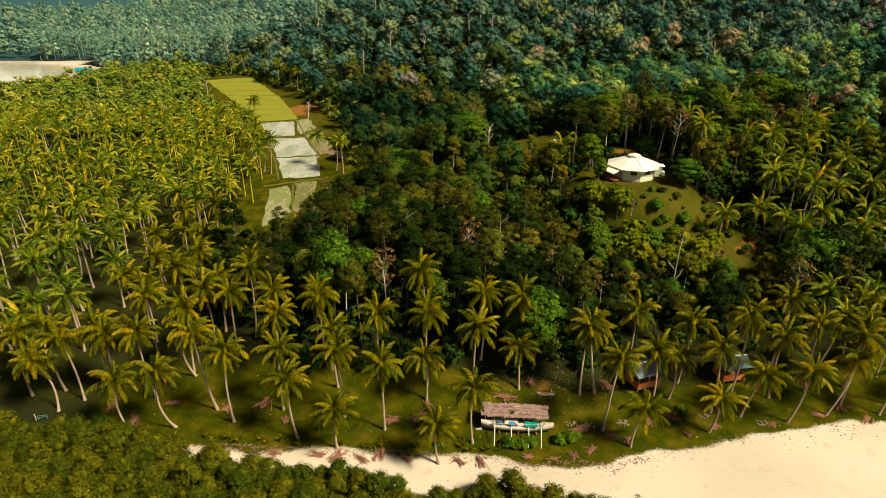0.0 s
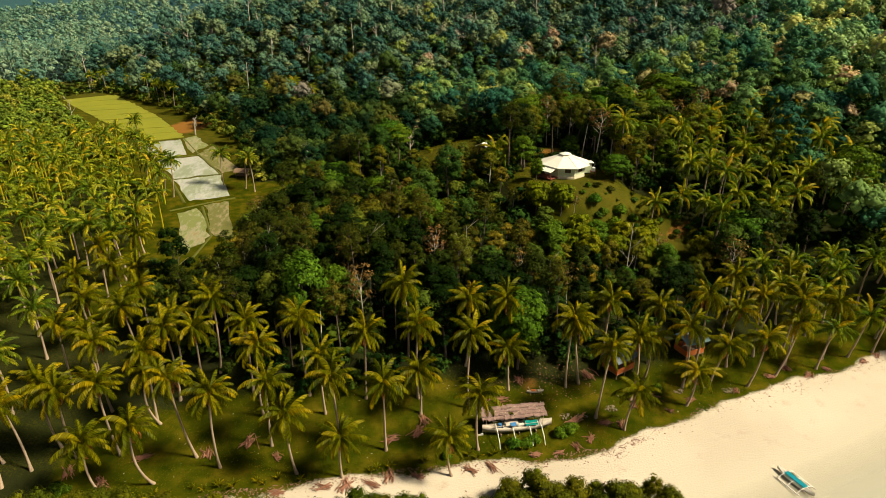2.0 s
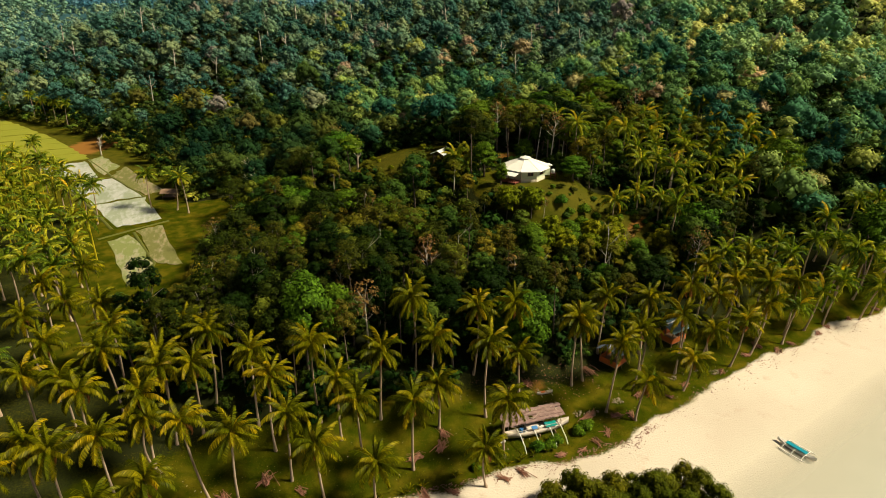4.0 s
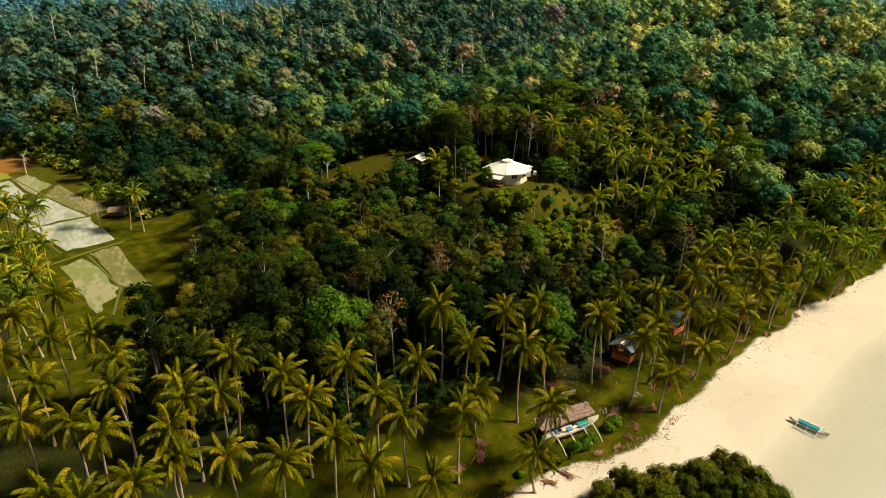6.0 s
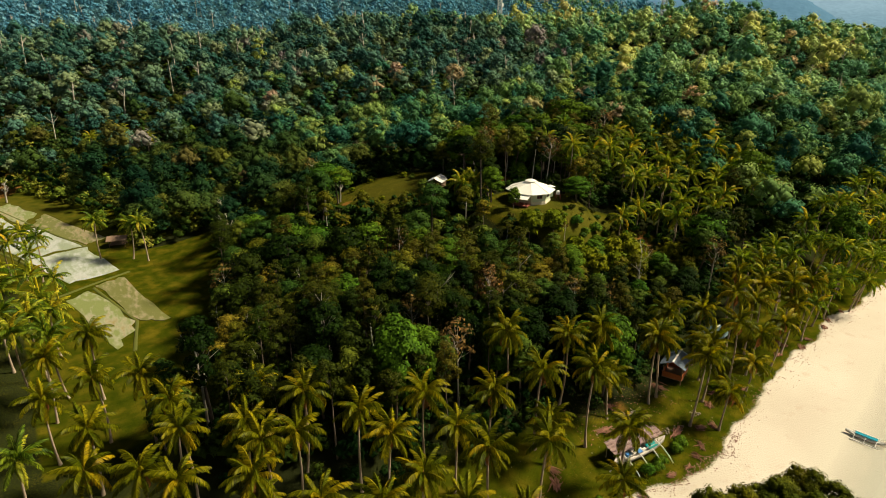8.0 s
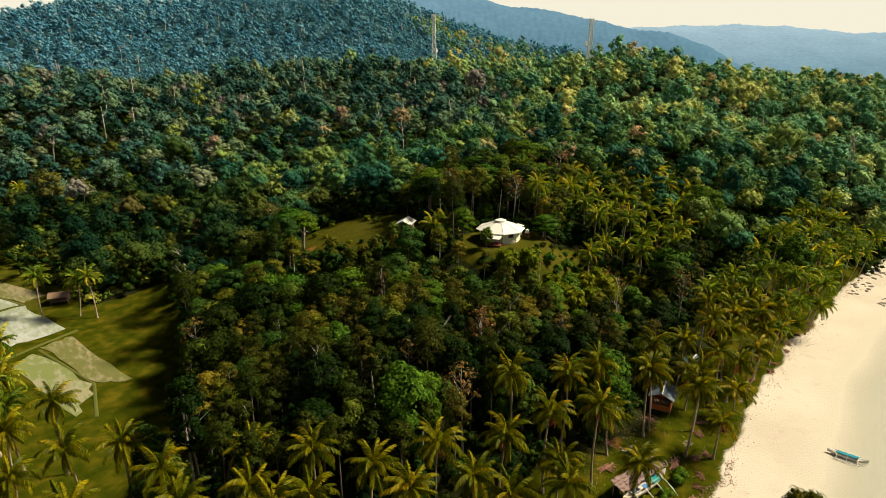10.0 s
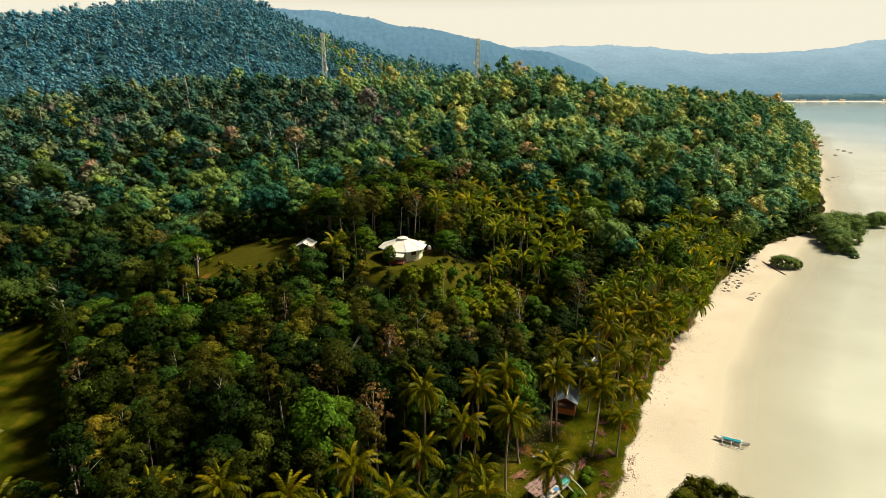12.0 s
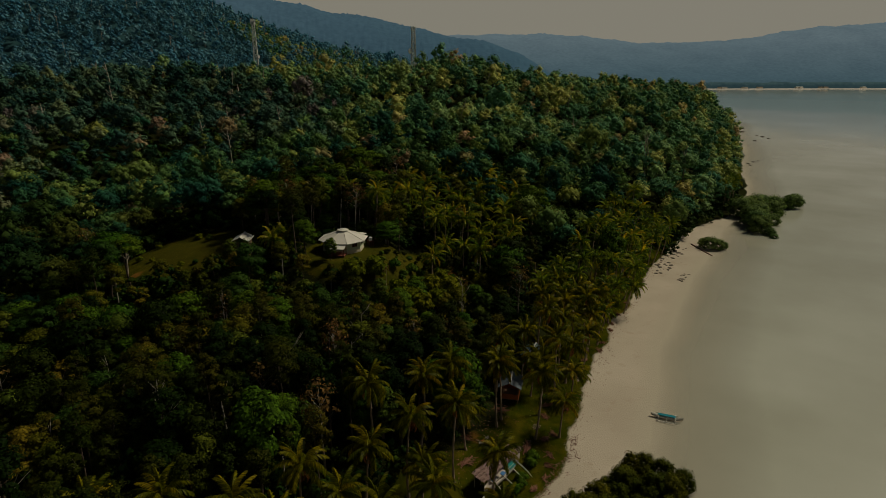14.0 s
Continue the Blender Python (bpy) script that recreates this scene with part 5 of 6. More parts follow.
def bund(points, width, parent):
    """A low earth bank."""
    V, F = tube([(x, y, 1.96) for x, y in points], [width * 0.62] * len(points), 8)
    V = [(p[0], p[1], 1.96 + (p[2] - 1.96) * 0.42) for p in V]
    return part("bund", fast_mesh("bund", V, F), BUND, parent)


def field_patch(name, label, quads, banks):
    root = new(name)
    for corners, mat, z in quads:
        paddy(corners, mat, z, parent=root)
    for pts, w in banks:
        bund(pts, w, root)
    return tagged(root, label, "rice field")


field_patch("stubble_field", "harvested grey-green paddies parted by a grassy bund",
            [([(-47.3, 149), (-42.8, 160.5), (-48.2, 183.4), (-53.4, 180.3)], STUBBLE, 2.1), ([(-41.6, 160.5), (-36, 157), (-40.5, 188), (-46.6, 185.9)], BROWN_STUBBLE, 2.12)],
            [([(-44.9, 147), (-42.2, 160.5), (-47.4, 184.8)], 0.7), ([(-56, 183), (-47, 187.5), (-38.5, 191)], 0.9)])
field_patch("flooded_field", "silvery flooded paddies with narrow earth bunds",
            [([(-52, 191), (-40.1, 193.6), (-45.3, 217), (-59.5, 214.5)], WATER_WET, 2.08), ([(-60, 216), (-46, 218.6), (-56, 245), (-71, 242)], WATER_WET, 2.1),
             ([(-45, 219.5), (-39.5, 222.5), (-52.5, 260), (-56.5, 247.5)], BROWN_STUBBLE, 2.12), ([(-72, 245.5), (-60.5, 248.5), (-67, 275), (-81, 271)], WATER_WET, 2.1),
             ([(-59, 250), (-54.5, 262), (-61.5, 281), (-66, 275.5)], STUBBLE, 2.12)],
            [([(-60.5, 215), (-45, 218)], 0.45), ([(-72, 243.8), (-56, 247.2)], 0.6), ([(-45, 217), (-56, 247), (-66, 277)], 0.8), ([(-53, 189.5), (-60.5, 214), (-72.5, 244), (-82, 272)], 0.8)])
rice_strips, rice_banks = [], []
for k in range(9):
    a, c = k / 9, (k + 0.95) / 9
    west = [Vector((-82, 274)).lerp(Vector((-146, 388)), t) for t in (a, c)]
    east = [Vector((-66, 279)).lerp(Vector((-86, 330)), t * 2).lerp(Vector((-86, 330)).lerp(Vector((-122, 401)), max(0, t * 2 - 1)), 1.0 if t > 0.5 else 0.0) for t in (a, c)]
    rice_strips.append(([tuple(west[0]), tuple(east[0]), tuple(east[1]), tuple(west[1])], RICE, 2.2 + 0.02 * (k % 3)))
    rice_banks.append(([tuple(west[1]), tuple(east[1])], 0.5))
field_patch("rice_field", "ripening yellow-green rice in long narrow strips", rice_strips, rice_banks)


def rice_hut():
    root = new("field_hut")
    for x in (-2, 2):
        for y in (-1.4, 1.4):
            part("post", rodded((x, y, -0.4), (x, y, 2.1), 0.09), TIMBER, root)
    part("floor", boxed((4.2, 3.0, 0.12), (0, 0, 0.7), 0.02), TIMBER, root)
    bm = bmesh.new()
    for s in (-1, 1):
        box(bm, (5.2, 2.3, 0.12), (0, s * 1.02, 2.55), 0.03, Matrix.Translation((0, 0, 0)) @ Matrix.Rotation(0, 4, "X"))
    for v in bm.verts:
        v.co.z -= abs(v.co.y) * 0.45 - 0.45
    part("roof", bm, TIMBER, root, "old brown boarded roof")
    root.matrix_basis = Matrix.Translation((-37.5, 213.5, ground_at(-37.5, 213.5))) @ pose(0, 0, 0, 0, 0, -20)
    return tagged(root, "small open field hut with dark brown roof", "hut")


rice_hut()


# ---- the white-roofed house ----
def house():
    root = new("octagonal_house")
    R, RE, H = 5.5, 6.9, 3.0
    ring = lambda r, z: [Vector((r * math.sin(math.radians(22.5 + 45 * i)), -r * math.cos(math.radians(22.5 + 45 * i)), z)) for i in range(8)]
    bm = bmesh.new()
    bmesh.ops.create_cone(bm, cap_ends=True, segments=8, radius1=5.75, radius2=5.75, depth=0.9, matrix=Matrix.Translation((0, 0, 0.05)) @ Matrix.Rotation(math.radians(22.5), 4, "Z"))
    part("plinth", bm, TRIM_CREAM, root)
    apothem, side = R * math.cos(math.pi / 8), 2 * R * math.sin(math.pi / 8)
    for i in range(8):
        m = Matrix.Rotation(math.radians(45 * i), 4, "Z") @ Matrix.Translation((0, -apothem, 0.5))
        bm = bmesh.new()
        ww, wh, wz, off = 1.5, 1.0, 1.75, (0.15 if i % 2 else 0.4)
        left, right = -side / 2, side / 2
        for x0, x1, z0, z1 in ((left, off - ww / 2, 0, H), (off + ww / 2, right, 0, H), (off - ww / 2, off + ww / 2, 0, wz - wh / 2), (off - ww / 2, off + ww / 2, wz + wh / 2, H)):
            box(bm, (x1 - x0, 0.16, z1 - z0), ((x0 + x1) / 2, 0, (z0 + z1) / 2))
        wall = part("wall", bm, WALL_GREEN, root, "", m)
        part("corner_post", boxed((0.2, 0.2, H), (left, 0, H / 2), 0.02), TRIM_CREAM, root, "", m @ Matrix.Translation((0, -0.03, 0)))
        part("base_band", boxed((side - 0.2, 0.05, 0.45), (0, -0.11, 0.22), 0.01), TRIM_CREAM, root, "", m)
        window = part("window", boxed((ww, 0.03, wh), (off, 0.03, wz)), DARK_GLASS, root, "dark louvred glass window", m)
        bm = bmesh.new()
        for x, z, w, h in ((off, wz + wh / 2, ww + 0.16, 0.1), (off, wz - wh / 2, ww + 0.16, 0.1), (off - ww / 2, wz, 0.1, wh), (off + ww / 2, wz, 0.1, wh), (off, wz, 0.06, wh)):
            box(bm, (w, 0.1, h), (x, -0.07, z))
        part("frame", bm, RED_WOOD, window)
    eave, top, under = ring(RE, 3.25), ring(1.25, 5.35), ring(RE, 3.1)
    for i in range(8):
        j = (i + 1) % 8
        bm = bmesh.new()
        v = [bm.verts.new(p) for p in (eave[i], eave[j], top[j], top[i], under[i], under[j], top[j] - Vector((0, 0, 0.12)), top[i] - Vector((0, 0, 0.12)))]
        for f in ((0, 1, 2, 3), (4, 7, 6, 5), (0, 4, 5, 1), (1, 5, 6, 2), (2, 6, 7, 3), (3, 7, 4, 0)):
            bm.faces.new([v[k] for k in f])
        bmesh.ops.recalc_face_normals(bm, faces=bm.faces)
        roof = part("roof_panel", bm, ROOF_WHITE, root)
        part("ridge_cap", rodded(eave[i] + Vector((0, 0, 0.03)), top[i] + Vector((0, 0, 0.03)), 0.06, None, 6), ROOF_WHITE, root)
    bm = bmesh.new()
    turn = Matrix.Rotation(math.radians(22.5), 4, "Z")
    bmesh.ops.create_cone(bm, cap_ends=True, segments=16, radius1=1.15, radius2=1.15, depth=0.4, matrix=Matrix.Translation((0, 0, 5.4)) @ turn)
    cupola = part("cupola", bm, TRIM_CREAM, root)
    bm = bmesh.new()
    bmesh.ops.create_cone(bm, cap_ends=True, segments=16, radius1=1.6, radius2=0.3, depth=0.45, matrix=Matrix.Translation((0, 0, 5.85)) @ turn)
    part("cupola_cap", bm, ROOF_WHITE, cupola)
    # lean-to porch
    m = Matrix.Rotation(math.radians(-45), 4, "Z") @ Matrix.Translation((0, -apothem, 0))
    slope = m @ Matrix.Translation((0, -1.7, 2.75)) @ Matrix.Rotation(math.radians(14), 4, "X")
    part("porch_roof", boxed((4.4, 3.4, 0.1), (0, 0, 0), 0.02), ROOF_WHITE, root, "", slope)
    part("porch_deck", boxed((4.4, 3.0, 0.25), (0, -1.6, 0.45), 0.03), RED_WOOD, root, "", m)
    for x in (-2.0, 0, 2.0):
        part("porch_post", rodded((x, -3.0, -0.6), (x, -3.0, 2.4), 0.07), RED_WOOD, root, "", m)
    for z in (0.85, 1.15, 1.45):
        part("porch_rail", boxed((4.3, 0.06, 0.09), (0, -3.0, z), 0.01), RED_WOOD, root, "", m)
    for k in range(12):
        part("baluster", boxed((0.07, 0.05, 0.85), (-2.0 + k * 0.364, -3.0, 1.0)), RED_WOOD, root, "", m)
    # back wing
    m = Matrix.Rotation(math.radians(100), 4, "Z") @ Matrix.Translation((0, -apothem, 0))
    part("wing_roof", boxed((2.6, 2.4, 0.1), (0, -1.5, 3.15), 0.02), ROOF_WHITE, root, "", m)
    part("wing_wall", boxed((2.2, 1.8, 2.7), (0, -1.2, 1.75), 0.02), WALL_GREEN, root, "", m)
    root.matrix_basis = Matrix.Translation((41.8, 130.7, 21.85)) @ pose(0, 0, 0, 0, 0, -17.5) @ Matrix.Scale(0.85, 4)
    return tagged(root, "octagonal pale green house with bright white roof and cupola", "house")


house()


def water_tank():
    root = new("water_tank")
    for x in (-0.7, 0.7):
        for y in (-0.7, 0.7):
            part("leg", boxed((0.16, 0.16, 2.0), (x, y, 0.9), 0.02), RED_WOOD, root)
    part("platform", boxed((1.8, 1.8, 0.14), (0, 0, 1.9), 0.02), RED_WOOD, root)
    for z in (0.5, 1.3):
        part("brace", boxed((1.5, 0.08, 0.1), (0, -0.74, z), 0.01), RED_WOOD, root)
    bm = bmesh.new()
    bmesh.ops.create_cone(bm, cap_ends=True, segments=16, radius1=0.6, radius2=0.6, depth=1.1, matrix=Matrix.Translation((0, 0, 2.52)))
    bmesh.ops.create_cone(bm, cap_ends=True, segments=16, radius1=0.6, radius2=0.2, depth=0.22, matrix=Matrix.Translation((0, 0, 3.18)))
    part("tank", bm, DISH, root, "white plastic tank")
    root.matrix_basis = Matrix.Translation((47.2, 126.9, ground_at(47.2, 126.9) - 0.05)) @ pose(0, 0, 0, 0, 0, -30) @ Matrix.Scale(0.72, 4)
    return tagged(root, "white water tank on a red-brown timber stand by the house", "water tank")


water_tank()


def gable_hut(name, label, x, y, turn, w, d, h, lift, roof_mat, wall_mat, low_boards=False, cap=None):
    """A small gabled building on posts, with parts."""
    root = new(name)
    for px in (-w / 2 + 0.15, 0, w / 2 - 0.15):
        for py in (-d / 2 + 0.15, d / 2 - 0.15):
            part("post", boxed((0.16, 0.16, h + lift + 0.4), (px, py, (h + lift) / 2 - 0.2), 0.02), TIMBER, root)
    if lift:
        part("floor", boxed((w, d, 0.14), (0, 0, lift), 0.02), TIMBER, root)
    wall_h = 1.0 if low_boards else h
    for s in (-1, 1):
        part("wall", boxed((w - 0.1, 0.08, wall_h), (0, s * (d / 2 - 0.06), lift + 0.07 + wall_h / 2), 0.01), wall_mat, root)
        part("wall", boxed((0.08, d - 0.3, wall_h), (s * (w / 2 - 0.06), 0, lift + 0.07 + wall_h / 2), 0.01), wall_mat, root)
    rise = d * 0.3
    for s in (-1, 1):
        bm = bmesh.new()
        run, ribs = math.hypot(d / 2 + 0.5, rise), int((w + 1.0) / 0.15)
        rows = [[bm.verts.new((-w / 2 - 0.5 + (w + 1.0) * k / ribs, yy, zz + (0.05 if k % 2 else 0.0))) for k in range(ribs + 1)] for yy, zz in ((-run / 2, 0), (run / 2, 0), (run / 2, -0.06), (-run / 2, -0.06))]
        for q in range(4):
            for k in range(ribs):
                bm.faces.new((rows[q][k], rows[q][k + 1], rows[(q + 1) % 4][k + 1], rows[(q + 1) % 4][k]))
        m = Matrix.Translation((0, s * (d / 4 + 0.25), lift + h + 0.35 + rise / 2)) @ Matrix.Rotation(-s * math.atan2(rise, d / 2 + 0.5), 4, "X")
        part("roof_slope", bm, roof_mat, root, "", m)
    part("ridge", boxed((w + 1.1, 0.32, 0.1), (0, 0, lift + h + 0.43 + rise), 0.03), cap or roof_mat, root)
    root.matrix_basis = Matrix.Translation((x, y, ground_at(x, y))) @ pose(0, 0, 0, 0, 0, turn)
    return tagged(root, label, "hut" if "hut" in name else "shed")


gable_hut("beach_hut", "beach hut with slate blue metal roof and orange boards", 31.8, 80.8, 20, 4.2, 3.4, 2.2, 0.5, BLUE_ROOF, ORANGE, True, BOAT_WHITE)
gable_hut("beach_hut", "beach hut under palms with teal-blue roof and orange boards", 46.6, 83.0, 10, 4.0, 3.2, 2.2, 0.4, GREY_TEAL, ORANGE, True, BOAT_WHITE)
gable_hut("garden_shed", "small shed with bright white metal roof among trees", 29.5, 151.5, 35, 4.0, 3.2, 2.2, 0, ROOF_WHITE, TIMBER)
gable_hut("hill_hut", "small pale-roofed hut on the wooded hilltop", 165.2, 184.8, 30, 4.4, 3.6, 2.6, 8.0, ROOF_WHITE, TIMBER)
gable_hut("lagoon_hut", "low teal-roofed hut at the edge of the lagoon", -241, 425, 10, 9, 5, 2.2, 0.6, TEAL, BOAT_WHITE)


# ---- boats ----
def hull_mesh(length, beam, depth, rise, keel=0.0):
    """A slim double-ended hull, open on top, with a thick side."""
    V, F = [], []
    n = 15
    for i in range(n):
        t = -1 + 2 * i / (n - 1)
        w = beam / 2 * (1 - abs(t) ** 2.6) + 0.02
        top = depth + rise * abs(t) ** 3
        low = rise * 0.75 * abs(t) ** 3 + keel
        x = t * length / 2
        for y, z in ((-w, top), (-w * 0.92, low + (top - low) * 0.45), (-w * 0.3, low), (w * 0.3, low), (w * 0.92, low + (top - low) * 0.45), (w, top), (w * 0.8, top), (w * 0.6, low + 0.14), (-w * 0.6, low + 0.14), (-w * 0.8, top)):
            V.append((x, y, z))
    for i in range(n - 1):
        for k in range(10):
            a, b = i * 10 + k, i * 10 + (k + 1) % 10
            F.append((a, b, b + 10, a + 10))
    return fast_mesh("hull", V, F)


def small_outrigger():
    root = new("outrigger_boat")
    part("hull", hull_mesh(5.8, 0.85, 0.5, 0.4), BOAT_WHITE, root, "slim white painted hull")
    bm = bmesh.new()
    box(bm, (3.1, 0.8, 0.06), (0, 0.05, 0.86), 0.02)
    for v in bm.verts:
        v.co.z -= abs(v.co.y) * 0.35
    part("cover", bm, TEAL, root, "bright teal canopy")
    for x in (-1.5, 0, 1.5):
        for y in (-0.33, 0.33):
            part("stanchion", rodded((x, y, 0.4), (x, y, 0.9), 0.025), BOAT_WHITE, root)
        part("cross_beam", fast_mesh("cross_beam", *tube([(x, -1.5, 0.22), (x, -0.9, 0.55), (x, 0, 0.66), (x, 0.9, 0.55), (x, 1.5, 0.22)], [0.065] * 5, 6)), BOAT_WHITE, root)
    for y in (-1.5, 1.5):
        part("float", fast_mesh("float", *tube([(-2.0, y, 0.2), (-1.6, y, 0.14), (1.6, y, 0.14), (2.0, y, 0.2)], [0.04, 0.09, 0.09, 0.04], 6)), BOAT_WHITE, root)
    root.matrix_basis = Matrix.Translation((45.0, 54.6, -0.14)) @ pose(0, 0, 0, 0, 0, -80)
    return tagged(root, "small white outrigger boat with teal canopy afloat in shallows", "boat")


small_outrigger()


def beached_boat():
    root = new("beached_outrigger_boat")
    part("hull", hull_mesh(10.6, 1.5, 1.15, 0.55, 0.05), OLD_PAINT, root, "peeling white wooden hull")
    part("deck", boxed((6.4, 1.15, 0.06), (0.3, 0, 0.85), 0.01), TIMBER, root)
    part("cabin", boxed((2.0, 1.1, 0.75), (-0.9, 0.05, 1.25), 0.06), OLD_PAINT, root, "low white deckhouse")
    part("tarpaulin", boxed((1.9, 1.0, 0.12), (2.0, -0.12, 1.5), 0.05), TARP, root, "teal tarpaulin over the stern", pose(0, 0, 0, 8, 0, 0))
    part("drum", rodded((-2.6, 0.1, 0.85), (-2.6, 0.1, 1.5), 0.28, None, 12), BLUE, root, "blue plastic drum")
    part("box", boxed((0.6, 0.5, 0.4), (0.7, -0.2, 1.1), 0.03), BOAT_WHITE, root)
    part("engine", boxed((0.7, 0.45, 0.5), (0.4, 0.2, 1.15), 0.08), DARK_GLASS, root)
    part("stem_fin", boxed((0.9, 0.1, 0.9), (-5.35, 0, 1.35), 0.03), BOAT_WHITE, root, "upswept prow board", pose(0, 0, 0, 0, -18, 0))
    for k, x in enumerate((-3.3, -0.9, 1.6, 3.4)):
        part("outrigger_arm", fast_mesh("outrigger_arm", *tube([(x, 1.9, 0.5), (x, 0.8, 1.3), (x, 0, 1.42), (x, -1.2, 1.15), (x, -2.6, 0.45), (x - 0.1, -3.5, -0.15)], [0.06, 0.07, 0.08, 0.08, 0.07, 0.05], 6)), BOAT_WHITE, root)
    for k, x in enumerate((-3.6, -2.2, -0.2, 1.0, 2.6, 3.7)):
        for y in (-0.55, 0.55):
            part("stanchion", rodded((x, y, 0.9), (x + 0.05, y * 0.95, 1.75 + 0.2 * (k % 2)), 0.045, 0.035, 6), OLD_PAINT, root)
    for y in (-0.6, 0.6):
        part("side_rail", rodded((-3.8, y, 1.6), (3.8, y, 1.62), 0.035, None, 6), OLD_PAINT, root)
    for x, y, w, h in ((-2.0, -0.3, 0.5, 0.35), (0.2, -0.35, 0.45, 0.5), (1.35, -0.3, 0.55, 0.3), (3.0, 0.1, 0.7, 0.35)):
        part("crate", boxed((w, 0.45, h), (x, y, 0.88 + h / 2), 0.03), BOAT_WHITE, root)
    part("blue_sheet", boxed((0.9, 0.7, 0.08), (-0.75, -0.35, 1.68), 0.03), BLUE, root, "blue plastic sheet on the deckhouse", pose(0, 0, 0, 5, 0, 0))
    for x in (-2.6, 0.2, 2.8):
        part("trestle", boxed((0.18, 1.5, 0.35), (x, 0, -0.02), 0.02), TIMBER, root)
    root.matrix_basis = Matrix.Translation((10.9, 71.7, ground_at(10.9, 71.7) + 0.12)) @ pose(0, 0, 0, 0, 0, -4)
    return tagged(root, "old white outrigger boat laid up on grass under thatch", "boat")


def thatched_shelter():
    root = new("thatched_shelter")
    for x in (-4.6, -1.6, 1.5, 4.6):
        for y, h in ((-1.3, 2.6), (1.3, 3.2)):
            part("post", rodded((x, y, -0.3), (x + 0.1, y, h + 0.5), 0.075, 0.06), BAMBOO, root)
    for y, z in ((-1.3, 2.6), (1.3, 3.2), (0.0, 2.9)):
        part("purlin", rodded((-5.0, y, z), (5.0, y, z), 0.06), BAMBOO, root)
    rng = rng_of(77)
    pitch = math.atan2(0.6, 2.6)
    for row in range(4):
        for k in range(12):
            if rng.random() < 0.06:
                continue
            x, y = -4.75 + k * 0.86 + rng.normal() * 0.06, -1.25 + row * 0.78 + rng.normal() * 0.05
            V, F = [], []
            for s in range(11):
                sx = (s - 5) * 0.098
                top, low = 0.45 + rng.random() * 0.08, -0.5 - rng.random() * 0.25
                V += [(sx, top, 0.07 + rng.normal() * 0.01), (sx, 0, 0.05 + rng.normal() * 0.02), (sx + rng.normal() * 0.02, low, rng.normal() * 0.03), (sx, low + 0.05, -0.06), (sx, top, 0.0)]
            for s in range(10):
                for e in range(5):
                    a, c = s * 5 + e, s * 5 + (e + 1) % 5
                    F.append((a, c, c + 5, a + 5))
            m = Matrix.Translation((x, y, 2.95 + y * 0.23 + 0.05 + rng.random() * 0.12)) @ pose(0, 0, 0, math.degrees(pitch) - 6 + rng.normal() * 5, rng.normal() * 4, rng.normal() * 11)
            part("thatch_panel", fast_mesh("thatch_panel", V, F), THATCH, root, "", m)
    for k in range(20):
        x, y = rng.uniform(-4.6, 4.4), rng.uniform(-1.4, 1.0)
        part("loose_pole", rodded((x, y, 3.1 + y * 0.23), (x + rng.uniform(-1.6, 1.6), y + rng.uniform(-0.9, 0.9), 3.25 + y * 0.23 + 0.3 * rng.random()), 0.035, 0.025, 5), BAMBOO, root)
    root.matrix_basis = Matrix.Translation((10.6, 72.9, ground_at(10.6, 72.9))) @ pose(0, 0, 0, 0, 0, -5) @ Matrix.Diagonal((0.94, 0.72, 0.86, 1))
    return tagged(root, "open shelter of bamboo poles and ragged brown thatch", "shelter")


def small_wreck():
    root = new("small_canoe")
    part("hull", hull_mesh(2.7, 0.5, 0.4, 0.2), OLD_PAINT, root, "worn white hull")
    part("thwart", boxed((0.25, 0.55, 0.05), (0.3, 0, 0.4), 0.01), TIMBER, root)
    part("heap", boxed((0.8, 0.4, 0.25), (-0.3, 0.05, 0.42), 0.08), ORANGE, root, "rusty orange bundle")
    for x in (-0.9, 0.9):
        part("arm", rodded((x, -1.1, 0.3), (x, 0.9, 0.55), 0.04), BAMBOO, root)
    root.matrix_basis = Matrix.Translation((16.0, 77.9, ground_at(16.0, 77.9) + 0.02)) @ pose(0, 0, 0, 0, 0, -8)
    return tagged(root, "small white canoe drawn up on bare ground", "boat")


beached_boat()
thatched_shelter()
small_wreck()


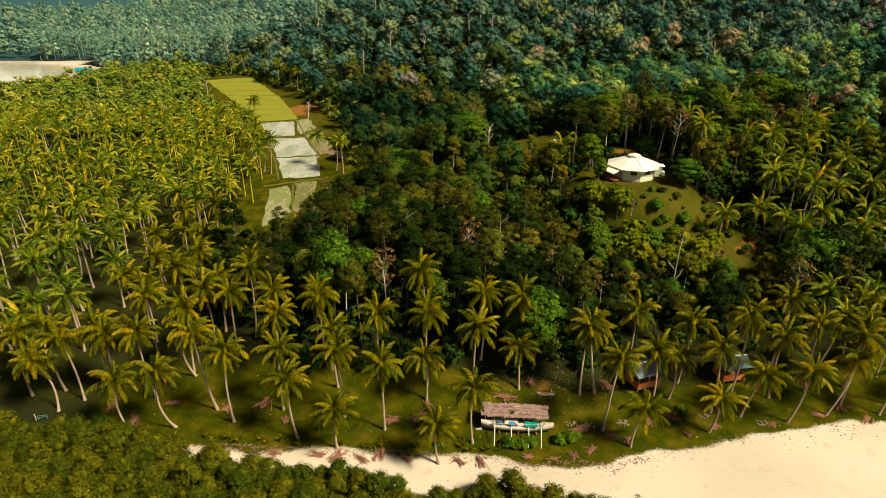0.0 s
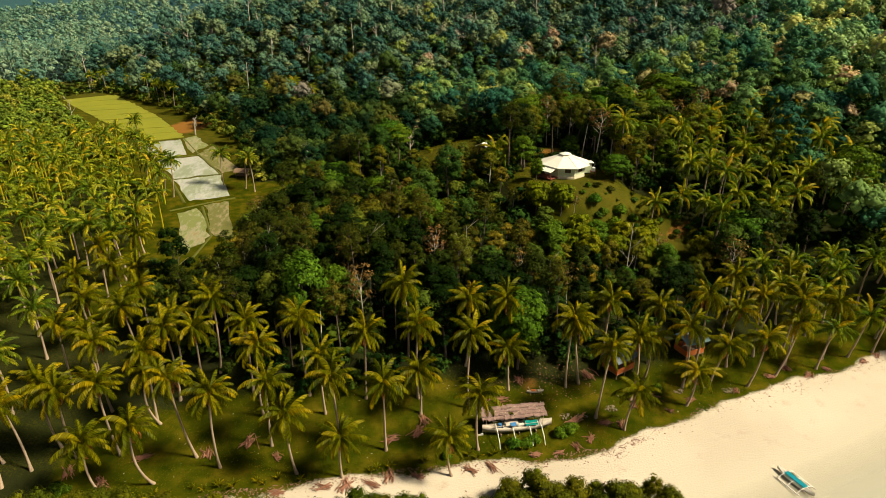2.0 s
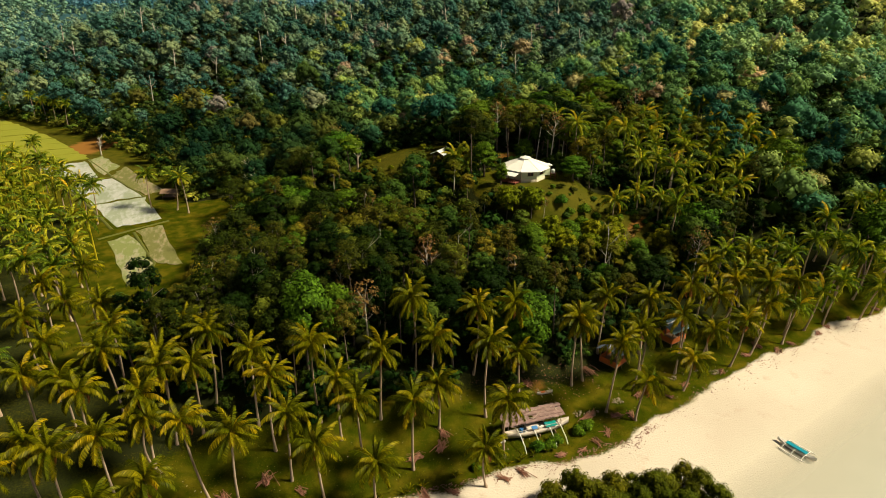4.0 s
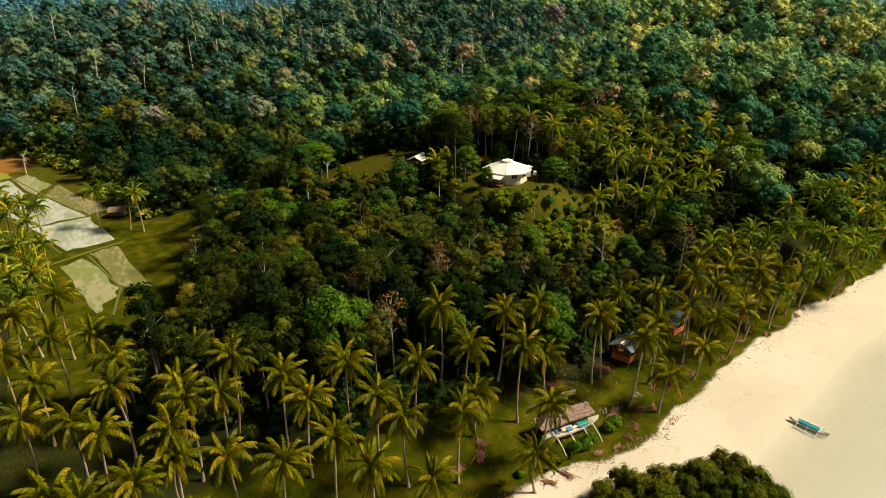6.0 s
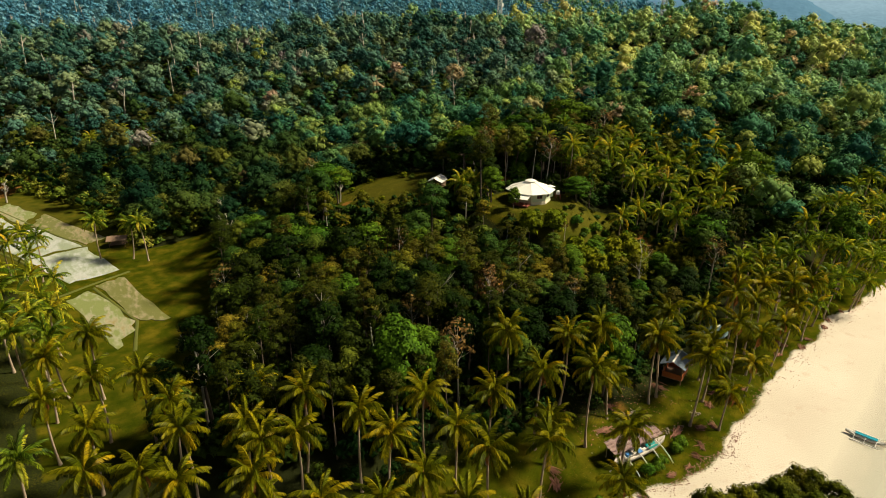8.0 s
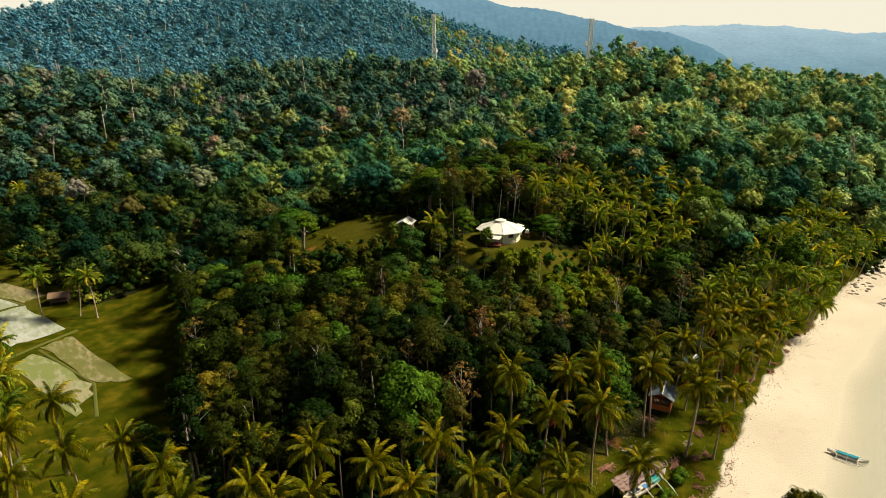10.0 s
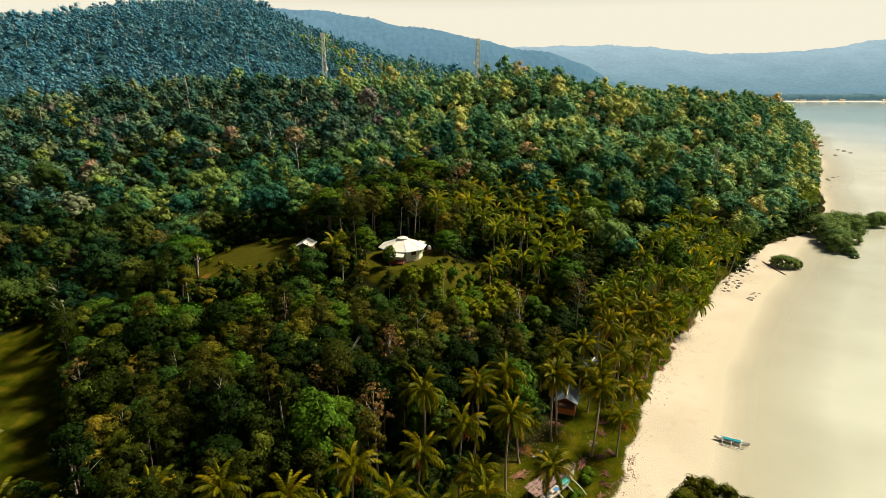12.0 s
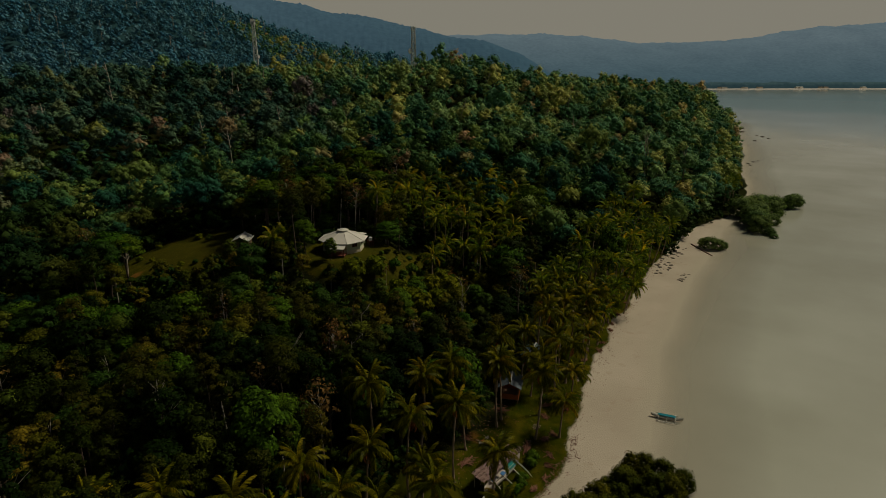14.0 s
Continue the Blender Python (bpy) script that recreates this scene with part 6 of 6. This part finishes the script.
# ---- masts on the ridge ----
def lattice_mast(x, y, top, height, base_w, top_w, dishes):
    root = new("radio_mast")
    H = height
    wide = lambda z: base_w + (top_w - base_w) * z / H
    for sx in (-1, 1):
        for sy in (-1, 1):
            part("leg", rodded((sx * base_w, sy * base_w, 0), (sx * top_w, sy * top_w, H), 0.4, 0.3, 6), DISH, root)
    for k in range(11):
        z0, z1 = H * k / 11, H * (k + 1) / 11
        a, b = wide(z0), wide(z1)
        bm = bmesh.new()
        for c in range(4):
            p = [(-1, -1), (1, -1), (1, 1), (-1, 1)]
            (x0, y0), (x1, y1) = p[c], p[(c + 1) % 4]
            rod(bm, (x0 * a, y0 * a, z0), (x1 * b, y1 * b, z1), 0.25, None, 5)
            rod(bm, (x1 * a, y1 * a, z0), (x0 * b, y0 * b, z1), 0.25, None, 5)
            rod(bm, (x0 * b, y0 * b, z1), (x1 * b, y1 * b, z1), 0.25, None, 5)
        part("bracing", bm, DISH, root)
    for sx in (-1, 0, 1):
        part("antenna", boxed((0.5, 0.4, 3.2), (sx * (top_w + 0.9), -top_w - 0.5, H - 1.0), 0.1), DISH, root)
    part("spike", rodded((0, 0, H), (0, 0, H + 4), 0.12, 0.05, 6), DISH, root)
    for z, side, r in dishes:
        bm = bmesh.new()
        bmesh.ops.create_cone(bm, cap_ends=True, segments=20, radius1=r, radius2=r * 0.92, depth=0.7, matrix=Matrix.Translation((side * (wide(z) + r * 0.7), -wide(z) - 0.8, z)) @ Matrix.Rotation(math.radians(38), 4, "Z") @ Matrix.Rotation(math.radians(90), 4, "X"))
        part("dish", bm, DISH, root, "round white microwave dish")
    z = top - height
    root.matrix_basis = Matrix.Translation((x, y, min(z, ground_at(x, y)))) @ pose(0, 0, 0, 0, 0, -45) @ Matrix.Diagonal((1, 1, (top - min(z, ground_at(x, y))) / height, 1))
    return tagged(root, "pale painted lattice radio mast with white dishes above the trees", "mast")


lattice_mast(304.6, 457, 100.5, 50, 2.6, 0.9, [(29, 1, 1.2), (18, 1, 1.2)])
lattice_mast(393.5, 358.6, 96.5, 50, 2.6, 1.3, [(32, -1, 2.1), (16, -1, 2.0)])


# ---- dead trees ----
def snag(name, x, y, height, girth, branches, seed, label, bark=None, lean=(0, 0)):
    rng = rng_of(seed)
    root = new(name)
    bend = rng.normal(size=2) * 0.4
    pts = [(bend[0] * t * t, bend[1] * math.sin(2 * t), height * t) for t in (-0.03, 0.25, 0.5, 0.75, 1)]
    part("trunk", fast_mesh("trunk", *tube(pts, [girth, girth * 0.85, girth * 0.7, girth * 0.5, girth * 0.2], 7)), bark or PALE_BARK, root)
    for k in range(branches):
        t = 0.45 + 0.5 * k / max(1, branches - 1)
        w, reach = k * 2.4 + rng.random(), height * (0.16 + 0.12 * rng.random())
        o = Vector((bend[0] * t * t, bend[1] * math.sin(2 * t), height * t))
        d = Vector((math.cos(w) * 0.7, math.sin(w) * 0.7, 0.75))
        out = [tube([o, o + d * reach * 0.5, o + d * reach + Vector((0, 0, reach * 0.25))], [girth * 0.4, girth * 0.26, girth * 0.08], 5)]
        for s in (-1, 1):
            p = o + d * reach * (0.55 + 0.1 * s)
            e = Vector((math.cos(w + s * 0.8), math.sin(w + s * 0.8), 0.8)) * reach * 0.5
            out.append(tube([p, p + e * 0.6, p + e], [girth * 0.2, girth * 0.13, girth * 0.05], 4))
        part("branch", fast_mesh("branch", *joined(out)), bark or PALE_BARK, root)
    root.matrix_basis = stand(x, y, 0, 1, lean, 0.1)
    return tagged(root, label, "dead tree")


snag("dead_tree", 13, 174, 7.5, 0.3, 7, 301, "bare white dead tree standing in the meadow")
snag("dead_tree", -7.3, 98.5, 13.5, 0.22, 3, 302, "tall bleached bare trunk rising from the woodland")
snag("dead_tree", -40.6, 110.8, 15.5, 0.25, 5, 303, "pale bare branch standing above a dark tree")
snag("dead_tree", -15, 182, 13, 0.28, 8, 304, "grey leafless tree with forked branches")
snag("dead_tree", -62, 283, 7, 0.35, 9, 305, "grey leafless tree beside the rice field")
for k, (x, y, h) in enumerate([(-135, 205, 13), (-128, 212, 14), (-112, 250, 11), (-150, 262, 12), (-165, 300, 12), (-120, 318, 11), (-190, 340, 12)]):
    snag("dead_tree", x, y, h, 0.28, 3 + k % 3, 310 + k, "bleached dead trunk among low green woodland")
for k, (x, y, h) in enumerate([(3, 95, 12.5), (41, 97, 12), (24, 94, 11), (58, 176, 12), (66, 168, 11), (-24, 104, 14), (10, 99, 14), (51, 150, 11)]):
    snag("dead_tree", x, y, h, 0.15, 3 + k % 2, 330 + k, "thin pale trunk with few bare branches")


# ---- on the grass and the sand ----
def frond_pile(x, y, size, seed, label="heap of dry red-brown palm fronds on grass"):
    rng = rng_of(seed)
    root = new("dead_frond_pile")
    for k in range(4):
        m = Matrix.Translation((0, 0, 0.08 + 0.06 * k)) @ pose(rng.normal() * 0.35, rng.normal() * 0.25, 0, rng.normal() * 6, 4, rng.normal() * 30 + (180 if k % 2 else 0)) @ Matrix.Translation((-1.3 * size, 0, 0)) @ Matrix.Diagonal((size * 0.6, size * 0.5, 0.25, 1))
        part("dry_frond", fast_mesh("dry_frond", *FRONDS_PLAIN[k % 3]), DRY, root, "", m)
    for k in range(12):
        c, y0, z0, reach = math.radians(rng.normal() * 24), rng.normal() * 0.4 * size, 0.12 + 0.3 * rng.random(), size * (0.9 + 0.9 * rng.random())
        x0 = rng.normal() * 0.4 * size
        part("stalk", rodded((x0 - math.cos(c) * reach, y0 - math.sin(c) * reach, z0 * 0.4), (x0 + math.cos(c) * reach, y0 + math.sin(c) * reach, z0), 0.05, 0.025, 5), DRY, root)
    root.matrix_basis = Matrix.Translation((x, y, ground_at(x, y) + 0.02)) @ pose(0, 0, 0, 0, 0, rng.random() * 180)
    return tagged(root, label, "dead fronds", "frond heaps")


for k, (x, y, s) in enumerate([(-28, 78.2, 1.0), (-7.6, 74.2, 0.8), (20.6, 71.9, 1.1), (34.8, 74.4, 0.8), (26, 80.3, 1.1), (-33.6, 77.2, 0.7), (-14.7, 67.2, 1.0), (5.2, 66, 0.7), (-9, 67.4, 0.8),
                               (-3.5, 74.6, 1.0), (-24, 74.5, 0.5), (9.5, 77.5, 1.0), (14, 80.5, 0.8), (-47, 74.5, 0.9), (-42.5, 78.5, 0.7), (62, 77.2, 0.8), (-11.5, 66.6, 0.7), (-52, 78, 0.8), (24.5, 70.6, 0.6), (-18, 67.6, 0.7), (-5.2, 66.6, 0.6), (2.2, 66.2, 0.6), (12, 66.8, 0.5), (-24, 67.9, 0.6), (27.1, 69.9, 0.6), (40.7, 72.7, 0.55), (57.5, 75.4, 0.6), (64.5, 74.6, 0.6), (77.2, 76, 0.55), (68.8, 75.2, 0.45),
                               (21.1, 68, 0.6), (31.1, 73.4, 0.6), (81.1, 76.9, 0.5), (-2.3, 76.6, 0.9), (18.5, 67, 0.5), (15.5, 66.4, 0.45), (36, 71.2, 0.4), (49.5, 73.4, 0.4), (88, 77.4, 0.5), (97, 78, 0.5)]):
    frond_pile(x, y, s, 400 + k)


HUSK = plain("weathered_coconut_husk", (0.42, 0.34, 0.25), (0.16, 0.11, 0.075), 6.0, 0.85)
husk_bm = bmesh.new()
bmesh.ops.create_icosphere(husk_bm, subdivisions=1, radius=0.14)
for v in husk_bm.verts:
    v.co = Vector((v.co.x * 1.25, v.co.y, v.co.z * (0.8 if v.co.z > 0 else 0.35)))
HUSK_MESH = bpy.data.meshes.new("husk")
husk_bm.to_mesh(HUSK_MESH)
husk_bm.free()


def husk_heap(x, y, count, seed):
    """A heap of split coconut husks."""
    rng = rng_of(seed)
    root = new("husk_heap")
    for k in range(count):
        r, w = 0.75 * rng.random() ** 0.6, rng.random() * 6.283
        part("husk", HUSK_MESH, HUSK, root, "", pose(1.3 * r * math.cos(w), r * math.sin(w), 0.06 + 0.22 * max(0, 0.6 - r) * rng.random(), rng.normal() * 40, rng.normal() * 40, rng.random() * 360) @ Matrix.Scale(0.8 + 0.5 * rng.random(), 4))
    root.matrix_basis = Matrix.Translation((x, y, ground_at(x, y)))
    return tagged(root, "small heap of weathered split coconut husks on grass", "husks", "husk heaps")


for k, (x, y, n) in enumerate([(40.0, 75.0, 16), (48.2, 73.8, 18), (26.9, 73.2, 22), (19.2, 73.0, 18), (21.6, 72.4, 14)]):
    husk_heap(x, y, n, 470 + k)


def young_palm(seed):
    rng = rng_of(seed)
    root = new("young_palm")
    for k in range(7):
        part("frond", fast_mesh("frond", *FRONDS_PLAIN[k % 3]), LEAF["frond"], root, "", pose(0, 0, 0.1, 0, 0, k * 51 + rng.normal() * 8) @ pose(0, 0, 0, 0, -50 + rng.normal() * 10, 0) @ Matrix.Scale(0.24 + 0.05 * rng.random(), 4))
    part("stem", rodded((0, 0, -0.1), (0, 0, 0.2), 0.07, 0.05), PALM_BARK, root)
    return root


sprouts = [young_palm(451), young_palm(452)]
first = 0
rs = random.Random(8)
for k in range(34):
    x = -41 + k * 1.55 + rs.uniform(-0.5, 0.5)
    if rs.random() < 0.3 or -1.5 < x < 1 or x > 11:
        continue
    y = float(np.interp(x, [-41, -20, 0, 12], [71.2, 69.6, 68.4, 68.0])) + rs.uniform(-0.3, 0.5)
    m = Matrix.Translation((x, y, ground_at(x, y))) @ pose(0, 0, 0, 0, 0, rs.uniform(0, 360)) @ Matrix.Scale(rs.uniform(0.7, 1.3), 4)
    if first < 2:
        ob = sprouts[first]
        ob.matrix_basis = m
        first += 1
    else:
        ob = copy_thing(sprouts[k % 2], m @ Matrix.Scale(1 / sprouts[k % 2].scale[0], 4))
    tagged(ob, "knee-high young palm at the edge of the grass", "young palm", "young palms")
for x, y, s in [(9.5, 69.0, 0.75), (11.2, 68.7, 0.65), (12.6, 69.2, 0.7), (16.8, 69.6, 0.7), (18.3, 70.0, 0.75), (19.6, 70.6, 0.5), (-52, 73.6, 1.0), (36.5, 76, 0.5), (-0.5, 69.2, 0.5)]:
    set_tree("bush", x, y, s, 0.9, "leafy green bush beside the laid-up boat" if 8 < x < 20 else "", 0)


def litter(name, spots, size, mat, label, seed):
    """Twigs, husks and weed washed up or strewn about: one mesh of small uneven chips."""
    rng = rng_of(seed)
    pieces = []
    for x, y, z in spots:
        s = size * (0.4 + 1.2 * rng.random() ** 2)
        c, w = rng.random() * 6.283, 0.1 + 0.5 * rng.random()
        a = np.array([math.cos(c), math.sin(c), 0]) * s
        b = np.array([-math.sin(c), math.cos(c), 0]) * s * w
        o, up = np.array([x, y, z]), np.array([0, 0, 0.12 * s + 0.05])
        V = [o - a - b * 0.6, o + a * 0.7 - b, o + a + b * 0.5, o - a * 0.6 + b, o - a * 0.7 - b * 0.4 + up, o + a * 0.5 - b * 0.7 + up, o + a * 0.7 + b * 0.3 + up, o - a * 0.4 + b * 0.7 + up]
        pieces.append((V, [(4, 5, 6, 7), (0, 1, 5, 4), (1, 2, 6, 5), (2, 3, 7, 6), (3, 0, 4, 7)]))
    return tagged(part(name, fast_mesh(name, *joined(pieces)), mat), label, "debris", kind="stuff")


rl = rng_of(21)
lx = np.concatenate([rl.uniform(-38, 150, 1300), rl.uniform(-38, 30, 900)])
line_y = np.interp(lx, COAST_X, COAST_Y) + 9.0 + np.interp(lx, [-40, 10, 40, 90, 130, 170], [-4.5, -0.5, 3.0, 0.5, 1.5, 0.5])
ly = line_y - np.abs(rl.normal(0, 0.8, lx.size)) * (1.2 + wobble(lx, lx * 0.7, 2.1, 5.0)) + 0.4 + 0.5 * wobble(lx, lx * 0.4, 3.0, 2.0)
ly -= np.where(rl.random(lx.size) < 0.04, rl.uniform(1, 5, lx.size), 0)
litter("wrack_line", np.stack([lx, ly, ground_height(lx, ly)], 1), 0.13, DEBRIS, "brown wrack and twigs along the top of the beach", 22)
lx = rl.uniform(-46, 60, 260)
ly = rl.uniform(69, 84, 260)
k = inland(lx, ly) > 9
litter("leaf_litter", np.stack([lx, ly, ground_height(lx, ly)], 1)[k], 0.09, BAMBOO, "pale husks and leaves strewn on the grass", 23)
lx = rl.uniform(5, 26, 320)
ly = rl.uniform(76, 83, 320)
litter("husk_litter", np.stack([lx, ly, ground_height(lx, ly)], 1), 0.12, DRY, "reddish fallen leaves on bare ground", 24)


def rock(x, y, s, seed, z=None):
    rng = rng_of(seed)
    bm = bmesh.new()
    bmesh.ops.create_icosphere(bm, subdivisions=2, radius=1.0)
    for v in bm.verts:
        v.co *= 0.8 + 0.35 * noise.noise(v.co * 1.7 + Vector((seed, 0, 0)))
        v.co = Vector((v.co.x * s, v.co.y * s * (0.5 + 0.3 * rng.random()), v.co.z * s * 0.32))
    ob = part("shore_rock", bm, ROCK)
    ob.matrix_basis = Matrix.Translation((x, y, (ground_at(x, y) if z is None else z) + 0.04 * s)) @ pose(0, 0, 0, 0, 0, rng.random() * 180)
    return tagged(ob, "low dark rock at the water's edge", "rock", "shore rocks")


for k in range(46):
    t = rs.random()
    rock(128 + 34 * t + rs.uniform(-2, 2), 75.5 + 5 * rs.random() - 6 * max(0, 0.35 - t), rs.uniform(0.3, 1.1), 500 + k)
for k in range(16):
    rock(126 + 9 * rs.random(), 69.2 + 1.8 * rs.random(), rs.uniform(0.3, 0.8), 560 + k)
for k, (x, y, s) in enumerate([(679, 127, 6), (688, 136, 8), (660, 128, 5), (640, 122, 6), (600, 98, 5), (587, 92, 4), (416, 84, 2.5), (424, 82, 2), (405, 86, 3), (398, 84, 2), (610, 104, 4), (560, 100, 4), (372, 80, 1.5), (345, 74, 1.2), (470, 76, 1.5)]):
    rock(x, y, s * 0.65, 600 + k, -0.05 * s)


# ---- far shore: sand line and low buildings ----
for k in range(26):
    u = rs.uniform(-60, 1500)
    x, y = -64 + 0.805 * 1868 + 0.593 * u, 35 + 0.593 * 1868 - 0.805 * u
    root = new("shore_building")
    w = rs.uniform(9, 22)
    part("wall", boxed((w, 8, 5), (0, 0, 2.0), 0.1), TRIM_CREAM, root)
    bm = boxed((w + 2, 10, 1.6), (0, 0, 5.3), 0.1)
    for v in bm.verts:
        if v.co.z > 5.5:
            v.co.y *= 0.1
    part("roof", bm, rs.choice([ROOF_WHITE, BLUE_ROOF, TIMBER]), root)
    root.matrix_basis = Matrix.Translation((x, y, max(0.3, ground_at(x, y)))) @ pose(0, 0, 0, 0, 0, -36)
    tagged(root, "low pale building on the far shore", "building", "far shore buildings")


# ---- a teal stand on the grass and driftwood on the tidal sand ----
def teal_stand(x, y):
    root = new("wooden_stand")
    for px in (-0.9, 0.9):
        part("post", boxed((0.14, 0.14, 1.1), (px, 0, 0.5), 0.02), GREY_TEAL, root)
    for z in (0.55, 1.0):
        part("rail", boxed((1.9, 0.1, 0.12), (0, 0, z), 0.02), GREY_TEAL, root)
    part("brace", rodded((-0.9, 0.1, 0.1), (0.6, 0.1, 0.95), 0.05), GREY_TEAL, root)
    part("tall_post", rodded((-1.3, 0, -0.2), (-1.35, 0, 1.6), 0.1), BAMBOO, root, "pale bare post")
    root.matrix_basis = Matrix.Translation((x, y, ground_at(x, y))) @ pose(0, 0, 0, 0, 0, 12) @ Matrix.Scale(0.72, 4)
    return tagged(root, "small teal-painted wooden stand on grass by the mangroves", "stand")


def drift_log(points, girth, seed):
    rng = rng_of(seed)
    pts = [(x, y, max(ground_at(x, y), 0.0) + 0.08 + 0.05 * rng.random()) for x, y in points]
    V, F = tube(pts, [girth * (1 - 0.5 * k / (len(pts) - 1)) for k in range(len(pts))], 7)
    ob = part("driftwood_log", fast_mesh("driftwood_log", V, F), DEBRIS)
    return tagged(ob, "long dark driftwood log lying on tidal sand", "driftwood")


teal_stand(-61.2, 75.0)
drift_log([(170.5, 75.7), (167, 72.6), (164, 69.6), (160.7, 66.7)], 0.3, 71)
